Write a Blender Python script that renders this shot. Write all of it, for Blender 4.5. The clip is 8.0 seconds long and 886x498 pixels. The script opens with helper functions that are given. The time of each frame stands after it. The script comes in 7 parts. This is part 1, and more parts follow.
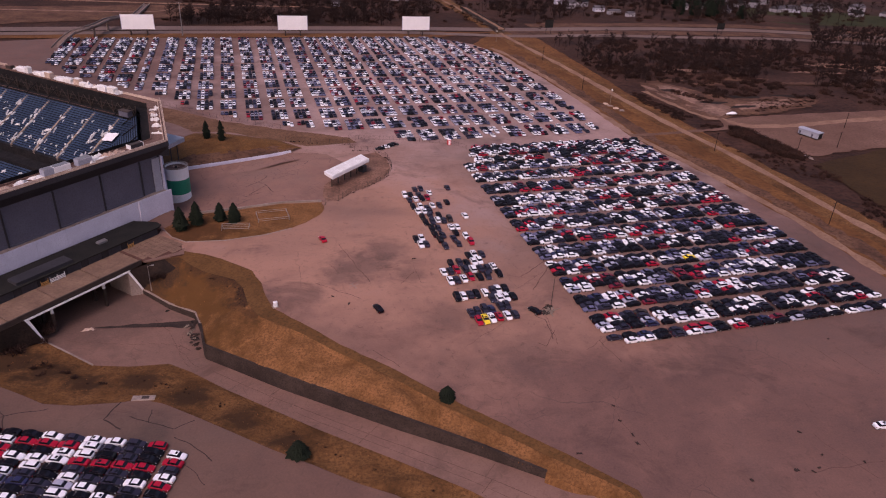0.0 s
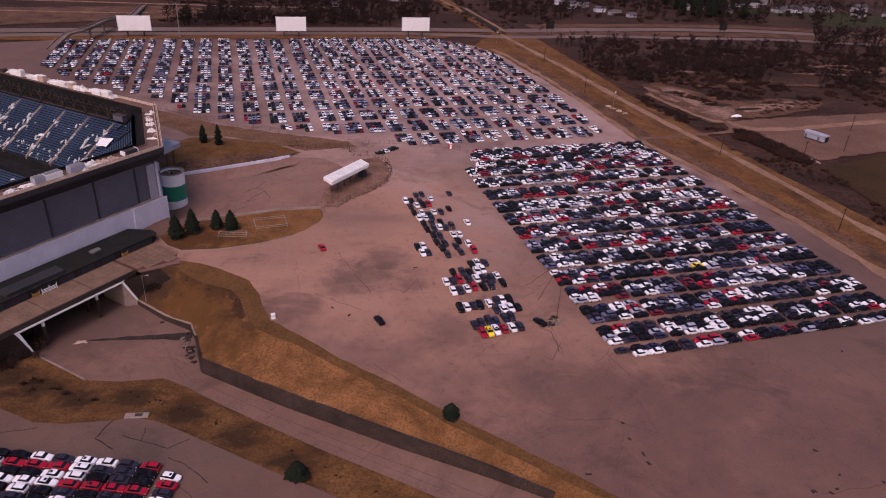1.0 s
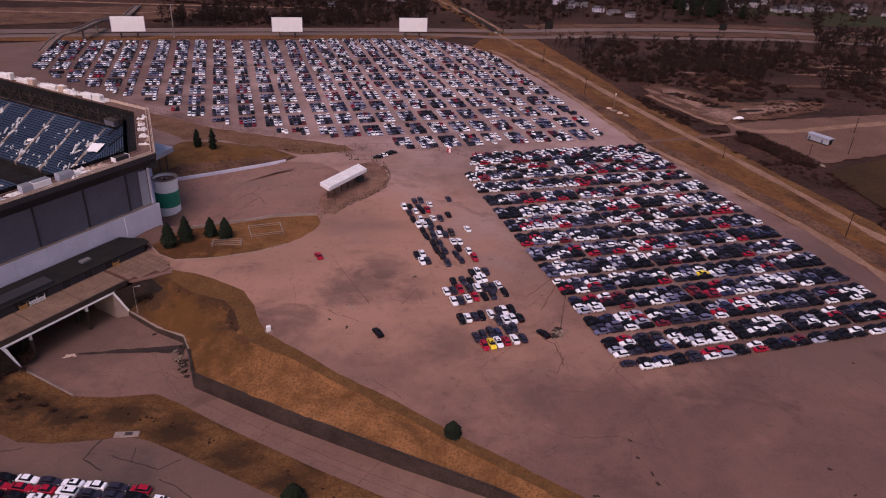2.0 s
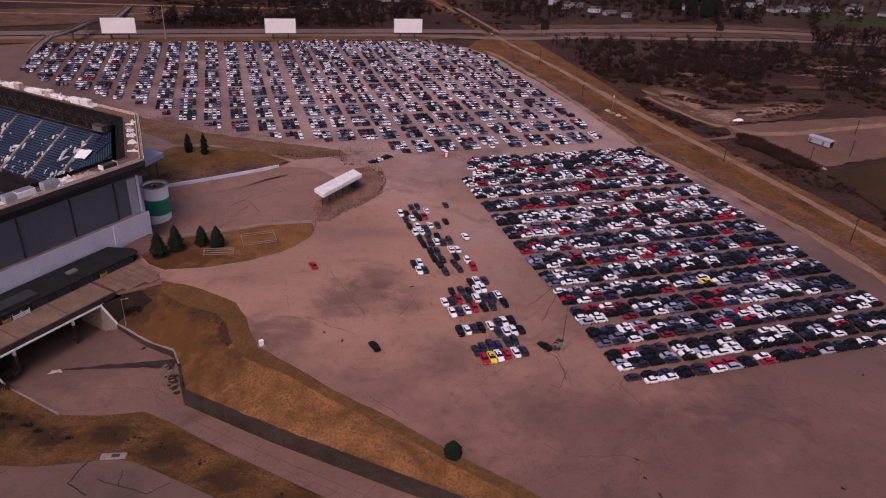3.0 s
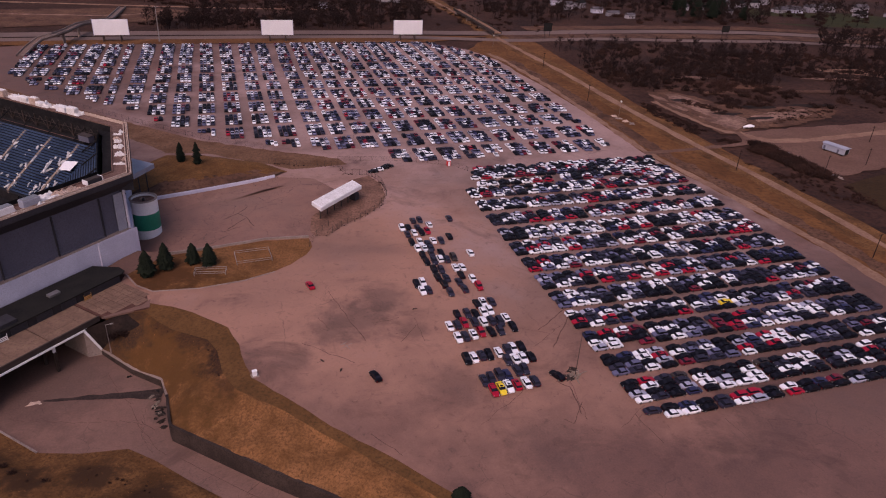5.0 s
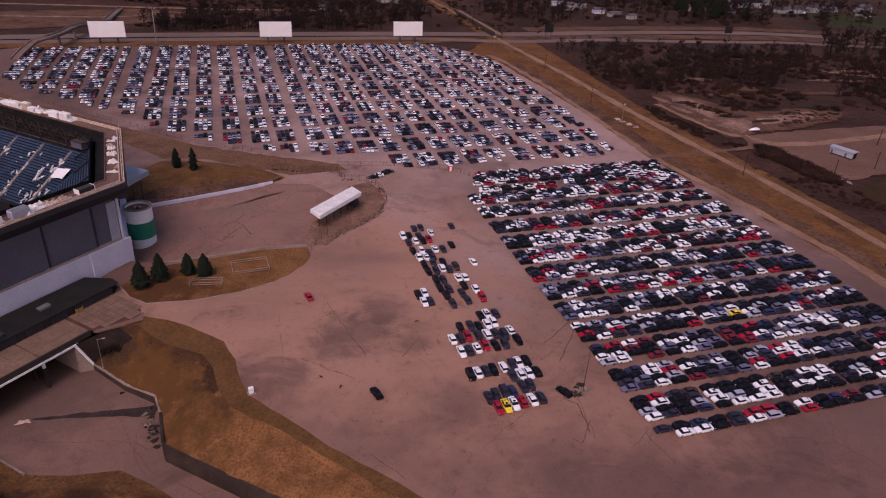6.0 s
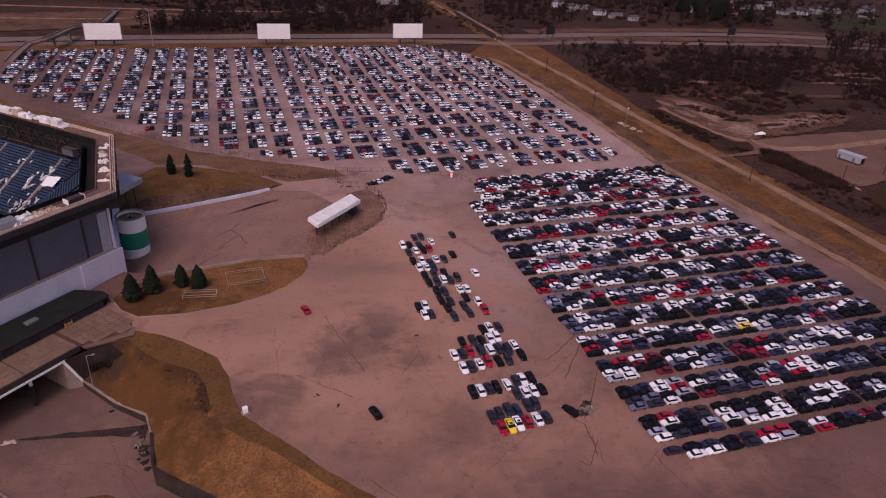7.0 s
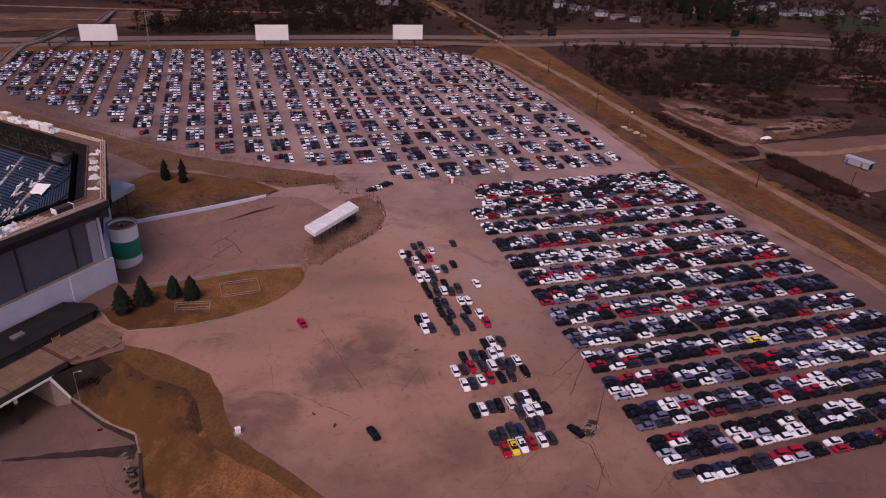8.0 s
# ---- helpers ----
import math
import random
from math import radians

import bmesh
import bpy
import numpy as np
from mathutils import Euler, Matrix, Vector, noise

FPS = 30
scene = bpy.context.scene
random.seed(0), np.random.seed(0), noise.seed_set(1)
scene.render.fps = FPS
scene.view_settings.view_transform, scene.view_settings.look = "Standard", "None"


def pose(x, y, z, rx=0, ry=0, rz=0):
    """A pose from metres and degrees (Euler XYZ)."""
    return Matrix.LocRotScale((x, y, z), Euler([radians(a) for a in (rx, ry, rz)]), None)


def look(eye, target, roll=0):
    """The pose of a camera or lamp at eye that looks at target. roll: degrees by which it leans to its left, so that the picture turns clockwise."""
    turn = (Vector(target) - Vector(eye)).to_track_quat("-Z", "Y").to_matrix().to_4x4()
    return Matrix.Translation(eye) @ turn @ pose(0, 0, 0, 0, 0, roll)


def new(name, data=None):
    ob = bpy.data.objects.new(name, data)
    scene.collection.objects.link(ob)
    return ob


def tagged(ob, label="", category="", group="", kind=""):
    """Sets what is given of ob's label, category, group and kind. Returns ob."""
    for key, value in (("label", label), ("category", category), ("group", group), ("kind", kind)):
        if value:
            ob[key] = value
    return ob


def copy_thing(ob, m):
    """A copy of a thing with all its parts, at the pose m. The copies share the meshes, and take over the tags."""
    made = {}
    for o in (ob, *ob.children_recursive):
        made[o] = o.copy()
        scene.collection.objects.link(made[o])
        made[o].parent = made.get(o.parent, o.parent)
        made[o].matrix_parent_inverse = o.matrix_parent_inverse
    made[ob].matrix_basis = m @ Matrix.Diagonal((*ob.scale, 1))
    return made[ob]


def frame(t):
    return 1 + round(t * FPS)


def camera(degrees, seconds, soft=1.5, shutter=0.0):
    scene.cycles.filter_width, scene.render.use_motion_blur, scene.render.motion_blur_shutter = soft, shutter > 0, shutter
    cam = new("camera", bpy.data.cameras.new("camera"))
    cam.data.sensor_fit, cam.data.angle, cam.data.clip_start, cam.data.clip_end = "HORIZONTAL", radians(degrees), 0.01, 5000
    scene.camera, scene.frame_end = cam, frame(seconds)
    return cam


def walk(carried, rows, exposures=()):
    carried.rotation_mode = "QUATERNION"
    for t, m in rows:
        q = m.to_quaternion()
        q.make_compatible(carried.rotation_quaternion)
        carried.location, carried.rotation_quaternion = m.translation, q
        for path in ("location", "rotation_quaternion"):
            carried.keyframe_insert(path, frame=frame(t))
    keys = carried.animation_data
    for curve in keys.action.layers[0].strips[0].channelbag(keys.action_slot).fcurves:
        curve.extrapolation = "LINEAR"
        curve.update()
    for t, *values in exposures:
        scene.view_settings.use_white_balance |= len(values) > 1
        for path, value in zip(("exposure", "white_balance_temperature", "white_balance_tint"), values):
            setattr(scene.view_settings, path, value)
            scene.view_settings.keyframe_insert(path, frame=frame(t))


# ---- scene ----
cam = camera(65.5, 8.0, soft=1.1)
PATH = [
    (0, (0.626, -1.722, 101.299), (0.625, 0.046, 100.364), 3.3),
    (0.5, (0.071, 1.157, 101.273), (0.072, 2.925, 100.337), 3.3),
    (1, (-0.503, 4.039, 101.253), (-0.501, 5.807, 100.317), 3.3),
    (1.5, (-1.037, 6.952, 101.231), (-1.033, 8.719, 100.294), 3.3),
    (3, (-2.391, 15.792, 101.027), (-2.366, 17.559, 100.089), 3.3),
    (3.5, (-2.949, 18.706, 100.996), (-2.922, 20.473, 100.057), 3.3),
    (4, (-3.442, 21.646, 100.968), (-3.412, 23.412, 100.029), 3.4),
    (4.5, (-3.861, 24.849, 100.916), (-3.831, 26.614, 99.976), 3.4),
    (6, (-5.041, 33.976, 100.744), (-5.010, 35.740, 99.803), 3.3),
    (6.5, (-5.339, 37.092, 100.692), (-5.307, 38.856, 99.751), 3.3),
    (7, (-5.501, 40.239, 100.622), (-5.469, 42.004, 99.682), 3.3),
    (7.5, (-5.651, 43.396, 100.585), (-5.619, 45.161, 99.644), 3.4),
    (8, (-5.802, 46.582, 100.555), (-5.769, 48.347, 99.614), 3.4),
]
EXPOSURE = [(0.0, 0.48, 6500, 39), (1.0, 0.41, 6500, 39), (4.0, 0.29, 6500, 39), (8.0, 0.19, 6500, 39)]
walk(cam, [(t, look(eye, target, roll)) for t, eye, target, roll in PATH], EXPOSURE)

# ---- light ----
world = bpy.data.worlds.new("overcast_sky")
scene.world = world
world.use_nodes = True
wn = world.node_tree.nodes
sky = wn.new("ShaderNodeTexSky")
sky.sky_type = "NISHITA"
sky.sun_disc = False
sky.sun_elevation = radians(38)
sky.sun_rotation = radians(200)
sky.air_density = 1.4
sky.dust_density = 4.0
world.node_tree.links.new(sky.outputs[0], wn["Background"].inputs[0])
wn["Background"].inputs[1].default_value = 0.09
sun_data = bpy.data.lights.new("sun", "SUN")
sun_data.energy, sun_data.angle, sun_data.color = 1.1, radians(25), (1.0, 0.93, 0.86)
sun = new("sun", sun_data)
sun.matrix_world = look((0, 0, 300), (60, 170, 0))

# ---- materials ----


def mat(name, rough=0.8, metal=0.0):
    """A node material with its Principled shader."""
    m = bpy.data.materials.new(name)
    m.use_nodes = True
    b = m.node_tree.nodes["Principled BSDF"]
    b.inputs["Roughness"].default_value = rough
    b.inputs["Metallic"].default_value = metal
    return m, m.node_tree, b


def nodes_coord(nt):
    return nt.nodes.new("ShaderNodeTexCoord").outputs["Object"]


def noise_node(nt, vec, scale, detail=4, rough=0.55, dist=0.0):
    n = nt.nodes.new("ShaderNodeTexNoise")
    n.inputs["Scale"].default_value = scale
    n.inputs["Detail"].default_value = detail
    n.inputs["Roughness"].default_value = rough
    n.inputs["Distortion"].default_value = dist
    nt.links.new(vec, n.inputs["Vector"])
    return n.outputs["Fac"]


def ramp_node(nt, fac, stops, mode="LINEAR"):
    r = nt.nodes.new("ShaderNodeValToRGB")
    r.color_ramp.interpolation = mode
    el = r.color_ramp.elements
    while len(el) < len(stops):
        el.new(0.5)
    for e, (p, c) in zip(el, stops):
        e.position, e.color = p, (*c, 1) if len(c) == 3 else c
    nt.links.new(fac, r.inputs[0])
    return r.outputs[0]


def mix_node(nt, fac, a, b, mode="MIX"):
    m = nt.nodes.new("ShaderNodeMix")
    m.data_type, m.blend_type = "RGBA", mode
    for sock, v in ((m.inputs["Factor"], fac), (m.inputs["A"], a), (m.inputs["B"], b)):
        if isinstance(v, (int, float)):
            sock.default_value = v
        elif isinstance(v, tuple):
            sock.default_value = (*v, 1)
        else:
            nt.links.new(v, sock)
    return m.outputs["Result"]


def math_node(nt, op, a, b=0.0):
    m = nt.nodes.new("ShaderNodeMath")
    m.operation = op
    for sock, v in zip(m.inputs, (a, b)):
        if isinstance(v, (int, float)):
            sock.default_value = v
        else:
            nt.links.new(v, sock)
    return m.outputs[0]


def bump_node(nt, bsdf, height, strength, dist):
    b = nt.nodes.new("ShaderNodeBump")
    b.inputs["Strength"].default_value = strength
    b.inputs["Distance"].default_value = dist
    nt.links.new(height, b.inputs["Height"])
    nt.links.new(b.outputs[0], bsdf.inputs["Normal"])


def two_scale(name, c1, c2, c3, big, small, rough=0.85, bump=0.3, metal=0.0, dist=0.05):
    """Colour that drifts from c1 to c2 at the size big (metres), with grain c3 at the size small, and a fine relief."""
    m, nt, b = mat(name, rough, metal)
    b.inputs["Specular IOR Level"].default_value = 0.12 if rough > 0.88 else 0.4
    v = nodes_coord(nt)
    col = ramp_node(nt, noise_node(nt, v, 1 / big, 5, 0.6), [(0.3, c1), (0.7, c2)])
    g = noise_node(nt, v, 1 / small, 3, 0.7)
    col = mix_node(nt, ramp_node(nt, g, [(0.45, (0, 0, 0)), (0.75, (1, 1, 1))]), col, c3)
    nt.links.new(col, b.inputs["Base Color"])
    bump_node(nt, b, g, bump, dist)
    return m


def pavement_material(name, base, light, dark, crack=(0.035, 0.026, 0.025), cell=16.0, seed=0.0, crackly=0.35, silt_and_shade=None, open_at=0.54):
    """Old asphalt: broad stains, fine grain, wandering cracks and tar."""
    m, nt, b = mat(name, 0.82)
    b.inputs["Specular IOR Level"].default_value = 0.25
    co = nodes_coord(nt)
    mp = nt.nodes.new("ShaderNodeMapping")
    mp.inputs["Rotation"].default_value = (0, 0, radians(17.4) * -1)
    mp.inputs["Location"].default_value = (seed, seed * 1.7, 0)
    nt.links.new(co, mp.inputs[0])
    v = mp.outputs[0]
    col = ramp_node(nt, noise_node(nt, v, 0.022, 6, 0.62, 0.5), [(0.28, dark), (0.5, base), (0.74, light)])
    mid = noise_node(nt, v, 0.16, 5, 0.65)
    col = mix_node(nt, 0.36, col, ramp_node(nt, mid, [(0.3, dark), (0.7, light)]))
    # tones blended in round a place: pale soil, grey asphalt, stains, painted light and shade
    for place, reach, tone, most in silt_and_shade or ():
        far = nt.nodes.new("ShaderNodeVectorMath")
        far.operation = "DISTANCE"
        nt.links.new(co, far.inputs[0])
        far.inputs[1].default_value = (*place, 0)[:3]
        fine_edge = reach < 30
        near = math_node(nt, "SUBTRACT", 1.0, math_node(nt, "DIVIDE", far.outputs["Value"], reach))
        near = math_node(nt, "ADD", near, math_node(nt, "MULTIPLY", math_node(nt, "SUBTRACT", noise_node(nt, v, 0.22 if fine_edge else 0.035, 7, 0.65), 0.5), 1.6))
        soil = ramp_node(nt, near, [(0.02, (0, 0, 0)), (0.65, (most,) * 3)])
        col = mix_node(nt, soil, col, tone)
    scuff = noise_node(nt, v, 0.55, 6, 0.72, 0.6)
    col = mix_node(nt, ramp_node(nt, scuff, [(0.56, (0, 0, 0)), (0.74, (0.6, 0.6, 0.6))]), col, tuple(c * 0.66 for c in dark))
    col = mix_node(nt, ramp_node(nt, scuff, [(0.22, (0.4, 0.4, 0.4)), (0.40, (0, 0, 0))]), col, tuple(c * 1.12 for c in light))
    # grey worn areas, and smears dragged along by tyres
    grey = ramp_node(nt, noise_node(nt, v, 0.013, 4, 0.6, 0.4), [(0.46, (0, 0, 0)), (0.62, (0.55, 0.55, 0.55))])
    col = mix_node(nt, grey, col, (base[0] * 0.80, base[1] * 1.02, base[2] * 1.08))
    for turn, thin in ((33, 0.10), (-52, 0.13)):
        dm = nt.nodes.new("ShaderNodeMapping")
        dm.inputs["Rotation"].default_value = (0, 0, radians(turn))
        dm.inputs["Scale"].default_value = (0.034, thin, 1)
        nt.links.new(v, dm.inputs[0])
        smear = ramp_node(nt, noise_node(nt, dm.outputs[0], 1.0, 7, 0.68, 0.2), [(0.60, (0, 0, 0)), (0.78, (0.45, 0.45, 0.45))])
        col = mix_node(nt, smear, col, tuple(c * 0.85 for c in dark))
    fine = noise_node(nt, v, 2.2, 3, 0.7)
    col = mix_node(nt, 0.22, col, ramp_node(nt, fine, [(0.3, dark), (0.7, light)]))
    # oil and soot blots
    blot = noise_node(nt, v, 0.05, 9, 0.66, 0.8)
    spot = ramp_node(nt, blot, [(0.55, (0, 0, 0)), (0.68, (1, 1, 1))])
    col = mix_node(nt, math_node(nt, "MULTIPLY", spot, 0.5), col, tuple(c * 0.7 for c in dark))
    # cracks between uneven fields
    warp = nt.nodes.new("ShaderNodeTexNoise")
    warp.inputs["Scale"].default_value, warp.inputs["Detail"].default_value = 0.12, 4
    nt.links.new(v, warp.inputs["Vector"])
    add = nt.nodes.new("ShaderNodeVectorMath")
    add.operation = "MULTIPLY_ADD"
    nt.links.new(warp.outputs["Color"], add.inputs[0])
    add.inputs[1].default_value = (7, 7, 0)
    nt.links.new(v, add.inputs[2])
    lines = None
    for size, width in ((cell, 0.0035), (cell * 0.37, 0.005)):
        vo = nt.nodes.new("ShaderNodeTexVoronoi")
        vo.feature = "DISTANCE_TO_EDGE"
        vo.inputs["Scale"].default_value = 1 / size
        nt.links.new(add.outputs[0], vo.inputs["Vector"])
        ln = math_node(nt, "LESS_THAN", vo.outputs["Distance"], width * 1.6)
        gate = ramp_node(nt, noise_node(nt, v, 0.045 if lines is None else 0.03, 2), [(open_at, (0, 0, 0)), (open_at + 0.1, (1, 1, 1))])
        ln = math_node(nt, "MULTIPLY", ln, gate)
        lines = ln if lines is None else math_node(nt, "MAXIMUM", lines, ln)
    col = mix_node(nt, math_node(nt, "MULTIPLY", lines, crackly), col, crack)
    nt.links.new(col, b.inputs["Base Color"])
    rgh = ramp_node(nt, mid, [(0.3, (0.72, 0.72, 0.72)), (0.7, (0.92, 0.92, 0.92))])
    nt.links.new(rgh, b.inputs["Roughness"])
    bump_node(nt, b, fine, 0.25, 0.03)
    return m


def blotted(name, c1, c2, c3, big, small, blots):
    """Grass of two colours and grain, with blots of another colour: place, reach and colour of each."""
    m, nt, b = mat(name, 0.95)
    b.inputs["Specular IOR Level"].default_value = 0.12
    v = nodes_coord(nt)
    col = ramp_node(nt, noise_node(nt, v, 1 / big, 5, 0.6), [(0.3, c1), (0.7, c2)])
    wild = math_node(nt, "MULTIPLY", math_node(nt, "SUBTRACT", noise_node(nt, v, 0.22, 6, 0.68), 0.5), 2.6)
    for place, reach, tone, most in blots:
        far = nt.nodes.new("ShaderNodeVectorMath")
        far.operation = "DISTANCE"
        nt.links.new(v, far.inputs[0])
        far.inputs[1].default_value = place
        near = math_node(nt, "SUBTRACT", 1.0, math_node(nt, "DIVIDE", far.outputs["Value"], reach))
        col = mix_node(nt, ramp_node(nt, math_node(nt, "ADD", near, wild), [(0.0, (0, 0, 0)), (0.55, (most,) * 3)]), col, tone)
    g = noise_node(nt, v, 1 / small, 4, 0.7)
    col = mix_node(nt, ramp_node(nt, g, [(0.42, (0, 0, 0)), (0.68, (0.9, 0.9, 0.9))]), col, c3)
    nt.links.new(col, b.inputs["Base Color"])
    bump_node(nt, b, g, 0.7, 0.15)
    return m


def paint(name, col, rough=0.42, coat=0.1, dusty=0.3, gloss=0.3):
    m, nt, b = mat(name, rough)
    v = nodes_coord(nt)
    dust = noise_node(nt, v, 1.7, 4)
    c = mix_node(nt, ramp_node(nt, dust, [(0.45, (0, 0, 0)), (0.8, (dusty,) * 3)]), col, (0.16, 0.13, 0.12))
    nt.links.new(c, b.inputs["Base Color"])
    nt.links.new(ramp_node(nt, dust, [(0.3, (rough,) * 3), (0.8, (rough + 0.25,) * 3)]), b.inputs["Roughness"])
    b.inputs["Coat Weight"].default_value = coat
    b.inputs["Specular IOR Level"].default_value = gloss
    return m


M = {}
# first pale area paints in vignetting and cloud light; small dark blots are stains
M["lot"] = pavement_material("old_asphalt", (0.137, 0.069, 0.055), (0.214, 0.110, 0.085), (0.068, 0.037, 0.033), silt_and_shade=(((-22, 212), 112, (0.43, 0.222, 0.155), 0.84), ((66, 228), 74, (0.225, 0.142, 0.130), 0.8), ((8, 395), 200, (0.42, 0.275, 0.25), 0.9), ((-23, 176), 13, (0.088, 0.054, 0.045), 0.62), ((-17, 187), 10, (0.095, 0.058, 0.048), 0.55), ((-29, 170), 8, (0.095, 0.058, 0.048), 0.5), ((-9, 173), 6, (0.10, 0.058, 0.047), 0.5), ((2, 152), 9, (0.105, 0.062, 0.05), 0.45), ((22, 135), 12, (0.10, 0.06, 0.05), 0.45), ((-36, 158), 7, (0.10, 0.06, 0.05), 0.5)))
# first dark blot: damp stain plus the bridge's shadow painted into the road
M["road"] = pavement_material("road_concrete", (0.186, 0.098, 0.074), (0.255, 0.142, 0.108), (0.090, 0.049, 0.040), cell=9, seed=31, silt_and_shade=(((-97, 157, -9.6), 24, (0.078, 0.046, 0.038), 0.75), ((-62.5, 150, -9.5), 6, (0.05, 0.032, 0.027), 0.8)))
M["lowlot"] = pavement_material("lower_asphalt", (0.140, 0.073, 0.055), (0.194, 0.104, 0.078), (0.070, 0.039, 0.032), cell=11, seed=57, silt_and_shade=(((-61.5, 110, -5), 9, (0.075, 0.045, 0.036), 0.7), ((-59.2, 108.0, -5), 5.2, (0.026, 0.018, 0.016), 0.95), ((-94, 110, -5), 7, (0.07, 0.042, 0.034), 0.6)))
M["plaza"] = pavement_material("plaza_asphalt", (0.225, 0.115, 0.088), (0.30, 0.16, 0.12), (0.125, 0.066, 0.054), cell=8, seed=83, crackly=0.7, open_at=0.47)
M["brush"] = two_scale("dry_brush_soil", (0.020, 0.010, 0.0085), (0.080, 0.036, 0.024), (0.013, 0.007, 0.006), 42, 2.6, 0.95, 0.8, dist=0.4)
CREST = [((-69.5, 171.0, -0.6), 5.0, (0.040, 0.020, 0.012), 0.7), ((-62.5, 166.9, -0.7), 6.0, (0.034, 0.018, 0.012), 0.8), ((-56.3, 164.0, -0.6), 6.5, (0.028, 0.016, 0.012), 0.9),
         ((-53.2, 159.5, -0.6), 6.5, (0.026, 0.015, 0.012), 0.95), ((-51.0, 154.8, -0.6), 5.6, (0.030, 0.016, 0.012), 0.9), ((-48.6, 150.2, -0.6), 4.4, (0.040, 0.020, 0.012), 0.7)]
# widest blot paints the west slope's shading into the grass colour
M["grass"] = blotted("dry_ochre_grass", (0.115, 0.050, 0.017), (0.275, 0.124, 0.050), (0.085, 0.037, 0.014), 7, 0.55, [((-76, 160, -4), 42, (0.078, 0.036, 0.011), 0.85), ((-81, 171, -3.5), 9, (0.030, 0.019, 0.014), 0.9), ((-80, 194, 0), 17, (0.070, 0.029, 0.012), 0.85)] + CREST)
M["grass_strip"] = blotted("rough_strip_grass", (0.080, 0.035, 0.013), (0.225, 0.102, 0.038), (0.060, 0.028, 0.012), 9, 0.7,
                           [((x, y, z), reach, (0.034, 0.018, 0.011), 0.85) for x, y, z, reach in ((-104, 131, -7, 9), (-94, 128, -7, 7), (-82, 125, -7, 6.5), (-70, 127, -7, 6), (-56, 121.5, -7, 6), (-42, 115, -6.5, 5.5), (-30, 108, -6, 5))])
M["grass_dark"] = blotted("dark_dry_verge", (0.090, 0.043, 0.016), (0.150, 0.071, 0.026), (0.062, 0.031, 0.014), 6, 0.7, CREST)
M["soot"] = two_scale("wet_silt", (0.030, 0.021, 0.019), (0.060, 0.040, 0.034), (0.02, 0.014, 0.013), 2.5, 0.4, 0.9, 0.2)
M["gate_soil"] = two_scale("trodden_gate_soil", (0.105, 0.053, 0.038), (0.27, 0.145, 0.102), (0.075, 0.039, 0.029), 6, 0.8, 0.95, 0.5, dist=0.1)
M["deep_soil"] = two_scale("dark_brush_soil", (0.014, 0.010, 0.009), (0.034, 0.021, 0.017), (0.010, 0.007, 0.006), 4, 0.6, 0.95, 0.7, dist=0.2)
M["grass_dark"] = two_scale("dark_dry_verge", (0.090, 0.043, 0.016), (0.150, 0.071, 0.026), (0.062, 0.031, 0.014), 6, 0.7, 0.95, 0.6, dist=0.15)
M["berm"] = two_scale("berm_dry_grass", (0.085, 0.034, 0.013), (0.190, 0.080, 0.028), (0.060, 0.026, 0.012), 26, 2.4, 0.95, 0.6, dist=0.2)
M["field"] = two_scale("olive_field_grass", (0.030, 0.016, 0.007), (0.058, 0.030, 0.012), (0.024, 0.014, 0.007), 20, 1.5, 0.95, 0.7, dist=0.3)
M["lawn"] = two_scale("green_lawn", (0.022, 0.026, 0.010), (0.042, 0.038, 0.014), (0.018, 0.018, 0.009), 18, 1.5, 0.95, 0.6, dist=0.3)
M["trail"] = two_scale("packed_gravel_trail", (0.16, 0.085, 0.056), (0.33, 0.195, 0.135), (0.15, 0.08, 0.055), 16, 1.1, 0.95, 0.5, dist=0.1)
M["gravel"] = two_scale("gravel_yard", (0.110, 0.056, 0.040), (0.185, 0.102, 0.076), (0.085, 0.043, 0.032), 24, 1.2, 0.95, 0.5, dist=0.15)
M["highway"] = two_scale("highway_concrete", (0.115, 0.070, 0.057), (0.180, 0.115, 0.095), (0.085, 0.053, 0.045), 40, 1.0, 0.85, 0.2)
M["concrete"] = two_scale("weathered_concrete", (0.20, 0.145, 0.125), (0.32, 0.245, 0.215), (0.13, 0.095, 0.082), 5, 0.35, 0.85, 0.3)
M["deck"] = two_scale("deck_concrete", (0.125, 0.071, 0.048), (0.225, 0.134, 0.090), (0.110, 0.064, 0.045), 5, 0.7, 0.85, 0.2)
M["joint"] = two_scale("brick_red_joints", (0.075, 0.034, 0.026), (0.125, 0.058, 0.044), (0.05, 0.024, 0.02), 3, 0.4, 0.9, 0.3)
M["dark_wall"] = two_scale("dark_concrete", (0.026, 0.018, 0.016), (0.066, 0.045, 0.038), (0.018, 0.013, 0.012), 5, 0.4, 0.9, 0.4)
M["charcoal"] = two_scale("charcoal_cladding", (0.018, 0.017, 0.023), (0.038, 0.035, 0.045), (0.014, 0.013, 0.017), 9, 0.5, 0.7, 0.1)
M["slate"] = two_scale("slate_blue_panel", (0.080, 0.078, 0.112), (0.110, 0.107, 0.148), (0.064, 0.062, 0.084), 8, 0.4, 0.6, 0.1)
M["white_panel"] = two_scale("weathered_white_panel", (0.47, 0.45, 0.57), (0.60, 0.58, 0.70), (0.40, 0.38, 0.47), 6, 0.3, 0.6, 0.1)
M["white"] = two_scale("white_sheet_paint", (0.72, 0.70, 0.73), (0.80, 0.78, 0.80), (0.62, 0.60, 0.61), 5, 0.3, 0.6, 0.05)
M["fabric"] = two_scale("torn_roof_fabric", (0.62, 0.59, 0.58), (0.80, 0.78, 0.78), (0.45, 0.40, 0.38), 2.5, 0.4, 0.8, 0.5)
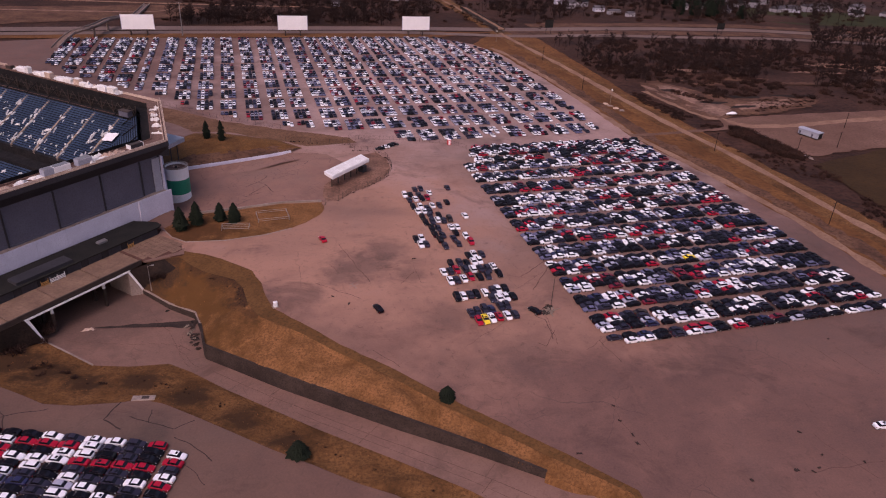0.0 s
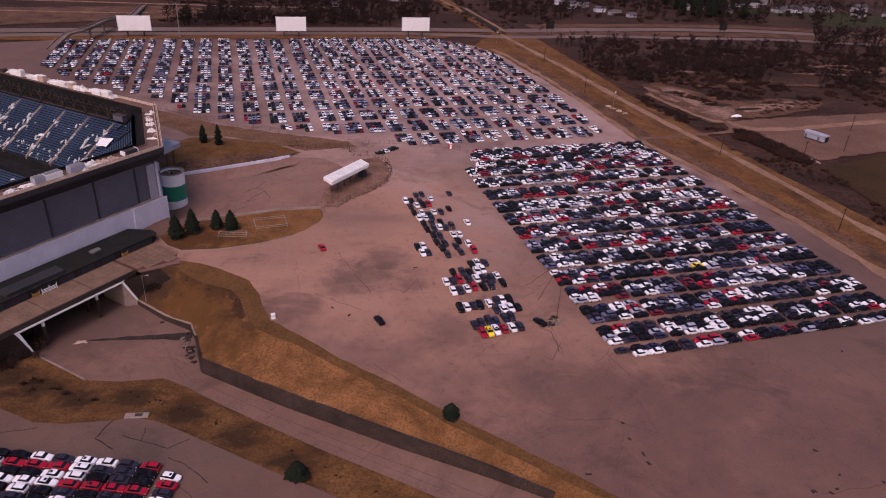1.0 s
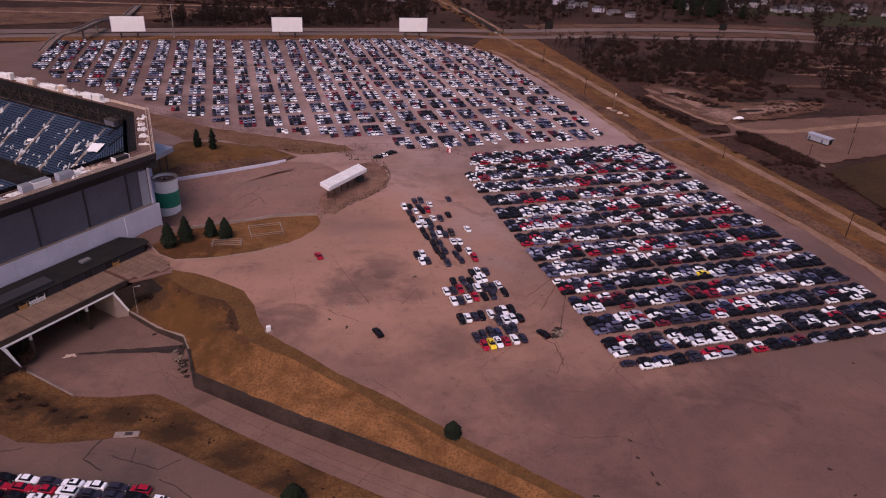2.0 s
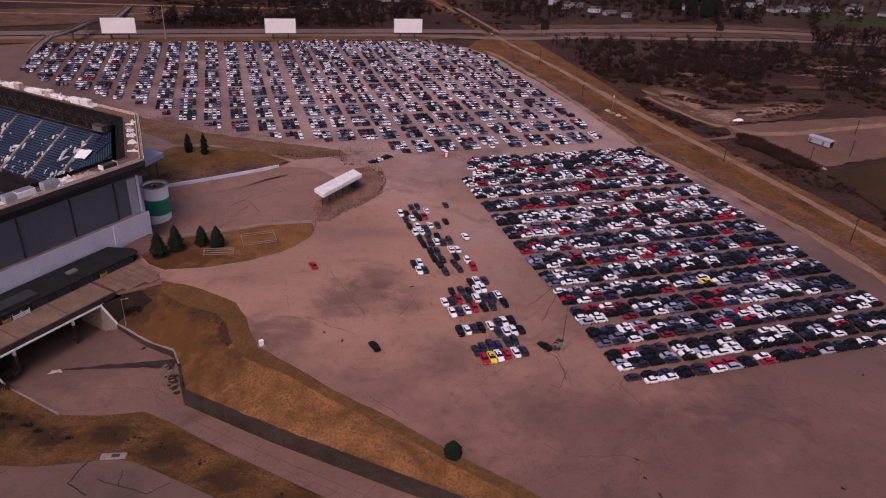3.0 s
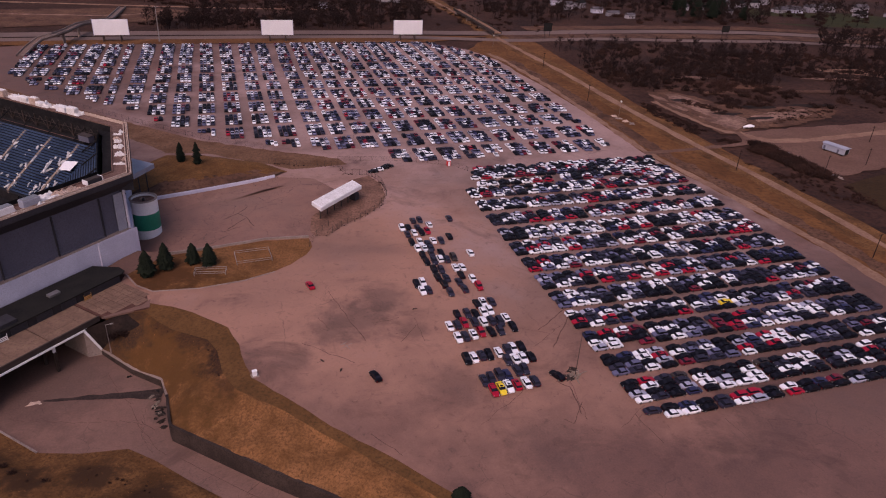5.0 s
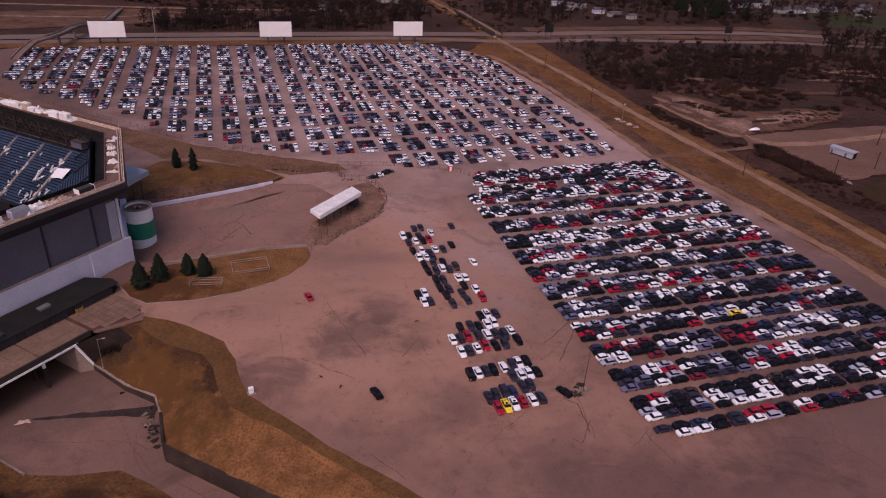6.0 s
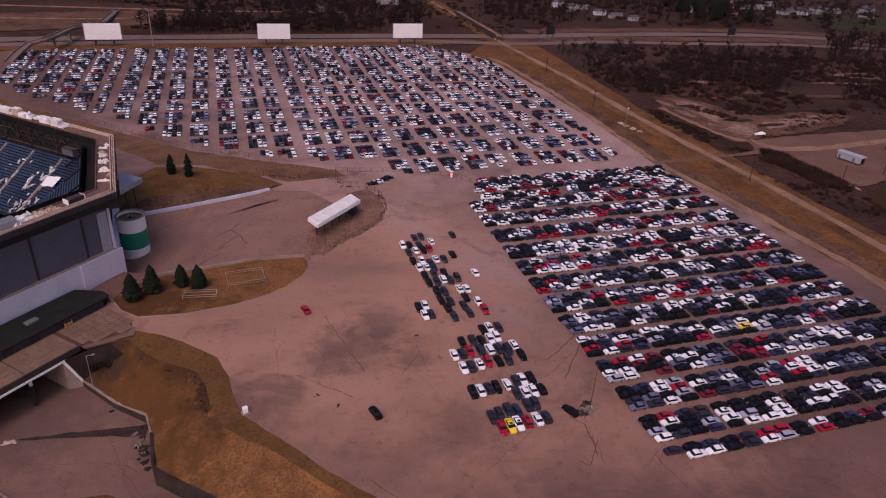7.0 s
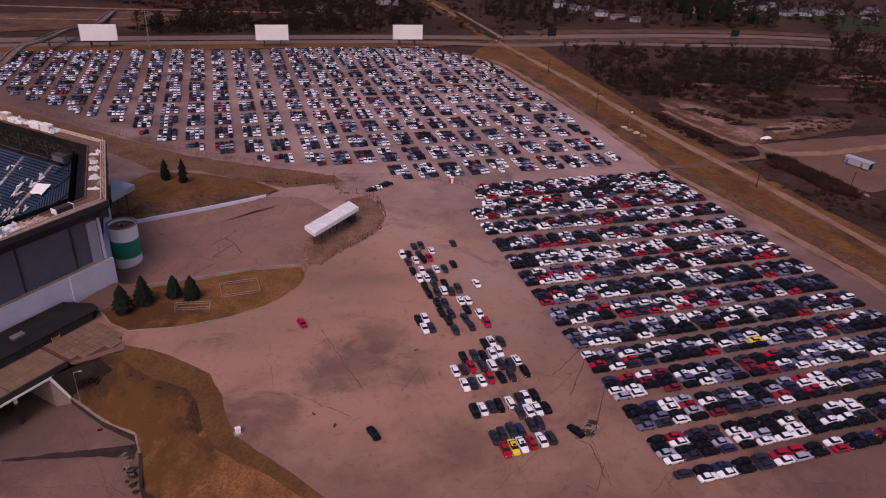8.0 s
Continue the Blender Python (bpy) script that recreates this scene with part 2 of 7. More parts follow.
M["debris"] = two_scale("tan_roof_debris", (0.40, 0.27, 0.21), (0.60, 0.47, 0.40), (0.25, 0.17, 0.13), 2.0, 0.4, 0.9, 0.5)
M["ring"] = two_scale("brown_ring_deck", (0.115, 0.062, 0.050), (0.21, 0.125, 0.100), (0.065, 0.036, 0.030), 2.2, 0.4, 0.9, 0.4)
M["seat"] = two_scale("faded_blue_seats", (0.014, 0.031, 0.072), (0.044, 0.078, 0.150), (0.010, 0.020, 0.042), 9, 0.6, 0.5, 0.3)
M["step"] = two_scale("dark_step_concrete", (0.016, 0.017, 0.022), (0.032, 0.033, 0.040), (0.012, 0.012, 0.016), 5, 0.4, 0.9, 0.3)
M["green"] = two_scale("green_band_paint", (0.0, 0.17, 0.105), (0.005, 0.22, 0.14), (0.0, 0.13, 0.085), 4, 0.3, 0.5, 0.05)
M["steel"] = two_scale("galvanised_steel", (0.28, 0.26, 0.26), (0.40, 0.37, 0.37), (0.2, 0.18, 0.18), 2, 0.1, 0.45, 0.05, 0.7)
M["rust"] = two_scale("rusty_dark_steel", (0.030, 0.020, 0.018), (0.060, 0.038, 0.031), (0.02, 0.014, 0.012), 2, 0.1, 0.8, 0.1)
M["wood"] = two_scale("weathered_timber", (0.20, 0.15, 0.12), (0.30, 0.235, 0.19), (0.12, 0.09, 0.07), 2, 0.15, 0.9, 0.2)
M["bark"] = two_scale("bare_bark", (0.018, 0.012, 0.012), (0.046, 0.026, 0.023), (0.014, 0.009, 0.009), 14, 1.0, 0.95, 0.3)
M["shrub"] = two_scale("bare_russet_shrub", (0.020, 0.012, 0.011), (0.066, 0.031, 0.023), (0.014, 0.009, 0.008), 22, 1.0, 0.95, 0.3)
M["needle"] = two_scale("dark_spruce_needles", (0.006, 0.009, 0.006), (0.014, 0.019, 0.011), (0.004, 0.006, 0.004), 1.5, 0.25, 0.95, 0.3)
M["roofing"] = two_scale("dark_roof_felt", (0.009, 0.009, 0.010), (0.022, 0.020, 0.018), (0.020, 0.018, 0.018), 4, 0.5, 0.95, 0.2)
M["shingle"] = two_scale("grey_shingles", (0.07, 0.062, 0.07), (0.13, 0.115, 0.13), (0.05, 0.045, 0.05), 4, 0.3, 0.9, 0.3)
M["siding"] = two_scale("pale_house_siding", (0.26, 0.23, 0.26), (0.46, 0.43, 0.48), (0.17, 0.15, 0.17), 4, 0.3, 0.8, 0.1)
M["yellow"] = paint("yellow_paint", (0.78, 0.55, 0.02))
M["sand"] = two_scale("scraped_sandy_soil", (0.105, 0.055, 0.040), (0.34, 0.20, 0.15), (0.060, 0.030, 0.023), 13, 1.8, 0.95, 0.6, dist=0.2)
M["heath"] = two_scale("russet_heath", (0.055, 0.026, 0.018), (0.17, 0.085, 0.052), (0.035, 0.018, 0.013), 14, 1.6, 0.95, 0.8, dist=0.3)
M["orange"] = two_scale("orange_barrier", (0.42, 0.20, 0.05), (0.52, 0.27, 0.08), (0.3, 0.14, 0.04), 1, 0.1, 0.7, 0.05)
M["red_box"] = two_scale("red_plastic", (0.5, 0.02, 0.02), (0.6, 0.03, 0.025), (0.4, 0.015, 0.015), 1, 0.1, 0.5, 0.05)
M["tar"] = two_scale("crack_tar", (0.092, 0.046, 0.038), (0.15, 0.078, 0.062), (0.062, 0.033, 0.028), 3, 0.3, 0.9, 0.1)
M["grass_low"] = two_scale("rough_low_grass", (0.060, 0.026, 0.011), (0.215, 0.098, 0.036), (0.050, 0.024, 0.012), 11, 0.9, 0.95, 0.9, dist=0.3)
M["straw"] = two_scale("mound_grass", (0.090, 0.040, 0.014), (0.195, 0.088, 0.030), (0.06, 0.028, 0.012), 6, 0.7, 0.95, 0.9, dist=0.25)
M["inside"] = two_scale("dark_stand_wall", (0.008, 0.008, 0.009), (0.026, 0.022, 0.023), (0.007, 0.006, 0.007), 3, 0.9, 0.9, 0.3)
M["verge"] = two_scale("thin_trodden_verge", (0.100, 0.048, 0.024), (0.20, 0.105, 0.064), (0.07, 0.036, 0.022), 9, 1.2, 0.95, 0.5, dist=0.2)
M["bluegrey"] = two_scale("blue_grey_metal", (0.28, 0.29, 0.36), (0.36, 0.37, 0.44), (0.2, 0.2, 0.25), 4, 0.3, 0.5, 0.1)
M["tyre"] = mat("tyre_rubber", 0.85)[0]
M["tyre"].node_tree.nodes["Principled BSDF"].inputs["Base Color"].default_value = (0.018, 0.017, 0.017, 1)
M["glass"] = mat("car_glass", 0.16)[0]
M["glass"].node_tree.nodes["Principled BSDF"].inputs["Specular IOR Level"].default_value = 0.32
M["glass"].node_tree.nodes["Principled BSDF"].inputs["Base Color"].default_value = (0.010, 0.009, 0.014, 1)
M["lamp"] = mat("lamp_lens", 0.15)[0]
M["lamp"].node_tree.nodes["Principled BSDF"].inputs["Base Color"].default_value = (0.55, 0.55, 0.55, 1)
M["tail"] = mat("tail_lens", 0.2)[0]
M["tail"].node_tree.nodes["Principled BSDF"].inputs["Base Color"].default_value = (0.30, 0.01, 0.01, 1)
M["pane"] = mat("window_glass", 0.1)[0]
M["pane"].node_tree.nodes["Principled BSDF"].inputs["Base Color"].default_value = (0.02, 0.022, 0.028, 1)

tuft_m, tuft_nt, tuft_b = mat("straw_tufts", 0.95)
tuft_b.inputs["Specular IOR Level"].default_value = 0.1
tuft_geo = tuft_nt.nodes.new("ShaderNodeNewGeometry")
tuft_nt.links.new(ramp_node(tuft_nt, tuft_geo.outputs["Random Per Island"], [(0.0, (0.095, 0.042, 0.015)), (0.5, (0.145, 0.064, 0.022)), (1.0, (0.22, 0.10, 0.038))]), tuft_b.inputs["Base Color"])
M["tuft"] = tuft_m

PAINTS = {
    "k": ("black", paint("black_car_paint", (0.0042, 0.0038, 0.0068), 0.42, 0.0, 0.03, 0.10)),
    "g": ("dark grey", paint("grey_car_paint", (0.023, 0.021, 0.038), 0.42, 0.0, 0.05, 0.16)),
    "s": ("silver", paint("silver_car_paint", (0.33, 0.325, 0.42))),
    "w": ("white", paint("white_car_paint", (0.77, 0.755, 0.80), dusty=0.2)),
    "r": ("red", paint("red_car_paint", (0.33, 0.002, 0.020), dusty=0.05)),
    "m": ("dark red", paint("maroon_car_paint", (0.15, 0.005, 0.018), dusty=0.08)),
    "b": ("dark blue", paint("blue_car_paint", (0.016, 0.018, 0.062), dusty=0.06)),
    "l": ("slate blue", paint("slate_car_paint", (0.105, 0.100, 0.175), dusty=0.06)),
    "y": ("yellow", M["yellow"]),
    "n": ("brown", paint("brown_car_paint", (0.035, 0.022, 0.018), dusty=0.1)),
}

# ---- mesh helpers ----


def mesh_object(name, verts, faces, material, parent=None, label=""):
    """One mesh object out of plain lists."""
    me = bpy.data.meshes.new(name)
    me.from_pydata([tuple(v) for v in verts], [], faces)
    for m in material if isinstance(material, (list, tuple)) else [material]:
        me.materials.append(m)
    ob = new(name, me)
    if parent is not None:
        ob.parent = parent
    if label:
        ob["label"] = label
    return ob


def part(name, bm, material, parent, label=""):
    me = bpy.data.meshes.new(name)
    bm.to_mesh(me)
    bm.free()
    me.materials.append(material)
    ob = new(name, me)
    ob.parent = parent
    if label:
        ob["label"] = label
    return ob


def thing(name, label, category, group="", at=(0, 0, 0), turn=0):
    """An Empty at the base of a thing."""
    ob = new(name)
    ob.matrix_basis = pose(*at, 0, 0, turn)
    return tagged(ob, label, category, group)


def add_box(bm, cx, cy, cz, sx, sy, sz, rz=0.0, bevel=0.0):
    """A box by its centre and full sizes, in degrees about z."""
    r = bmesh.ops.create_cube(bm, size=1, matrix=pose(cx, cy, cz, 0, 0, rz) @ Matrix.Diagonal((sx, sy, sz, 1)))
    if bevel:
        es = list({e for v in r["verts"] for e in v.link_edges})
        bmesh.ops.bevel(bm, geom=es, offset=bevel, segments=1, affect="EDGES")


def add_rod(bm, a, b, r1, r2, seg=6):
    a, b = Vector(a), Vector(b)
    d = b - a
    m = Matrix.Translation((a + b) / 2) @ d.to_track_quat("Z", "Y").to_matrix().to_4x4()
    bmesh.ops.create_cone(bm, cap_ends=True, segments=seg, radius1=r1, radius2=r2, depth=d.length, matrix=m)


def box_part(name, c, s, material, parent, rz=0, bevel=0.0, label=""):
    bm = bmesh.new()
    add_box(bm, *c, *s, rz, bevel)
    return part(name, bm, material, parent, label)


def rod_part(name, a, b, r1, r2, material, parent, seg=8, label=""):
    bm = bmesh.new()
    add_rod(bm, a, b, r1, r2, seg)
    return part(name, bm, material, parent, label)


def ragged(pts, step=3.0, amp=0.4, seed=0, closed=True):
    """A line with added points, pushed sideways unevenly."""
    out = []
    n = len(pts)
    for i in range(n if closed else n - 1):
        a, b = Vector(pts[i]).to_3d(), Vector(pts[(i + 1) % n]).to_3d()
        k = max(1, int((b - a).length / step))
        side = Vector((-(b - a).y, (b - a).x, 0)).normalized()
        for j in range(k):
            p = a.lerp(b, j / k)
            p += side * amp * noise.noise(Vector((p.x * 0.31 + seed, p.y * 0.31, seed)))
            out.append(p)
    if not closed:
        out.append(Vector(pts[-1]).to_3d())
    return out


def sheet(name, pts, z, material, label, step=4.0, amp=0.5, seed=0, category="ground"):
    """A flat piece of ground of the given outline."""
    bm = bmesh.new()
    vs = [bm.verts.new((p.x, p.y, z(p.x, p.y) if callable(z) else z)) for p in ragged(pts, step, amp, seed)]
    f = bm.faces.new(vs)
    f.normal_update()
    if f.normal.z < 0:
        f.normal_flip()
    bmesh.ops.triangulate(bm, faces=bm.faces[:], ngon_method="EAR_CLIP")
    me = bpy.data.meshes.new(name)
    bm.to_mesh(me)
    bm.free()
    me.materials.append(material)
    return tagged(new(name, me), label, category, kind="structure")


def resample(line, n):
    """n points at even steps along a 3D line."""
    pts = [Vector(p) for p in line]
    acc = [0.0]
    for a, b in zip(pts, pts[1:]):
        acc.append(acc[-1] + (b - a).length)
    out = []
    for i in range(n):
        s = acc[-1] * i / (n - 1)
        k = max(j for j in range(len(acc)) if acc[j] <= s + 1e-6)
        k = min(k, len(pts) - 2)
        out.append(pts[k].lerp(pts[k + 1], (s - acc[k]) / max(acc[k + 1] - acc[k], 1e-6)))
    return out


def ruled(name, lines, n, m, material, label, rough=0.0, seed=0, category="ground", bulge=None):
    """Ground stretched between lines that run beside one another, with an uneven surface."""
    rows = [resample(l, n) for l in lines]
    grid = []
    for a, b in zip(rows, rows[1:]):
        for j in range(m):
            grid.append([p.lerp(q, j / m) for p, q in zip(a, b)])
    grid.append(rows[-1])
    verts, k = [], len(grid)
    for i, row in enumerate(grid):
        for p in row:
            dz = rough * noise.fractal(Vector((p.x * 0.14 + seed, p.y * 0.14, seed)), 1.0, 2.0, 4) if 0 < i < k - 1 else 0
            verts.append((p.x, p.y, p.z + dz))
    faces = [(i * n + j, i * n + j + 1, (i + 1) * n + j + 1, (i + 1) * n + j) for i in range(k - 1) for j in range(n - 1)]
    ob = mesh_object(name, verts, faces, material)
    me = ob.data
    if me.polygons[0].normal.z < 0:
        me.flip_normals()
    for p in me.polygons:
        p.use_smooth = True
    return tagged(ob, label, category, kind="structure"), grid


def inside(x, y, poly):
    c = False
    for i in range(len(poly)):
        x1, y1 = poly[i][0], poly[i][1]
        x2, y2 = poly[i - 1][0], poly[i - 1][1]
        if (y1 > y) != (y2 > y) and x < (x2 - x1) * (y - y1) / (y2 - y1) + x1:
            c = not c
    return c


# the car park's own axes
AX = radians(17.4)
UX, UY = math.cos(AX), math.sin(AX)


def uv(u, v):
    return u * UX - v * UY, u * UY + v * UX


# ---- the large structure: ground and paving ----
LOT_EDGE = [(-86.5, 174.5), (-78, 179), (-70.8, 177.8), (-64.5, 175.5), (-54.2, 169.8), (-49.8, 163), (-46, 155), (-43, 150.6), (-32.6, 143.5),
            (-23.3, 136.5), (-8.9, 127.8), (4.5, 118.5), (16.7, 110.8), (27.9, 103.9), (37, 97.6), (41, 95), (42.5, 88)]
PLAZA = [(-43, 220.2), (-56.4, 217), (-68.5, 210.6), (-82.6, 204), (-90.5, 205), (-112, 250), (-98.5, 244.5), (-81.1, 255.5), (-64.7, 267.5), (-50, 268), (-40, 258), (-36, 238)]
LOT = LOT_EDGE + [(60, 40), (110, -80), (420, -80), (230, 60), (160, 140), (141, 188.5), (127.5, 228), (109.5, 269), (87, 316), (74.5, 361), (56, 418), (31.5, 483),
                  (14, 508), (-14, 525), (-110, 497), (-200, 470), (-258, 451), (-300, 425), (-330, 340), (-250, 320), (-150, 300), (-112, 262)]
LOT += PLAZA[6:] + PLAZA[:4] + [(-90.5, 205), (-88.8, 188.6)]
SUNK = [(-90, 181), (-70, 184), (-58, 176), (-44, 166), (-38, 155), (0, 129), (40, 103), (52, 85), (52, -200), (-420, -200), (-420, 150), (-125, 150)]


HOLLOW = [(-116, 200), (-80, 198), (-66, 207), (-40, 216), (-30, 240), (-38, 262), (-52, 272), (-66, 271), (-96, 250), (-116, 262)]


def ground_height(x, y):
    if inside(x, y, SUNK):
        return -14.0
    far = max(0.0, math.hypot(x, y - 250) - 420)
    roll = 1.5 * noise.noise(Vector((x * 0.011, y * 0.011, 3.3)))
    return -0.35 + min(1.0, far / 200) * roll - (5.5 if inside(x, y, HOLLOW) else 0)


def build_ground():
    def axis(lo, hi, near_lo, near_hi):
        out, p = [], lo
        while p < hi:
            out.append(p)
            p += 4.0 if near_lo <= p <= near_hi else max(6.0, 0.16 * min(abs(p - near_lo), abs(p - near_hi)))
        return out + [hi]
    xs, ys = axis(-2600, 2600, -150, 80), axis(-700, 4200, 60, 300)
    verts = [(x, y, ground_height(x, y)) for y in ys for x in xs]
    n = len(xs)
    faces = [(j * n + i, j * n + i + 1, (j + 1) * n + i + 1, (j + 1) * n + i) for j in range(len(ys) - 1) for i in range(n - 1)]
    ob = mesh_object("ground", verts, faces, M["brush"])
    tagged(ob, "rough brown winter ground with dry brush", "ground", kind="structure")


build_ground()
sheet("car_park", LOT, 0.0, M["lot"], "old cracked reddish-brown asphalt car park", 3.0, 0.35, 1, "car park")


def plaza_height(x, y):
    return -4.0 * min(1.0, max(0.0, (-66 - x) / 24))


def build_plaza():
    bm = bmesh.new()
    vs = [bm.verts.new((p.x, p.y, plaza_height(p.x, p.y) - 0.01)) for p in ragged(PLAZA, 4, 0.0, 2)]
    bm.faces.new(vs)
    bmesh.ops.triangulate(bm, faces=bm.faces[:], ngon_method="EAR_CLIP")
    bmesh.ops.recalc_face_normals(bm, faces=bm.faces[:])
    me = bpy.data.meshes.new("plaza")
    bm.to_mesh(me)
    bm.free()
    me.materials.append(M["plaza"])
    tagged(new("plaza", me), "cracked asphalt plaza falling gently to the stadium", "plaza", kind="structure")


build_plaza()

# the sunken service road, its retaining wall and the banks on both sides
WALL_LINE = [(-87.0, 169.0, -9.6, -8.3), (-76.0, 161.5, -9.6, -8.0), (-67.3, 157.4, -9.6, -7.6), (-64.0, 151.5, -9.6, -7.0), (-59.6, 141.4, -9.5, -5.8), (-58.6, 139.8, -9.4, -5.4), (-36.0, 127.9, -8.0, -3.7),
             (-7.6, 114.2, -5.8, -2.0), (10.9, 105.9, -4.2, -1.4), (23.7, 99.5, -3.0, -1.3), (33.0, 95.0, -2.05, -1.98)]
ROAD_TAIL = [(43.0, 84.0, -0.6)]
KERB_LINE = [(-102.1, 143.2, -9.5), (-85.1, 134.5, -9.5), (-76.1, 134.9, -9.5), (-66.8, 136.7, -9.3), (-59.9, 133.5, -9.0), (-49.6, 127.4, -8.6), (-36.9, 120.5, -7.8),
             (-25.2, 114.1, -7.0), (-6.8, 104.7, -5.5), (8.4, 96.3, -4.0), (24.0, 86.0, -2.4), (36.0, 72.0, -0.8)]
LOW_EDGE = [(-130, 127, -5), (-98.5, 119.7, -5), (-92, 117.3, -5), (-86.2, 114.9, -5), (-79.3, 114.9, -5), (-68.9, 117, -5), (-66.4, 118.4, -5), (-60.1, 117.2, -5), (-52.6, 114.1, -5),
            (-44, 110.3, -5), (-33, 105.3, -5), (-22.7, 101.3, -5), (-12.9, 96.8, -4.9), (-5.9, 94.2, -4.6), (12, 84, -3.6), (28, 66, -1.8)]

top_line = [(x, y, zt) for x, y, zb, zt in WALL_LINE] + ROAD_TAIL
base_line = [(x, y, zb) for x, y, zb, zt in WALL_LINE] + [(x, y, z - 0.05) for x, y, z in ROAD_TAIL]
edge3 = []
SHELF = {0: 1.2, 1: 3.4, 2: 6.4, 3: 7.6, 4: 6.0, 5: 5.0, 6: 5.2, 7: 4.6, 8: 3.0}   # width of the flat shelf above the bank
shoulder = []
for i, (x, y) in enumerate(LOT_EDGE):
    a, b = Vector(LOT_EDGE[max(i - 1, 0)]), Vector(LOT_EDGE[min(i + 1, len(LOT_EDGE) - 1)])
    s = Vector(((b - a).y, -(b - a).x)).normalized()
    edge3.append((x - s.x * 0.7, y - s.y * 0.7, -0.03))
    w = SHELF.get(i, 2.5 if i < 14 else 1.4)
    shoulder.append((x + s.x * w, y + s.y * w, -0.1 - 0.08 * w))
ruled("verge", [edge3, shoulder], 160, 4, M["grass_dark"], "dark trodden strip of dry grass along the car park", 0.05, 3)
bank_top = shoulder
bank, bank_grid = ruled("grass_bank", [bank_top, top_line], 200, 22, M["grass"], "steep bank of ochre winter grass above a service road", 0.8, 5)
crest = resample(shoulder[2:8], 90)


road_far = [(-110, 182, -9.6)] + base_line
road_near = [(-128, 150, -9.6)] + KERB_LINE


def strip_between(name, l1, l2, n, m, material, label, rough=0.0, seed=0):
    return ruled(name, [l1, l2], n, m, material, label, rough, seed)


def road_seam(f0, f1, s0, s1, width, seed):
    """A joint in the road's slabs, from place s0 to s1 along it and f0 to f1 across it."""
    a, b = resample(road_far, 120), resample(road_near, 120)
    V = []
    for i in range(30):
        q = i / 29
        k = int(s0 + (s1 - s0) * q)
        p = a[k].lerp(b[k], f0 + (f1 - f0) * q)
        w = width * (0.6 + 0.6 * abs(noise.noise(Vector((i * 0.7, seed, 1)))))
        d = (a[min(k + 1, 119)] - a[max(k - 1, 0)]).normalized() if abs(s1 - s0) < 4 else (b[k] - a[k]).normalized()
        wob = 0.12 * noise.noise(Vector((i * 0.5, seed, 7)))
        V += [p + d * (w + wob) + Vector((0, 0, 0.03)), p - d * (w - wob) + Vector((0, 0, 0.03))]
    tagged(mesh_object("road_seam", V, [(2 * i + 1, 2 * i + 3, 2 * i + 2, 2 * i) for i in range(29)], M["tar"]), "dark joint between the road's concrete slabs", "joint", kind="structure")


for k, (f0, f1, s0, s1, w) in enumerate(((0.48, 0.5, 48, 118, 0.09), (0.0, 1.0, 60, 62, 0.09), (0.0, 1.0, 78, 79, 0.08), (0.05, 0.95, 96, 98, 0.08), (0.72, 0.75, 66, 112, 0.06), (0.1, 0.6, 22, 46, 0.07), (0.9, 0.3, 20, 40, 0.08), (0.2, 0.75, 34, 44, 0.06))):
    road_seam(f0, f1, s0, s1, w, k)
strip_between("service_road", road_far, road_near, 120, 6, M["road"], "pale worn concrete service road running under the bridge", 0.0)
low_top = [(x, y, z + 0.12) for x, y, z in KERB_LINE]
low_bank, low_grid = strip_between("low_grass_bank", [(-118, 150, -7.5)] + low_top, LOW_EDGE, 150, 12, M["grass_strip"], "rough ochre grass strip between road and lower car park", 0.7, 9)
LOW_LOT = [(x, y) for x, y, z in LOW_EDGE] + [(40, 30), (40, -120), (-330, -120), (-330, 140)]


def low_height(x, y):
    return -5.02 + min(3.4, max(0.0, (x + 18) * 0.075))


sheet("lower_car_park", LOW_LOT, low_height, M["lowlot"], "dark cracked asphalt of the lower car park", 5.0, 0.0, 4, "car park")


def build_retaining_wall():
    """The dark concrete wall along the road, with a coping."""
    root = thing("retaining_wall", "dark concrete retaining wall below the grass bank", "wall")
    line = [Vector((x, y, 0)) for x, y, zb, zt in WALL_LINE[:-1]]
    for k in range(len(line) - 1):
        a, b = line[k], line[k + 1]
        z0, z1 = WALL_LINE[k][2:], WALL_LINE[k + 1][2:]
        s = Vector(((b - a).y, -(b - a).x, 0)).normalized() * -0.5
        quad = [a, b, b + s, a + s]
        low = [z0[0] - 0.6, z1[0] - 0.6, z1[0] - 0.6, z0[0] - 0.6]
        top = [z0[1] + 0.15, z1[1] + 0.15, z1[1] + 0.15, z0[1] + 0.15]
        verts = [(p.x, p.y, z) for p, z in zip(quad, low)] + [(p.x, p.y, z) for p, z in zip(quad, top)]
        faces = [(0, 3, 2, 1), (4, 5, 6, 7), (0, 1, 5, 4), (1, 2, 6, 5), (2, 3, 7, 6), (3, 0, 4, 7)]
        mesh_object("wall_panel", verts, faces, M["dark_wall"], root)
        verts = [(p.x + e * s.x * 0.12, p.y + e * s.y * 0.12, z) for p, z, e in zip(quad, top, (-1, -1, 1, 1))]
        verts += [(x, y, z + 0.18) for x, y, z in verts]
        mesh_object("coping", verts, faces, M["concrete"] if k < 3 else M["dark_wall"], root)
    return tagged(root, kind="structure")


build_retaining_wall()
toe = [(23.7, 99.5, -1.3), (28.0, 97.4, -1.66), (33.0, 95.0, -1.98), (38.0, 89.5, -1.25)]
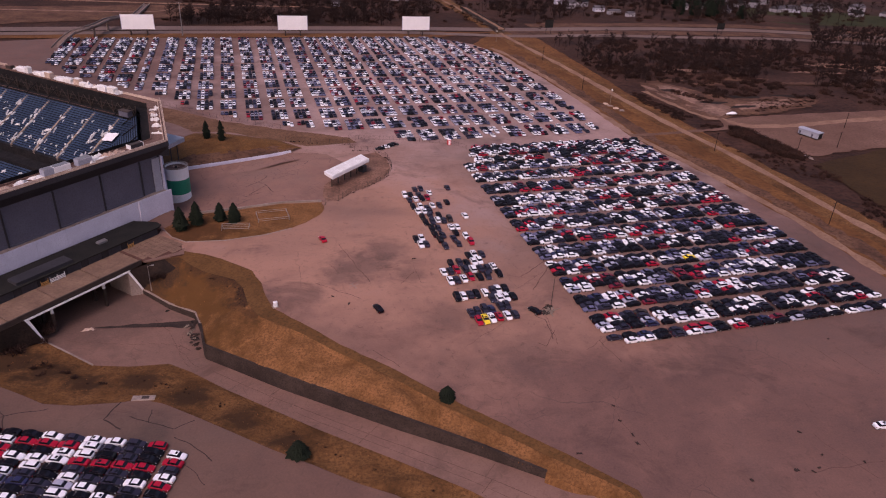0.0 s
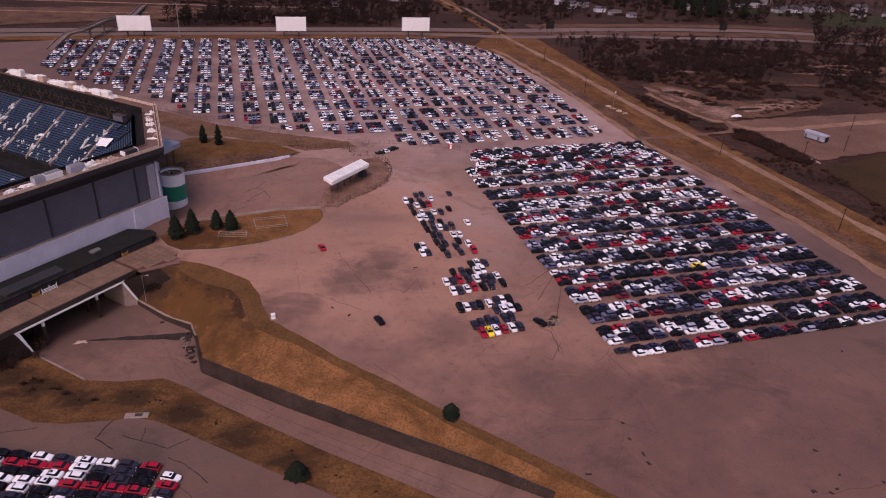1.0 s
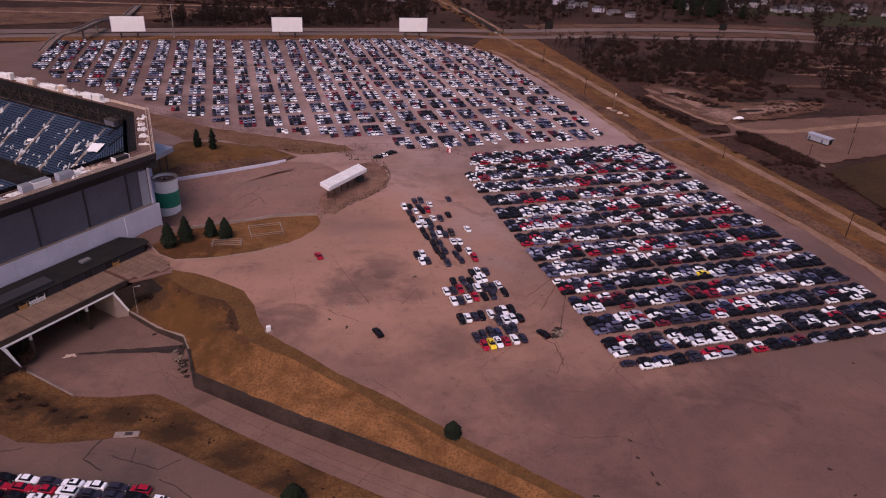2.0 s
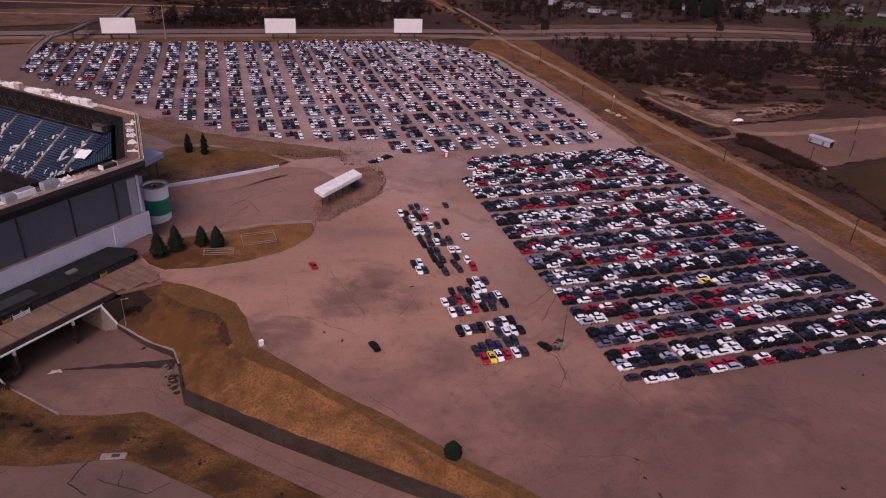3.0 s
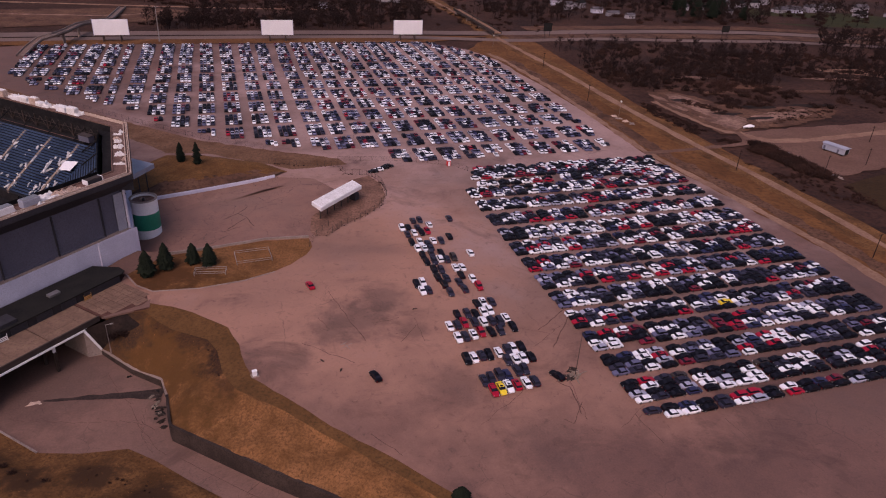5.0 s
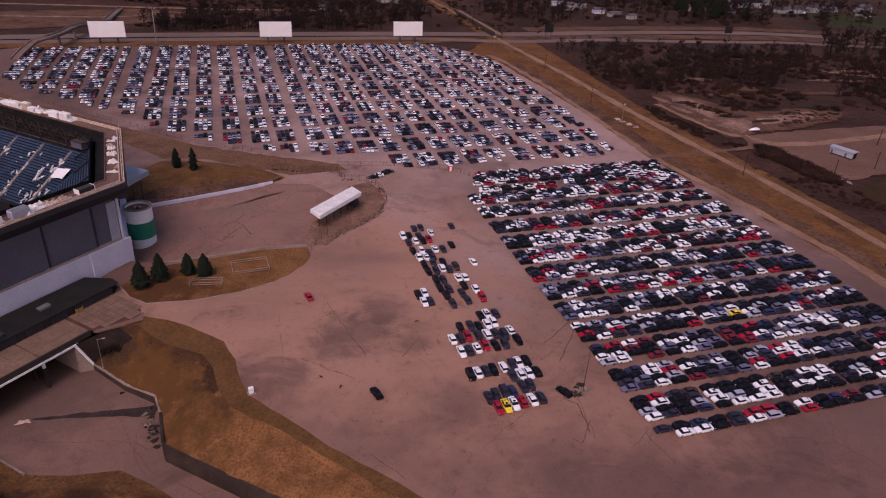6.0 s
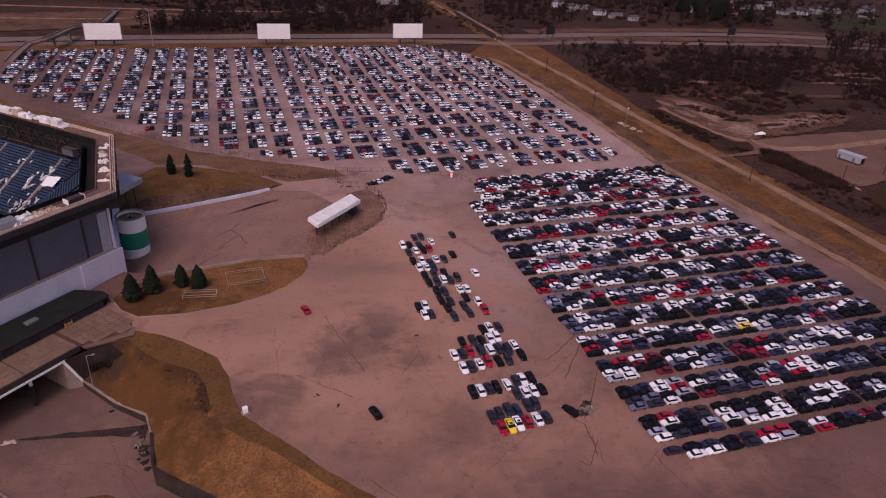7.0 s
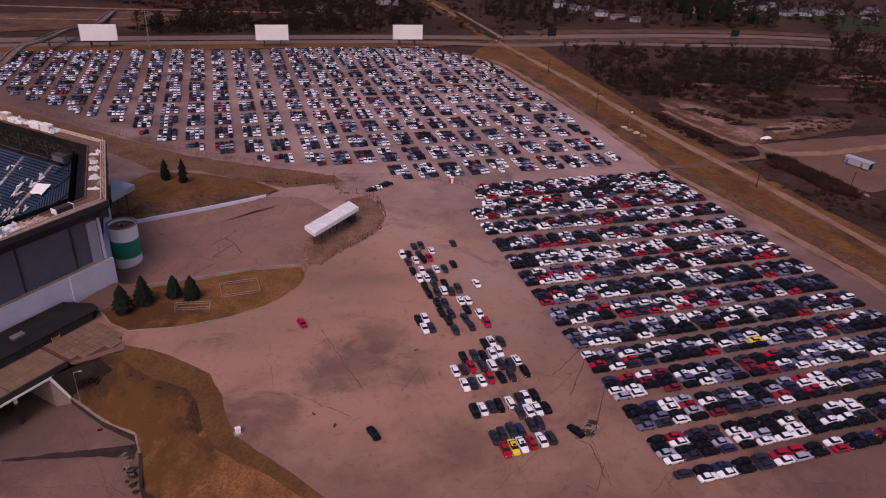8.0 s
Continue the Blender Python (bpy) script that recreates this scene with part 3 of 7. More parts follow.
ruled("bank_toe", [toe, [(23.4, 98.4, -3.1), (27.4, 96.0, -2.7), (32.4, 94.0, -2.2), (37.6, 89.0, -1.4)]], 24, 3, M["grass"], "low grass toe past the end of the retaining wall", 0.15, 41)


def build_tufts():
    """Clumps of dry grass standing on the banks."""
    rnd = random.Random(12)
    V, F = [], []
    for grid, count, tall in ((bank_grid, 500, 0.3), (low_grid, 900, 0.32)):
        k, n = len(grid), len(grid[0])
        for _ in range(count):
            i, j = rnd.randrange(1, k - 1), rnd.randrange(n - 1)
            p = grid[i][j].lerp(grid[i + 1 if i < k - 2 else i][j + 1], rnd.random())
            dz = (0.8 if grid is bank_grid else 0.7) * noise.fractal(Vector((p.x * 0.14 + (5 if grid is bank_grid else 9), p.y * 0.14, 5 if grid is bank_grid else 9)), 1.0, 2.0, 4)
            if noise.noise(Vector((p.x * 0.2, p.y * 0.2, 2))) < -0.25:
                continue
            h = tall * rnd.uniform(0.5, 1.3)
            base = len(V)
            q = Vector((p.x + rnd.uniform(-0.4, 0.4), p.y + rnd.uniform(-0.4, 0.4), p.z + dz - 0.12))
            V.append(q + Vector((rnd.uniform(-0.2, 0.2), rnd.uniform(-0.2, 0.2), h)))
            m = 5
            for s in range(m):
                an = 2 * math.pi * s / m + rnd.uniform(-0.4, 0.4)
                r = rnd.uniform(0.15, 0.55) * h
                V.append(q + Vector((math.cos(an) * r, math.sin(an) * r, 0)))
            F += [(base, base + 1 + s, base + 1 + (s + 1) % m) for s in range(m)]
    tagged(mesh_object("grass_tufts", V, F, M["tuft"]), "clumps of straw-coloured dry grass", "grass", kind="stuff")


build_tufts()

# the land to the east and north
sheet("berm_grass", [(139, 187), (127, 228), (109, 269), (86.5, 316), (74, 361), (55.5, 418), (31, 483), (13, 509), (30, 560), (60, 560), (101, 400), (128, 318), (147, 262), (170, 200), (205, 120), (160, 140)],
      0.04, M["berm"], "olive-brown grass strip beside the car park", 6, 2.2, 11)
TRAIL = [(-30, 760), (11, 640), (41, 540), (72, 455), (95, 384), (112, 336), (128, 297), (140, 262), (148, 236), (156, 214), (190, 140), (240, 40)]


def ribbon(name, line, width, z, material, label, amp=0.3, seed=0, category="road"):
    pts = resample([(x, y, 0) for x, y in line], 90)
    left, right = [], []
    for i, p in enumerate(pts):
        d = (pts[min(i + 1, 89)] - pts[max(i - 1, 0)]).normalized()
        s = Vector((-d.y, d.x, 0))
        w = width / 2 + amp * noise.noise(Vector((p.x * 0.2, p.y * 0.2, seed)))
        left.append(p + s * w)
        right.append(p - s * w)
    zz = z if callable(z) else (lambda x, y: z)
    verts = [(p.x, p.y, zz(p.x, p.y)) for p in left + right]
    faces = [(i, i + 90, i + 91, i + 1) for i in range(89)]
    ob = mesh_object(name, verts, faces, material)
    if ob.data.polygons[0].normal.z < 0:
        ob.data.flip_normals()
    return tagged(ob, label, category, kind="structure")


ribbon("trail_verge", TRAIL, 15.0, 0.09, M["grass_low"], "orange dry grass along the trail", 4.0, 21, "grass")
ribbon("berm_foot", [(148, 190), (135, 229), (117, 270), (94.5, 317), (82, 361), (63, 418), (40, 482)], 7.0, 0.07, M["heath"], "dark brown rough foot of the berm", 3.0, 23, "ground")
ribbon("gravel_trail", TRAIL, 3.8, 0.13, M["trail"], "pale packed gravel trail on an old rail bed", 1.7, 1)
ribbon("lot_shoulder", [(140, 190), (128.5, 229), (110.5, 270), (88, 317), (75.5, 361), (59, 418), (36, 482), (26, 500)], 3.6, 0.08, M["trail"], "pale sandy shoulder along the car park", 1.6, 6, "ground")
ribbon("side_track", [(86, 316), (99, 320.5), (111.6, 325.2), (119.7, 328.8), (131.8, 333.2), (140.1, 337.6), (142.2, 345), (141.7, 354)], 3.2, 0.11, M["gravel"], "narrow dirt track crossing to the yard", 0.8, 2)
ribbon("yard_track", [(141.7, 353.9), (146.1, 347), (154.6, 343.1), (176.4, 348.2), (204.6, 360.3), (235.5, 372.5), (300, 395), (420, 432)], 5.4, 0.06, M["trail"], "pale wheel track through the yard", 1.8, 5)
sheet("gravel_yard", [(141.3, 352.6), (161.8, 361.9), (245.1, 390.1), (420, 440), (420, 345), (300, 338), (206.8, 319.6), (187.7, 311.5), (161.6, 298.5), (155.5, 315.4), (150.8, 332.9), (143.6, 343.0)], 0.03, M["gravel"], "bare gravel yard with faint wheel tracks", 4, 2.2, 13)
sheet("olive_field", [(162, 290), (212, 320), (420, 345), (420, 120), (240, 120), (172, 225)], 0.05, M["field"], "dark olive rough field", 6, 2.0, 14)
HIGHWAY = [(-900, 250), (-600, 360), (-306, 468), (-212, 502), (-137, 526), (-47, 553), (43, 575), (110, 600), (180, 622), (260, 640), (340, 642), (520, 630), (900, 560)]
HIGHWAY2 = [(x + 8, y - 36) if x > 150 else (x + 6, y - 26) if x > 30 else (x + 2, y - 15) for x, y in HIGHWAY]
ribbon("highway", HIGHWAY, 14, 0.16, M["highway"], "pale concrete highway carriageway", 0.2, 3)
ribbon("frontage_road", HIGHWAY2, 10, 0.12, M["highway"], "pale concrete frontage road", 0.2, 4)
sheet("roadside_grass", [(-300, 440), (-255, 452), (-110, 499), (-14, 527), (30, 560), (-50, 540), (-140, 512), (-215, 488), (-310, 453)], 0.06, M["berm"], "brown grass verge behind the screens", 5, 1.0, 15)
sheet("lawn", [(290, 700), (330, 690), (420, 705), (520, 760), (420, 790), (345, 770), (300, 790)], 0.08, M["lawn"], "green lawn in front of houses", 8, 2.5, 16)
sheet("russet_heath", [(113, 404), (115.5, 424), (125.6, 429), (138, 420), (150, 406), (163.3, 397), (190.9, 409), (217, 404), (205.0, 389.3), (186.2, 377.2), (163.0, 365.2), (151.4, 360.6), (143, 354), (133, 350), (124, 373), (116, 388)], 0.02, M["heath"], "thin russet ground among the brush", 3, 3.5, 27)
sheet("scrub_clearing", [(124, 420), (131, 421), (140, 408), (147, 392), (156, 378), (150, 366), (143, 358), (137, 362), (138, 376), (131, 392), (125, 404)], 0.035, M["sand"], "scraped sandy clearing beside the trail", 3, 2.4, 17)
ribbon("clearing_track", [(113, 402), (118, 388), (124, 375), (129, 363), (136, 354), (142, 353)], 3.2, 0.05, M["trail"], "pale sandy track round the clearing", 1.4, 31)
sheet("sandy_patch", [(160, 384), (172, 388), (188, 396), (198, 394), (186, 386), (170, 378), (160, 374)], 0.035, M["sand"], "bare sandy patch among russet brush", 3, 2.4, 33)


def patch(name, x, y, rx, ry, turn, z, material, label, seed):
    """An uneven blot of ground round a centre."""
    c, q = math.cos(radians(turn)), math.sin(radians(turn))
    pts = []
    for k in range(18):
        an = 2 * math.pi * k / 18
        w = 1 + 0.55 * noise.noise(Vector((math.cos(an) * 1.3 + seed, math.sin(an) * 1.3, seed * 0.7)))
        px, py = rx * w * math.cos(an), ry * w * math.sin(an)
        pts.append((x + px * c - py * q, y + px * q + py * c))
    sheet(name, pts, z, material, label, 1.6, 1.1, seed)


# blots of bare sand, russet heath and dark brush in the scrubland
for k, (x, y, rx, ry, turn, what) in enumerate((
        (118, 410, 7, 2.4, -62, 0), (124, 393, 8, 2.2, -64, 0), (135, 371, 8, 2.6, -62, 0), (129, 408, 4.5, 3.2, 20, 2), (141, 397, 6, 2.6, -50, 1), (148, 386, 9, 3.4, 10, 2), (163, 381, 9, 2.4, 18, 2),
        (158, 392, 10, 3, 20, 1), (178, 392, 8, 1.8, 18, 0), (194, 400, 9, 2.0, 16, 0), (172, 402, 11, 3, 12, 2), (206, 412, 14, 3, 14, 2), (146, 372, 5, 2.2, 0, 0), (171, 371, 12, 2.4, 22, 1),
        (135, 432, 9, 4, 20, 1), (160, 430, 14, 4, 14, 1), (186, 447, 18, 5, 12, 1), (112, 446, 8, 3, -60, 1), (150, 462, 14, 4, 14, 0), (230, 446, 20, 4, 12, 1), (300, 470, 26, 4, 10, 1), (250, 480, 24, 3, 8, 0))):
    mk, lab = (("sand", "bare sandy blot in the scrub"), ("heath", "thin russet heath in the scrub"), ("deep_soil", "dark brush patch in the scrub"))[what]
    patch(("sandy_blot", "heath_blot", "dark_brush_patch")[what], x, y, rx, ry, turn, 0.055 + 0.004 * k, M[mk], lab, 200 + 7 * k)
ribbon("median_grass", [(30, 556), (110, 584), (184, 604), (264, 622), (344, 624), (520, 612)], 18, 0.05, M["heath"], "brown grass between the carriageways", 2.0, 36, "grass")
ribbon("highway_verge", [(60, 600), (110, 618), (180, 641), (260, 660), (340, 662), (520, 650)], 16, 0.05, M["heath"], "brown grass verge above the highway", 3.0, 35, "grass")
sheet("pale_far_flat", [(245, 510), (279, 514), (312, 516), (360, 520), (350, 500), (300, 492), (262, 500)], 0.02, M["trail"], "pale bare flat among the woods", 4, 3.0, 28)
sheet("sandy_flat", [(-330, 470), (-306, 492), (-220, 545), (-190, 590), (-240, 600), (-330, 560), (-420, 520)], 0.03, M["heath"], "dry brown ground beside the flyover", 8, 4, 18)
ribbon("dirt_road", [(-420, 520), (-360, 536), (-300, 548), (-262, 556), (-240, 566), (-225, 590)], 4.0, 0.06, M["sand"], "pale dirt road near the flyover", 1.5, 41)
ribbon("dirt_road", [(-420, 575), (-340, 592), (-260, 604), (-180, 618), (-90, 640)], 5.0, 0.05, M["trail"], "pale dirt road before the far woods", 1.5, 42)

# ---- the stadium ----
RING = [(-125.0, 140.5), (-89.0, 206.3), (-107.6, 248.2), (-200.0, 293.0), (-258.0, 285.0), (-290.0, 235.0), (-268.0, 165.0), (-195.0, 122.0)]


def ring_offset(d):
    """The stadium's outline drawn in by d metres."""
    n, out = len(RING), []
    for i in range(n):
        p0, p1, p2 = Vector(RING[i - 1]), Vector(RING[i]), Vector(RING[(i + 1) % n])
        e1, e2 = (p1 - p0).normalized(), (p2 - p1).normalized()
        n1, n2 = Vector((-e1.y, e1.x)), Vector((-e2.y, e2.x))
        k = 1 + n1.dot(n2)
        out.append(p1 + (n1 + n2) * (d / k))
    return out


def ring_strip(name, i, profile, material, parent, label=""):
    """One side of the ring: a profile of (inward, height) drawn along edge i."""
    n = len(RING)
    rows = []
    for d, z in profile:
        o = ring_offset(d)
        rows.append(((o[i].x, o[i].y, z), (o[(i + 1) % n].x, o[(i + 1) % n].y, z)))
    verts = [v for r in rows for v in r]
    faces = [(2 * k, 2 * k + 1, 2 * k + 3, 2 * k + 2) for k in range(len(rows) - 1)]
    return mesh_object(name, verts, faces, material, parent, label)


def ring_point(i, s, d, z):
    """A point on edge i, s metres from its start, d metres inward."""
    a, b = Vector(RING[i]), Vector(RING[(i + 1) % len(RING)])
    e = (b - a).normalized()
    p = a + e * s + Vector((-e.y, e.x)) * d
    return Vector((p.x, p.y, z))


def ring_box(name, i, s, d, z, ss, sd, sz, material, parent, label="", bevel=0.0):
    a, b = Vector(RING[i]), Vector(RING[(i + 1) % len(RING)])
    e = b - a
    p = ring_point(i, s, d, z)
    return box_part(name, p, (ss, sd, sz), material, parent, math.degrees(math.atan2(e.y, e.x)), bevel, label)


def build_stadium():
    root = thing("stadium", "derelict open stadium with dark cladding, a white band and blue seats", "stadium")
    for i in range(len(RING)):
        ln = (Vector(RING[(i + 1) % len(RING)]) - Vector(RING[i])).length
        ring_strip("ring_roof", i, [(0.0, 24.5), (5.2, 24.5)], M["ring"], root, "brown roof ring with torn membrane")
        ring_strip("rim_fascia", i, [(4.0, 19.2), (0.25, 22.6), (0.0, 23.0), (0.0, 24.5)], M["charcoal"], root)
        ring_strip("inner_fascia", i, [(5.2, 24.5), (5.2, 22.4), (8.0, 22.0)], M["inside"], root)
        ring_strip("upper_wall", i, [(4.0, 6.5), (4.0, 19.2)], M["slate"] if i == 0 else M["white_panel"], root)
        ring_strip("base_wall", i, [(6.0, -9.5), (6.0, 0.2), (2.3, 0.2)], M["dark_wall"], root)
        ring_strip("inner_wall", i, [(9.0, 24.4), (9.0, 10.0)], M["inside"], root, "dark back wall of the stands")
        # low kerb rails on both sides of the ring
        for d, nm in ((0.25, "outer_rail"), (1.35, "middle_rail"), (5.0, "inner_rail")):
            ring_strip(nm, i, [(d - 0.13, 24.5), (d - 0.13, 24.95), (d + 0.13, 24.95), (d + 0.13, 24.5)], M["debris"] if d < 2 else M["ring"], root)
        # white band, panel by panel
        k = max(1, round(ln / 9.0))
        off = ring_offset(2.3)
        a, b = off[i], off[(i + 1) % len(RING)]
        e = (b - a)
        for j in range(k):
            c = a + e * ((j + 0.5) / k)
            box_part("band_panel", (c.x - e.normalized().y * 0.6, c.y + e.normalized().x * 0.6, 3.75), (e.length / k - 0.02, 1.2, 7.3), M["white_panel"], root, math.degrees(math.atan2(e.y, e.x)), 0.02)
        if i == 0:
            # dark bays between slim columns
            for s in (8, 22, 37, 52, 66):
                ring_box("column", 0, s, 3.85, 12.8, 0.4, 0.4, 12.6, M["charcoal"], root)
            for s in (12, 29, 44, 59):
                ring_box("lintel", 0, s, 3.8, 7.6, 13.0, 0.5, 0.5, M["slate"], root)
            # the slim pale posts at the corner, and the deeper last panel of the band
            ring_box("corner_post", 0, 73.6, 3.2, 13.4, 0.5, 0.6, 11.8, M["white_panel"], root, "slim pale corner post")
            ring_box("end_panel", 0, 71.8, 3.7, 13.0, 2.8, 0.3, 11.4, M["bluegrey"], root, "grey end panel")
            ring_box("drop_panel", 0, 68.6, 2.1, 2.8, 12.8, 0.4, 9.2, M["white_panel"], root)
            ring_strip("ledge", 0, [(2.3, 7.44), (4.0, 7.44)], M["concrete"], root)
        if i == 1:
            for j in range(7):
                ring_box("slot", 1, 3.2 + j * 6.2, 3.9, 13.2, 1.7, 0.5, 11.6, M["charcoal"], root)
                ring_box("strut", 1, 2.0 + j * 6.2, 2.2, 20.6, 0.5, 4.0, 3.2, M["charcoal"], root)
    # stands
    def stand(i, d0, z0, d1, z1, count, start, stop):
        deck_v, deck_f = [], []
        for r in range(count):
            f = r / count
            d, z = d0 + (d1 - d0) * f, z0 + (z1 - z0) * f
            dn = d0 + (d1 - d0) * (r + 1) / count
            zn = z0 + (z1 - z0) * (r + 1) / count
            s0, s1 = start(d), stop(d)
            k = len(deck_v)
            for s in (s0, s1):
                deck_v += [ring_point(i, s, d, z), ring_point(i, s, dn, z), ring_point(i, s, dn, zn)]
            deck_f += [(k, k + 3, k + 4, k + 1), (k + 1, k + 4, k + 5, k + 2)]
            # the row of seats on this step
            verts, faces = [], []
            w = (dn - d)
            prof = [(d + 0.02 * w, z + 0.72), (d + 0.16 * w, z + 0.72), (d + 0.22 * w, z + 0.38), (d + 0.50 * w, z + 0.38), (d + 0.50 * w, z + 0.28), (d + 0.02 * w, z + 0.28)]
            n = len(prof)
            for dd, zz in prof:
                verts += [ring_point(i, s0, dd, zz), ring_point(i, s1, dd, zz)]
            faces = [(2 * q, 2 * q + 1, (2 * q + 3) % (2 * n), (2 * q + 2) % (2 * n)) for q in range(n)]
            mesh_object("seat_row", verts, faces, M["seat"], root)
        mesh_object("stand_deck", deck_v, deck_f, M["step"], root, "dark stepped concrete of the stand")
    # the two sides meet along the corner's mitre
    def corner2(d):
        return (10.5 - 0.763 * d) / 0.646

    def corner1(d):
        return 45.8 + (0.763 * d - 10.5) / 0.646
    def corner0(d):
        return (10.5 - 0.607 * d) / 0.7945
    stand(2, 15.5, 20.5, 34.0, 8.0, 23, corner2, lambda d: 104)
    stand(1, 9.3, 20.4, 27.0, 8.0, 22, corner0, corner1)
    stand(2, 38.0, 3.5, 56.0, -6.0, 20, lambda d: max(corner2(d), 0.05 * d - 25.6), lambda d: 110)
    stand(1, 30.0, 3.5, 48.0, -6.0, 20, corner0, corner1)
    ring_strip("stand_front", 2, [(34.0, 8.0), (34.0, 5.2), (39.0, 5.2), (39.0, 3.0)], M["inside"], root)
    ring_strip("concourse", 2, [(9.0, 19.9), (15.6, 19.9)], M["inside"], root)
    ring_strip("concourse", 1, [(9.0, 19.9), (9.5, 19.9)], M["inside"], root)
    for i in (1, 2, 0):
        for j in range(8 if i == 2 else 3):
            s = 9 + j * 12.3
            a, b = ring_point(i, s, 9.2, 23.8), ring_point(i, s + 1.2, 14.0, 20.0)
            rod_part("brace", a, b, 0.2, 0.2, M["inside"], root, 6)
    # columns, rails and stays along the dark back wall
    for j in range(17):
        q = 3.0 + j * 6.1
        ring_box("wall_column", 2, q, 9.3, 22.0, 0.35, 0.35, 4.4, M["rust"], root)
        a, b = ring_point(2, q, 9.5, 20.2), ring_point(2, q + 3.0, 9.5, 24.0)
        rod_part("stay", a, b, 0.1, 0.1, M["rust"], root, 5)
        rod_part("stay", ring_point(2, q + 6.0, 9.5, 20.2), b, 0.1, 0.1, M["rust"], root, 5)
    for d, z, key in ((9.7, 21.6, "dark_wall"), (9.7, 22.9, "rust"), (15.3, 21.0, "dark_wall"), (12.4, 20.6, "ring")):
        rod_part("back_rail", ring_point(2, 3.0, d, z), ring_point(2, 102.0, d, z), 0.09, 0.09, M[key], root, 5)
    for j in range(9):
        rod_part("rim_post", ring_point(1, 2.0 + j * 5.0, 0.6, 24.5), ring_point(1, 2.0 + j * 5.0, 0.6, 26.4), 0.09, 0.09, M["debris"], root, 5)
    rod_part("rim_rail", ring_point(1, 1.0, 0.6, 26.4), ring_point(1, 44.0, 0.6, 26.4), 0.08, 0.08, M["debris"], root, 5)
    # stair aisles between the seat blocks
    for j in range(8):
        s = 4.2 + j * 12.6
        verts = []
        for d, z in ((15.8, 20.9), (34.0, 8.95)):
            verts += [ring_point(2, s, d, z), ring_point(2, s + 0.9, d, z)]
        verts += [v - Vector((0, 0, 1.2)) for v in verts]
        mesh_object("stair_aisle", verts, [(0, 1, 3, 2), (4, 6, 7, 5), (0, 2, 6, 4), (1, 5, 7, 3), (0, 4, 5, 1), (2, 3, 7, 6)], M["wood"], root)
    # the field, far below
    f = ring_offset(46)
    verts = [(p.x, p.y, -8.0) for p in f]
    mesh_object("playing_field", verts, [tuple(range(len(verts)))], M["field"], root)
    return tagged(root, kind="structure")


build_stadium()


def crumple(name, place, size, seed, material, label, category, flat=0.35, group=""):
    """A heap of torn roof cloth: an uneven, folded sheet with thickness."""
    rnd = random.Random(seed)
    n = 8
    verts, faces = [], []
    ph = rnd.uniform(0, 50)
    for side in (1, 0):
        for i in range(n):
            for j in range(n):
                x, y = (i / (n - 1) - 0.5) * size[0], (j / (n - 1) - 0.5) * size[1]
                edge = min(i, j, n - 1 - i, n - 1 - j)
                if flat > 0.05:
                    x, y = x * (0.45 + 1.3 * abs(noise.noise(Vector((j * 0.75 + ph, 1.5, ph))))), y * (0.5 + 1.2 * abs(noise.noise(Vector((2.5, i * 0.7, ph)))))
                w = 0.28 * size[0] * noise.noise(Vector((i * 0.9 + ph, j * 0.7, ph)))
                h = (0.15 + flat * size[1] * abs(noise.noise(Vector((i * 0.55 + ph, j * 0.6, 3.0)))) + flat * size[0] * 0.25 * abs(noise.noise(Vector((j * 0.9, i * 0.8 + ph, 7.0))))) * (0.35 if edge == 0 else 1.0)
                verts.append((x + w * 0.4, y + w * 0.3, h if side else -0.02))
    k = n * n
    for i in range(n - 1):
        for j in range(n - 1):
            a = i * n + j
            faces += [(a, a + n, a + n + 1, a + 1), (k + a, k + a + 1, k + a + n + 1, k + a + n)]
    for i in range(n - 1):
        for a, b in ((i, i + 1), ((n - 1) * n + i + 1, (n - 1) * n + i), ((i + 1) * n, i * n), (i * n + n - 1, (i + 1) * n + n - 1)):
            faces.append((a, b, k + b, k + a))
    ob = mesh_object(name, verts, faces, material)
    ob.matrix_basis = place
    return tagged(ob, label, category, group)


def on_stand(i, s, d, lower=False):
    f = (d - 18.5) / 15.5 if i == 2 else (d - 11.0) / 15.5
    z = (18.2 - 10.2 * f) if not lower else 3.5 - 9.5 * (d - 38) / 18
    a, b = Vector(RING[i]), Vector(RING[(i + 1) % len(RING)])
    e = (b - a).normalized()
    p = ring_point(i, s, d, z + 0.95)
    tilt = math.degrees(math.atan2(10.2, 15.5)) if not lower else 27
    return Matrix.Translation(p) @ pose(0, 0, 0, 0, 0, math.degrees(math.atan2(e.y, e.x))) @ pose(0, 0, 0, -tilt, 0, 0)


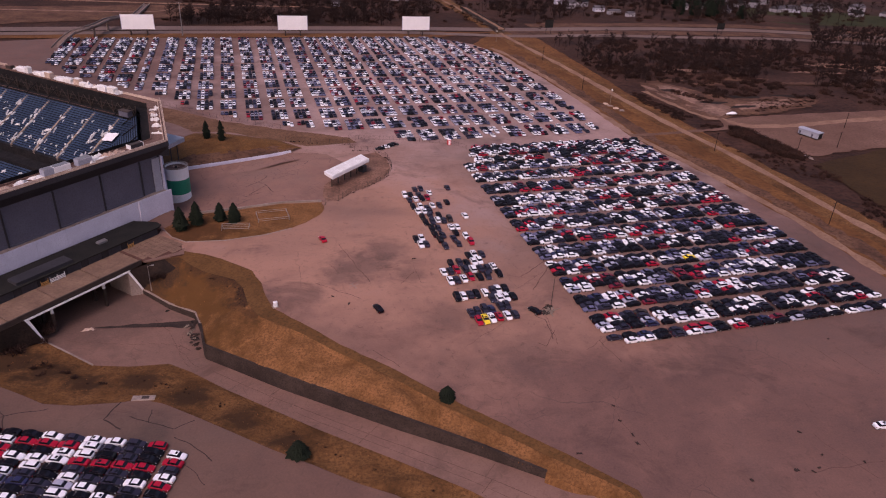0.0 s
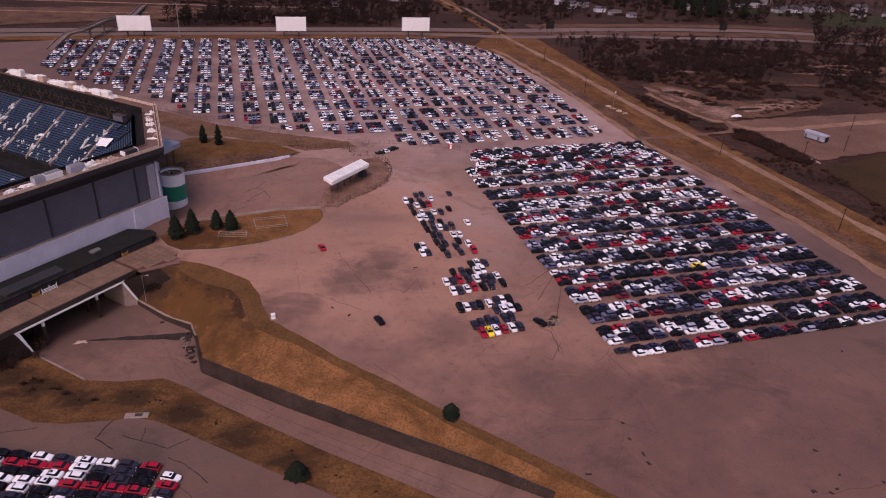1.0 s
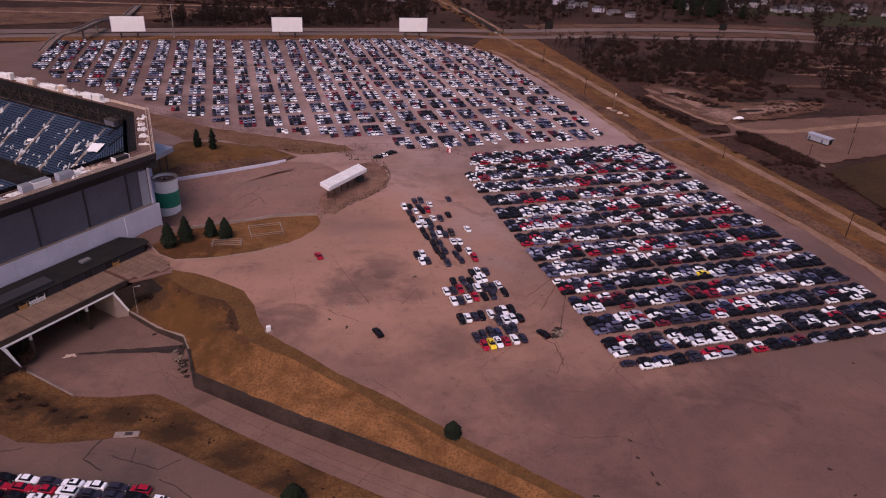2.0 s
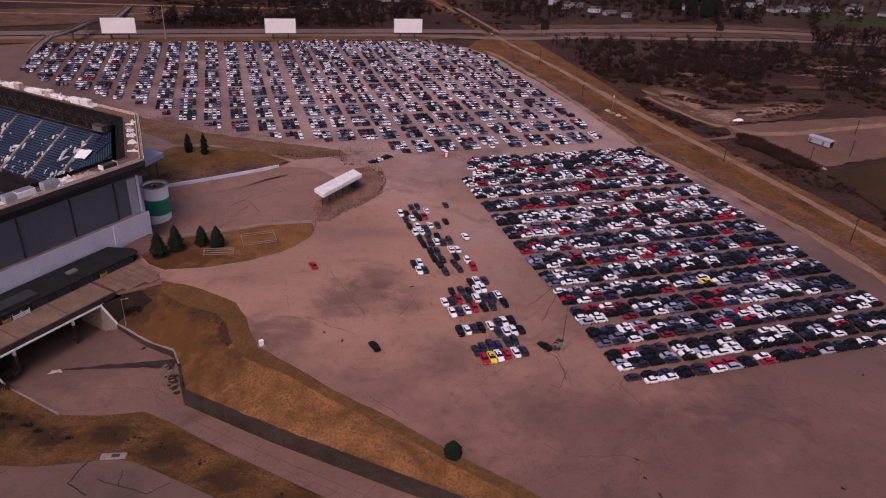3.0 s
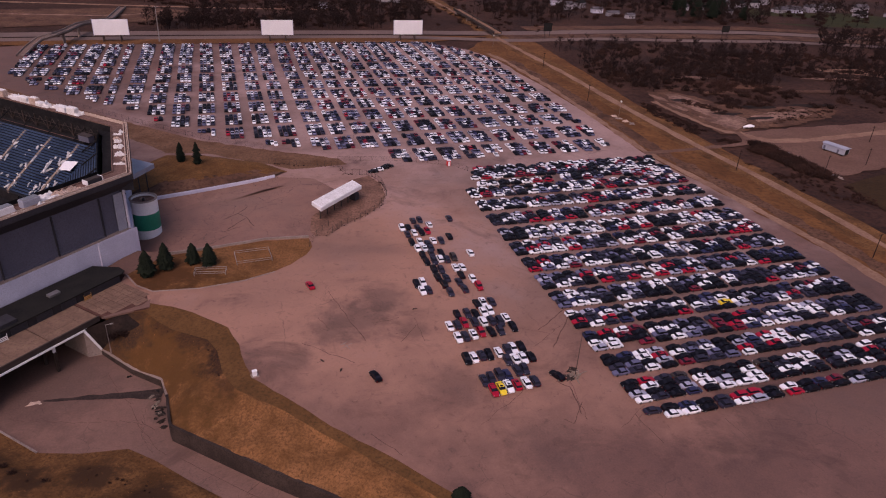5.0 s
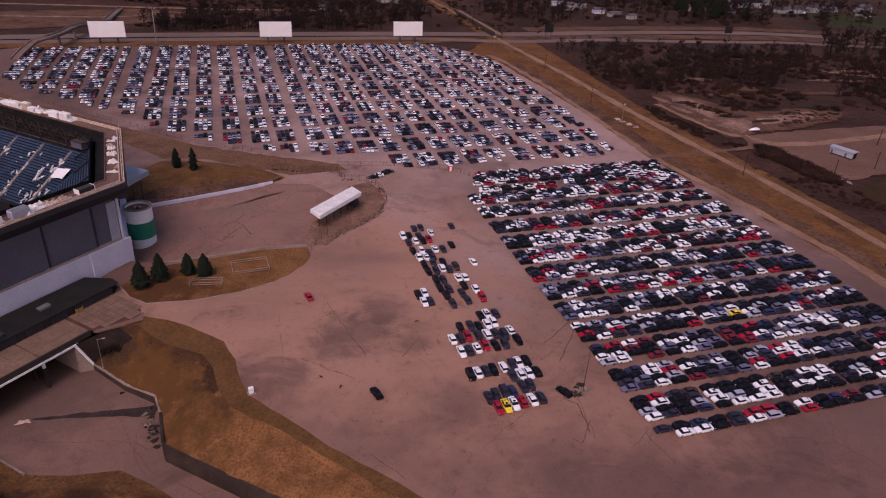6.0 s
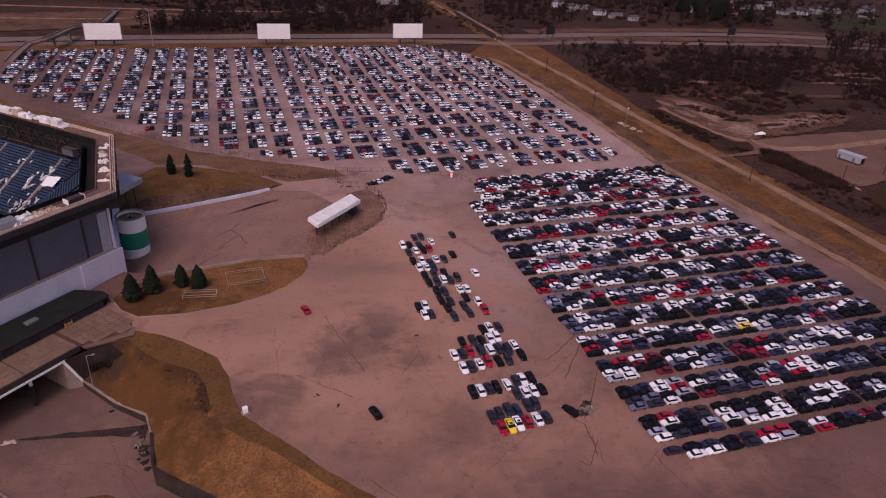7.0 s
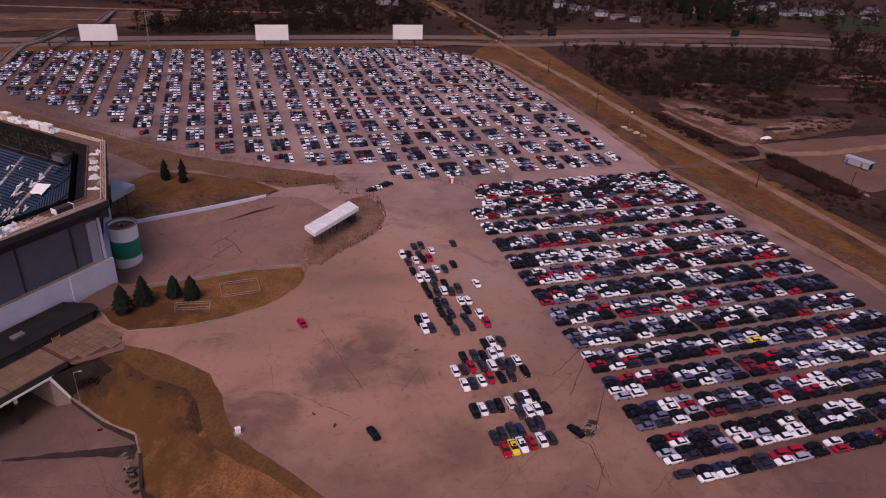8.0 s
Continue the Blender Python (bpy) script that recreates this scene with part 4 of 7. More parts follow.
def build_debris():
    rnd = random.Random(5)
    # torn membrane lying over the seats
    for k, (s, d, w, h) in enumerate(((9.5, 24.5, 1.2, 6.5), (31, 26, 2.6, 1.6), (47, 27, 2.4, 1.6), (66, 29, 3.2, 1.8), (80, 29, 3.0, 1.8))):
        crumple("torn_membrane", on_stand(2, s, d) @ pose(0, 0, 0, 0, 0, rnd.uniform(-25, 25)), (w, h), 40 + k, M["fabric"], "torn white roof membrane lying over blue seats", "fabric", 0.16, "torn membrane")
    # ribbons that follow the aisles, and scraps
    for k in range(250):
        if k < 150:
            s = 4.2 + 12.6 * rnd.randrange(8) + rnd.gauss(0.6, 1.5)
            d = rnd.uniform(19, 33.5)
            size, turn = (rnd.uniform(0.3, 0.8), rnd.uniform(0.8, 3.0)), rnd.uniform(-40, 40)
        else:
            s, d = rnd.uniform(4, 92), rnd.choice((rnd.uniform(30, 33.8), rnd.uniform(19, 33.5)))
            size, turn = (rnd.uniform(0.3, 1.4), rnd.uniform(0.2, 0.5)), rnd.uniform(0, 180)
        crumple("membrane_scrap", on_stand(2, s, d) @ pose(0, 0, 0, 0, 0, turn), size, 100 + k, M["fabric"], "small scrap of white membrane on the seats", "fabric", 0.3, "membrane scraps")
    for k in range(14):
        s, d = rnd.uniform(14, 80), rnd.uniform(39, 54)
        crumple("membrane_scrap", on_stand(2, s, d, True) @ pose(0, 0, 0, 0, 0, rnd.uniform(0, 180)), (rnd.uniform(0.8, 3.2), rnd.uniform(0.5, 1.4)), 200 + k, M["fabric"], "scrap of white membrane on the lower seats", "fabric", 0.25, "membrane scraps")
    # heaps on the roof ring
    for i, lo, hi, n in ((2, 18, 84, 11), (1, 6, 42, 5), (0, 20, 62, 12)):
        for k in range(n):
            s = lo + (hi - lo) * (k + rnd.uniform(0.1, 0.9)) / n
            p = ring_point(i, s, rnd.uniform(1.6, 3.6), 24.5)
            w, h = rnd.uniform(1.6, 4.6), rnd.uniform(1.2, 2.6)
            a, b = Vector(RING[i]), Vector(RING[(i + 1) % len(RING)])
            e = b - a
            light = rnd.random() < 0.55
            crumple("torn_sheet", Matrix.Translation(p) @ pose(0, 0, 0, 0, 0, math.degrees(math.atan2(e.y, e.x)) + rnd.uniform(-20, 20)), (w, h), 300 + i * 50 + k, M["fabric"] if light else M["debris"],
                    "crumpled white membrane heap on the stadium rim" if light else "tan debris heap on the stadium rim", "debris", 0.55, "rim debris")
    # a flat torn panel on the seats, and the tall heaps on the rim
    crumple("tarpaulin", on_stand(2, 1.4, 22.8) @ pose(0, 0, 0.5, 6, 4, 8), (5.4, 4.0), 71, M["white"], "large white sheet lying flat over blue seats", "fabric", 0.03)
    for k, (i, s, d, w, h, f) in enumerate(((2, 36.5, 2.6, 4.6, 3.4, 0.9), (2, 41.5, 2.4, 3.2, 3.0, 0.9), (2, 26.5, 3.2, 3.6, 3.0, 0.8), (2, 20.0, 3.0, 4.2, 3.2, 0.85), (2, 52.0, 2.4, 4.6, 3.0, 0.8), (2, 63.0, 2.6, 4.0, 3.2, 0.8),
                                           (1, 28.0, 3.2, 2.4, 2.6, 0.5), (1, 23.0, 3.3, 3.0, 2.8, 0.6), (1, 16.5, 3.0, 3.2, 2.6, 0.5), (1, 8.5, 3.0, 1.8, 3.0, 0.3), (1, 35.0, 3.2, 0.9, 3.0, 0.25),
                                           (0, 52.6, 4.0, 5.2, 4.2, 0.3), (0, 56.0, 3.0, 3.6, 3.0, 0.7), (0, 58.6, 2.8, 3.4, 2.6, 0.6), (0, 33.0, 2.6, 4.0, 3.0, 0.4))):
        a, b = Vector(RING[i]), Vector(RING[(i + 1) % len(RING)])
        e = b - a
        tan = i == 0 and k in (12, 13)
        crumple("crumpled_membrane", Matrix.Translation(ring_point(i, s, d, 24.5)) @ pose(0, 0, 0, 0, 0, math.degrees(math.atan2(e.y, e.x)) + rnd.uniform(-15, 15)), (w, h), 700 + k, M["debris"] if tan else M["fabric"],
                "tall tan heap of roof rubble on the stadium rim" if tan else "tall crumpled heap of white roof membrane", "debris", f, "membrane heaps")
    u = thing("control_cabin", "dark metal cabin on legs at the back of the stand", "cabin")
    ring_box("body", 2, 5.2, 12.2, 21.9, 4.8, 2.2, 2.0, M["slate"], u, bevel=0.08)
    ring_box("roof", 2, 5.2, 12.2, 22.98, 5.1, 2.5, 0.16, M["rust"], u)
    for ds in (-2.1, 2.1):
        ring_box("leg", 2, 5.2 + ds, 12.2, 20.4, 0.25, 0.25, 1.1, M["rust"], u)
    u = thing("hatch_box", "dark hatch box with a white frame on the rim", "hatch")
    ring_box("casing", 0, 65.0, 3.0, 25.1, 4.4, 1.9, 1.2, M["charcoal"], u)
    for ds in (-2.3, 2.3):
        ring_box("end_frame", 0, 65.0 + ds, 3.0, 25.2, 0.18, 2.1, 1.3, M["white"], u)
    ring_box("lid", 0, 65.0, 3.0, 25.78, 4.3, 1.8, 0.14, M["rust"], u)
    # torn units and boxes along the far rim
    for k, (q, w, key) in enumerate(((82.5, 3.4, "rust"), (74.0, 5.0, "white"), (71.0, 2.4, "fabric"), (64.0, 4.2, "fabric"), (61.0, 2.2, "white"), (57.6, 3.2, "debris"), (50.5, 4.4, "white"), (46.0, 4.6, "fabric"), (41.0, 3.4, "debris"), (37.5, 3.4, "fabric"), (27.0, 4.6, "white"), (21.5, 4.0, "fabric"))):
        u = thing("rim_unit", {"white": "dented white metal unit on the far rim", "fabric": "boxy unit wrapped in torn white membrane", "debris": "tan rusted plant box on the far rim", "rust": "dark rusted plant box on the far rim"}[key], "roof unit", "far rim units")
        hgt = 1.5 + 0.5 * (k % 3)
        ring_box("casing", 2, q, 3.2 + 0.3 * (k % 2), 24.5 + hgt / 2, w, 2.0, hgt, M[key], u, bevel=0.18)
        ring_box("lid", 2, q + 0.2, 3.2 + 0.3 * (k % 2), 24.5 + hgt + 0.06, w * 0.86, 1.7, 0.14, M["fabric" if key != "rust" else "ring"], u, bevel=0.04)
    # plant boxes on the near rim
    for s, w in ((47, 4.5), (40, 5.0), (36, 3.0)):
        u = thing("roof_unit", "pale metal plant box on the stadium rim", "roof unit", "rim plant boxes")
        ring_box("casing", 0, s, 2.4, 25.6, w, 2.2, 2.0, M["white"] if w > 4.7 else M["bluegrey"], u, bevel=0.1)
        ring_box("lid", 0, s, 2.4, 26.68, w * 0.9, 1.9, 0.14, M["steel"], u)


build_debris()


def build_ramp_tower():
    """The round spiral-ramp tower with a green band."""
    root = thing("ramp_tower", "round white tower with a broad green painted band", "tower", at=(-95.2, 223.8, -4.2))

    def tube(name, r, z0, z1, material, thick=0.35, seg=40):
        bm = bmesh.new()
        ring = []
        for rr, z in ((r, z0), (r, z1), (r - thick, z1), (r - thick, z0)):
            ring.append([bm.verts.new((rr * math.cos(2 * math.pi * k / seg), rr * math.sin(2 * math.pi * k / seg), z)) for k in range(seg)])
        for a in range(4):
            for k in range(seg):
                bm.faces.new((ring[a][k], ring[a][(k + 1) % seg], ring[(a + 1) % 4][(k + 1) % seg], ring[(a + 1) % 4][k]))
        bmesh.ops.recalc_face_normals(bm, faces=bm.faces[:])
        return part(name, bm, material, root)
    tube("lower_drum", 4.05, 0, 3.6, M["white"])
    tube("green_band", 4.10, 3.6, 9.0, M["green"])
    tube("upper_drum", 4.05, 9.0, 13.2, M["white"])
    tube("coping", 4.2, 13.2, 13.45, M["concrete"], 0.6)
    bm = bmesh.new()
    bmesh.ops.create_cone(bm, cap_ends=True, segments=32, radius1=3.7, radius2=3.7, depth=0.4, matrix=pose(0, 0, 12.2))
    part("roof_slab", bm, M["ring"], root)
    rod_part("core_post", (0, 0, 12.4), (0, 0, 13.1), 0.5, 0.4, M["rust"], root)
    crumple("tower_rubbish", pose(-95.8, 225.0, 8.2), (2.2, 1.4), 77, M["debris"], "small rubbish heap on the round tower", "debris", 0.3)


build_ramp_tower()


def build_side_canopy():
    """The slanted pale roof slab that juts from the stadium's side."""
    root = thing("side_canopy", "pale blue-grey flat roof jutting from the stadium wall", "canopy")
    pts = [(-108.6, 249.0), (-99.5, 245.1), (-101.2, 238.8), (-102.3, 234.7)]
    verts = [(x, y, 10.4) for x, y in pts] + [(x, y, 12.0) for x, y in pts]
    mesh_object("slab", verts, [(3, 2, 1, 0), (4, 5, 6, 7), (0, 1, 5, 4), (1, 2, 6, 5), (2, 3, 7, 6), (3, 0, 4, 7)], M["bluegrey"], root)
    for x, y in ((-102.3, 244.0), (-103.0, 239.4)):
        rod_part("post", (x, y, -4.0), (x, y, 10.7), 0.2, 0.2, M["charcoal"], root)


build_side_canopy()

# ---- the bridge deck and the low entrance building ----
D0 = Vector((-0.48, -0.877, 0))   # along the stadium's near side, towards the south-west
N0 = Vector((0.877, -0.48, 0))    # away from the stadium


def deck_point(s, w, z):
    """s metres along the deck from its east end, w metres out from the stadium side of the deck."""
    p = Vector((-88.8, 188.6, 0)) + D0 * s + N0 * w
    return Vector((p.x, p.y, z))


def slab_mesh(name, pts, z0, z1, material, parent, label=""):
    n = len(pts)
    verts = [(p[0], p[1], z0) for p in pts] + [(p[0], p[1], z1) for p in pts]
    faces = [tuple(reversed(range(n))), tuple(range(n, 2 * n))] + [(k, (k + 1) % n, n + (k + 1) % n, n + k) for k in range(n)]
    return mesh_object(name, verts, faces, material, parent, label)


def build_bridge():
    root = thing("concourse_bridge", "tan concrete pedestrian bridge deck over the service road", "bridge")
    deck_w = 9.3
    # slabs with open joints
    s = 14.0
    k = 0
    rnd = random.Random(3)
    while s < 96:
        l = 4.3
        wide = 0.22 if k % 3 == 0 else 0.03
        for w0, w1 in ((0, 3.1), (3.1, 6.2), (6.2, deck_w)):
            pts = [deck_point(s + wide, w0 + 0.03, 0), deck_point(s + l - 0.03, w0 + 0.03, 0), deck_point(s + l - 0.03, w1 - 0.03, 0), deck_point(s + wide, w1 - 0.03, 0)]
            dz = rnd.uniform(-0.02, 0.02)
            slab_mesh("deck_slab", pts, -0.5, 0.02 + dz, M["deck"], root)
        s += l
        k += 1
    pts = [deck_point(12, -9, 0), deck_point(96, -9, 0), deck_point(96, deck_w - 0.1, 0), deck_point(16, deck_w - 0.1, 0)]
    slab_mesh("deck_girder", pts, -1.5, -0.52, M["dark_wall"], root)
    pts = [deck_point(14, deck_w, 0), deck_point(96, deck_w, 0), deck_point(96, deck_w + 0.4, 0), deck_point(14, deck_w + 0.4, 0)]
    slab_mesh("fascia", pts, -1.25, 0.25, M["rust"], root)
    pts = [deck_point(18.4, deck_w + 0.02, 0), deck_point(49.2, deck_w + 0.02, 0), deck_point(49.2, deck_w + 0.6, 0), deck_point(18.4, deck_w + 0.6, 0)]
    slab_mesh("white_edge_beam", pts, -1.75, -1.28, M["white"], root, "white painted lower edge beam")
    for s in (26.2, 41.6):
        for w in (8.4, 3.5, -2.0):
            p = deck_point(s, w, 0)
            # dark lower pier paints in the shade below the deck; the head is white
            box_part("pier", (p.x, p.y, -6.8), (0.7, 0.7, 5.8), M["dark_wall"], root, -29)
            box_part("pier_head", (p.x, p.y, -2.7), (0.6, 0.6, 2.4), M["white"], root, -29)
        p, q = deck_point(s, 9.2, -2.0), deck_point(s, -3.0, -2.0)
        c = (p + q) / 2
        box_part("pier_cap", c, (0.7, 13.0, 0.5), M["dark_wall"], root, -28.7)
    # abutment walls and their sloping white copings
    for s, sgn, foot in ((18.5, -1, Vector((-86.3, 169.2, -8.4))), (49.0, 1, Vector((-101.8, 142.4, -9.2)))):
        a = deck_point(s, deck_w + 0.3, -1.4)
        b = deck_point(s, -8.0, -1.4)
        d = Vector((foot.x, foot.y, foot.z))
        t = Vector((0.35 * D0.x, 0.35 * D0.y, 0))
        verts = [a - t, d - t, Vector((a.x, a.y, -10)) - t, Vector((d.x, d.y, -10)) - t, a + t, d + t, Vector((a.x, a.y, -10)) + t, Vector((d.x, d.y, -10)) + t]
        faces = [(0, 1, 3, 2), (4, 6, 7, 5), (0, 4, 5, 1), (1, 5, 7, 3), (2, 3, 7, 6), (0, 2, 6, 4)]
        mesh_object("wing_wall", verts, faces, M["concrete"], root)
        u = Vector((0, 0, 0.35))
        t2 = t * 1.6
        verts = [a - t2, a + t2, d + t2, d - t2, a - t2 + u, a + t2 + u, d + t2 + u, d - t2 + u]
        mesh_object("wing_coping", verts, [(3, 2, 1, 0), (4, 5, 6, 7), (0, 1, 5, 4), (1, 2, 6, 5), (2, 3, 7, 6), (3, 0, 4, 7)], M["white"], root)
        verts = [a - t, b - t, Vector((a.x, a.y, -10)) - t, Vector((b.x, b.y, -10)) - t, a + t, b + t, Vector((a.x, a.y, -10)) + t, Vector((b.x, b.y, -10)) + t]
        mesh_object("abutment", verts, faces, M["concrete"], root)
    tagged(root, kind="structure")
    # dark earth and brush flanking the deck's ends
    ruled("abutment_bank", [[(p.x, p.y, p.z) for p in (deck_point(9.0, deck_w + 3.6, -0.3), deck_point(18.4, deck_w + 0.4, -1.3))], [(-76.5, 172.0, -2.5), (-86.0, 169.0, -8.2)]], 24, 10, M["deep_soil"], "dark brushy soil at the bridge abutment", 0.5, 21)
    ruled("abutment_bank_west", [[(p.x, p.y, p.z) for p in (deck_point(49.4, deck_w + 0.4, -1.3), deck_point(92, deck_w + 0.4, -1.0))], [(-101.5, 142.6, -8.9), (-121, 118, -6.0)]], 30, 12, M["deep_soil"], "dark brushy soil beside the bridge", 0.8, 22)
    # apron between deck and lot
    apron = tagged(slab_mesh("apron", [(-88.8, 188.6), (-79.7, 183.4), (-76.6, 176.8), (-84.6, 172.4), deck_point(14, 9.3, 0), deck_point(14, 0, 0)], -0.5, 0.03, M["joint"], None), "red-jointed tan paved apron at the end of the bridge", "pavement", kind="structure")
    edge = [deck_point(q, w, 0) for q, w in ((0.0, 0.0), (0.6, 10.6), (3.2, 13.2), (13.9, 9.3), (13.9, 0.0))]
    edge = [(q.x, q.y) for q in edge]
    for a in range(-1, 8):
        for b in range(-1, 8):
            pts = [deck_point(a * 1.9 + q, b * 1.9 + w, 0) for q, w in ((0.06, 0.06), (1.84, 0.06), (1.84, 1.84), (0.06, 1.84))]
            mid = (pts[0] + pts[2]) / 2
            if inside(mid.x, mid.y, edge):
                slab_mesh("paver", pts, 0.0, 0.05 + rnd.uniform(0, 0.02), M["deck"], apron)
    slab_mesh("kerb_slab", [deck_point(q, w, 0) for q, w in ((4.2, 16.2), (1.4, 13.4), (4.4, 14.0), (13.9, 10.3), (13.6, 11.2))], -0.4, 0.045, M["road"], apron)


build_bridge()


def build_entrance():
    root = thing("entrance_building", "long low black-roofed entrance building along the stadium", "building")
    pts = [deck_point(0, -0.1, 0), deck_point(92, -0.1, 0), deck_point(92, -9.6, 0), deck_point(1.8, -9.6, 0), deck_point(-1.6, -3.0, 0)]
    slab_mesh("wall", pts, -0.2, 2.2, M["charcoal"], root)
    pts = [deck_point(-0.4, 0.4, 0), deck_point(92.5, 0.4, 0), deck_point(92.5, -9.4, 0), deck_point(1.2, -9.4, 0), deck_point(-2.4, -3.0, 0), deck_point(-2.0, -0.4, 0)]
    slab_mesh("roof", pts, 2.2, 2.5, M["roofing"], root)
    for s, w, l in ((16, -4.5, 3.0), (40, -4, 4.0), (62, -4.5, 3.0)):
        p = deck_point(s, w, 2.8)
        box_part("roof_hatch", p, (1.6, l, 0.6), M["steel"], root, -28.7, 0.05)
    slab_mesh("raised_roof", [deck_point(28, -0.6, 0), deck_point(44, -0.6, 0), deck_point(44, -4.6, 0), deck_point(28, -4.6, 0)], 2.5, 3.4, M["charcoal"], root)
    for j in range(11):
        p = deck_point(12 + j * 6.5, -0.02, 1.0)
        box_part("door", p, (0.12, 2.2, 2.0), M["pane"], root, -28.7)
    return root


build_entrance()


def barrier(at, turn, material, label, w=1.6, h=1.3):
    root = thing("barrier", label, "barrier", "barriers on the deck", at, turn)
    for x in (-w / 2, w / 2):
        rod_part("post", (x, 0, 0), (x, 0, h), 0.06, 0.06, material, root)
    for z in (0.35, 0.75, 1.15):
        box_part("board", (0, 0, z), (w, 0.06, 0.22), material, root)


for s, w, m, l in ((10.5, 0.9, M["orange"], "orange plastic barrier on the bridge deck"), (37.6, 0.9, M["orange"], "orange plastic barrier on the bridge deck"),
                   (35.0, 0.9, M["white"], "white metal barrier on the bridge deck"), (32.8, 0.9, M["white"], "white metal barrier on the bridge deck")):
    barrier(deck_point(s, w, 0.06), 61.3, m, l, 2.0, 1.8)

# ---- cars ----
# stations of the body from nose to tail: x, sill, belt, top, half width, half width of the top
SEDAN = [(2.32, 0.36, 0.54, 0.60, 0.55, 0.46), (2.22, 0.28, 0.60, 0.70, 0.76, 0.64), (1.95, 0.22, 0.70, 0.82, 0.88, 0.76), (0.98, 0.20, 0.91, 0.97, 0.90, 0.78), (0.38, 0.20, 0.94, 1.38, 0.90, 0.68), (-0.25, 0.20, 0.95, 1.45, 0.90, 0.68),
         (-1.05, 0.20, 0.96, 1.38, 0.90, 0.66), (-1.62, 0.20, 0.98, 1.05, 0.89, 0.76), (-2.14, 0.26, 0.95, 1.02, 0.86, 0.72), (-2.28, 0.34, 0.72, 0.84, 0.78, 0.64), (-2.33, 0.40, 0.56, 0.66, 0.62, 0.52)]
HATCH = [(2.10, 0.36, 0.54, 0.60, 0.55, 0.46), (2.01, 0.28, 0.62, 0.72, 0.78, 0.66), (1.78, 0.22, 0.72, 0.84, 0.88, 0.76), (0.98, 0.20, 0.93, 1.00, 0.90, 0.78), (0.40, 0.20, 0.96, 1.42, 0.90, 0.68), (-0.45, 0.20, 0.97, 1.49, 0.90, 0.68),
         (-1.60, 0.20, 0.98, 1.42, 0.89, 0.66), (-1.99, 0.24, 0.98, 1.05, 0.87, 0.74), (-2.06, 0.28, 0.86, 0.96, 0.84, 0.70), (-2.11, 0.32, 0.70, 0.80, 0.78, 0.64), (-2.14, 0.40, 0.56, 0.66, 0.62, 0.52)]
WAGON = [(2.22, 0.42, 0.64, 0.72, 0.58, 0.48), (2.13, 0.34, 0.72, 0.86, 0.80, 0.68), (1.90, 0.28, 0.84, 0.98, 0.90, 0.78), (1.10, 0.26, 1.03, 1.10, 0.93, 0.81), (0.55, 0.26, 1.06, 1.60, 0.93, 0.71), (-0.40, 0.26, 1.07, 1.69, 0.93, 0.72),
         (-1.82, 0.26, 1.08, 1.61, 0.92, 0.69), (-2.13, 0.28, 1.07, 1.14, 0.90, 0.76), (-2.19, 0.32, 0.94, 1.04, 0.87, 0.72), (-2.25, 0.38, 0.74, 0.86, 0.80, 0.66), (-2.28, 0.46, 0.60, 0.72, 0.64, 0.54)]
SMALL = 0.93
SHAPES = {"sedan": SEDAN, "hatchback": HATCH, "suv": WAGON}


def car_shell(shape, floor=True):
    """Vertices, body faces and glass faces of a car body, with or without its underside."""
    st = SHAPES[shape]
    verts = []
    for i, (x, sill, belt, top, w, wt) in enumerate(st):
        w *= 0.97
        mid = sill + 0.62 * (belt - sill)
        cab = 3 <= i <= 7
        side = [(w * 0.93, sill), (w, mid), (w * 0.975, belt - 0.04), (w * (0.87 if cab else 0.9), belt + 0.01), (wt * 0.97, top)]
        verts += [(x, y, z) for y, z in side] + [(x, -y, z) for y, z in reversed(side)]
    body, glass = [], []
    for i in range(len(st) - 1):
        for j in range(9):
            a, b = i * 10 + j, i * 10 + j + 1
            f = (a, b, b + 10, a + 10)
            cabin_side = j in (3, 5) and 3 <= i <= 6
            screens = j == 4 and i in (3, 6)
            (glass if cabin_side or screens else body).append(f)
        if floor:
            body.append((i * 10 + 9, i * 10, i * 10 + 10, i * 10 + 19))
    verts = [(SMALL * x, SMALL * y, SMALL * z) for x, y, z in verts]
    n = (len(st) - 1) * 10
    body += [tuple(range(9, -1, -1)), tuple(range(n, n + 10))]
    return verts, body, glass


def pick(verts, faces):
    """Only the vertices that the faces use."""
    used = sorted({i for f in faces for i in f})
    at = {k: i for i, k in enumerate(used)}
    return [verts[k] for k in used], [tuple(at[k] for k in f) for f in faces]


def wheel_lists(r, w, seg):
    verts = []
    for y, rr in ((-w / 2, r * 0.62), (-w / 2, r), (w / 2, r), (w / 2, r * 0.62)):
        verts += [(rr * math.cos(2 * math.pi * k / seg), y, rr * math.sin(2 * math.pi * k / seg)) for k in range(seg)]
    faces = [(a * seg + k, a * seg + (k + 1) % seg, (a + 1) * seg + (k + 1) % seg, (a + 1) * seg + k) for a in range(3) for k in range(seg)]
    rim = [tuple(range(seg)), tuple(3 * seg + k for k in range(seg))]
    return verts, faces, rim


def shared_mesh(name, verts, faces, material):
    me = bpy.data.meshes.new(name)
    me.from_pydata(verts, [], faces)
    me.materials.append(material)
    me.polygons.foreach_set("use_smooth", [False] * len(faces))
    return me


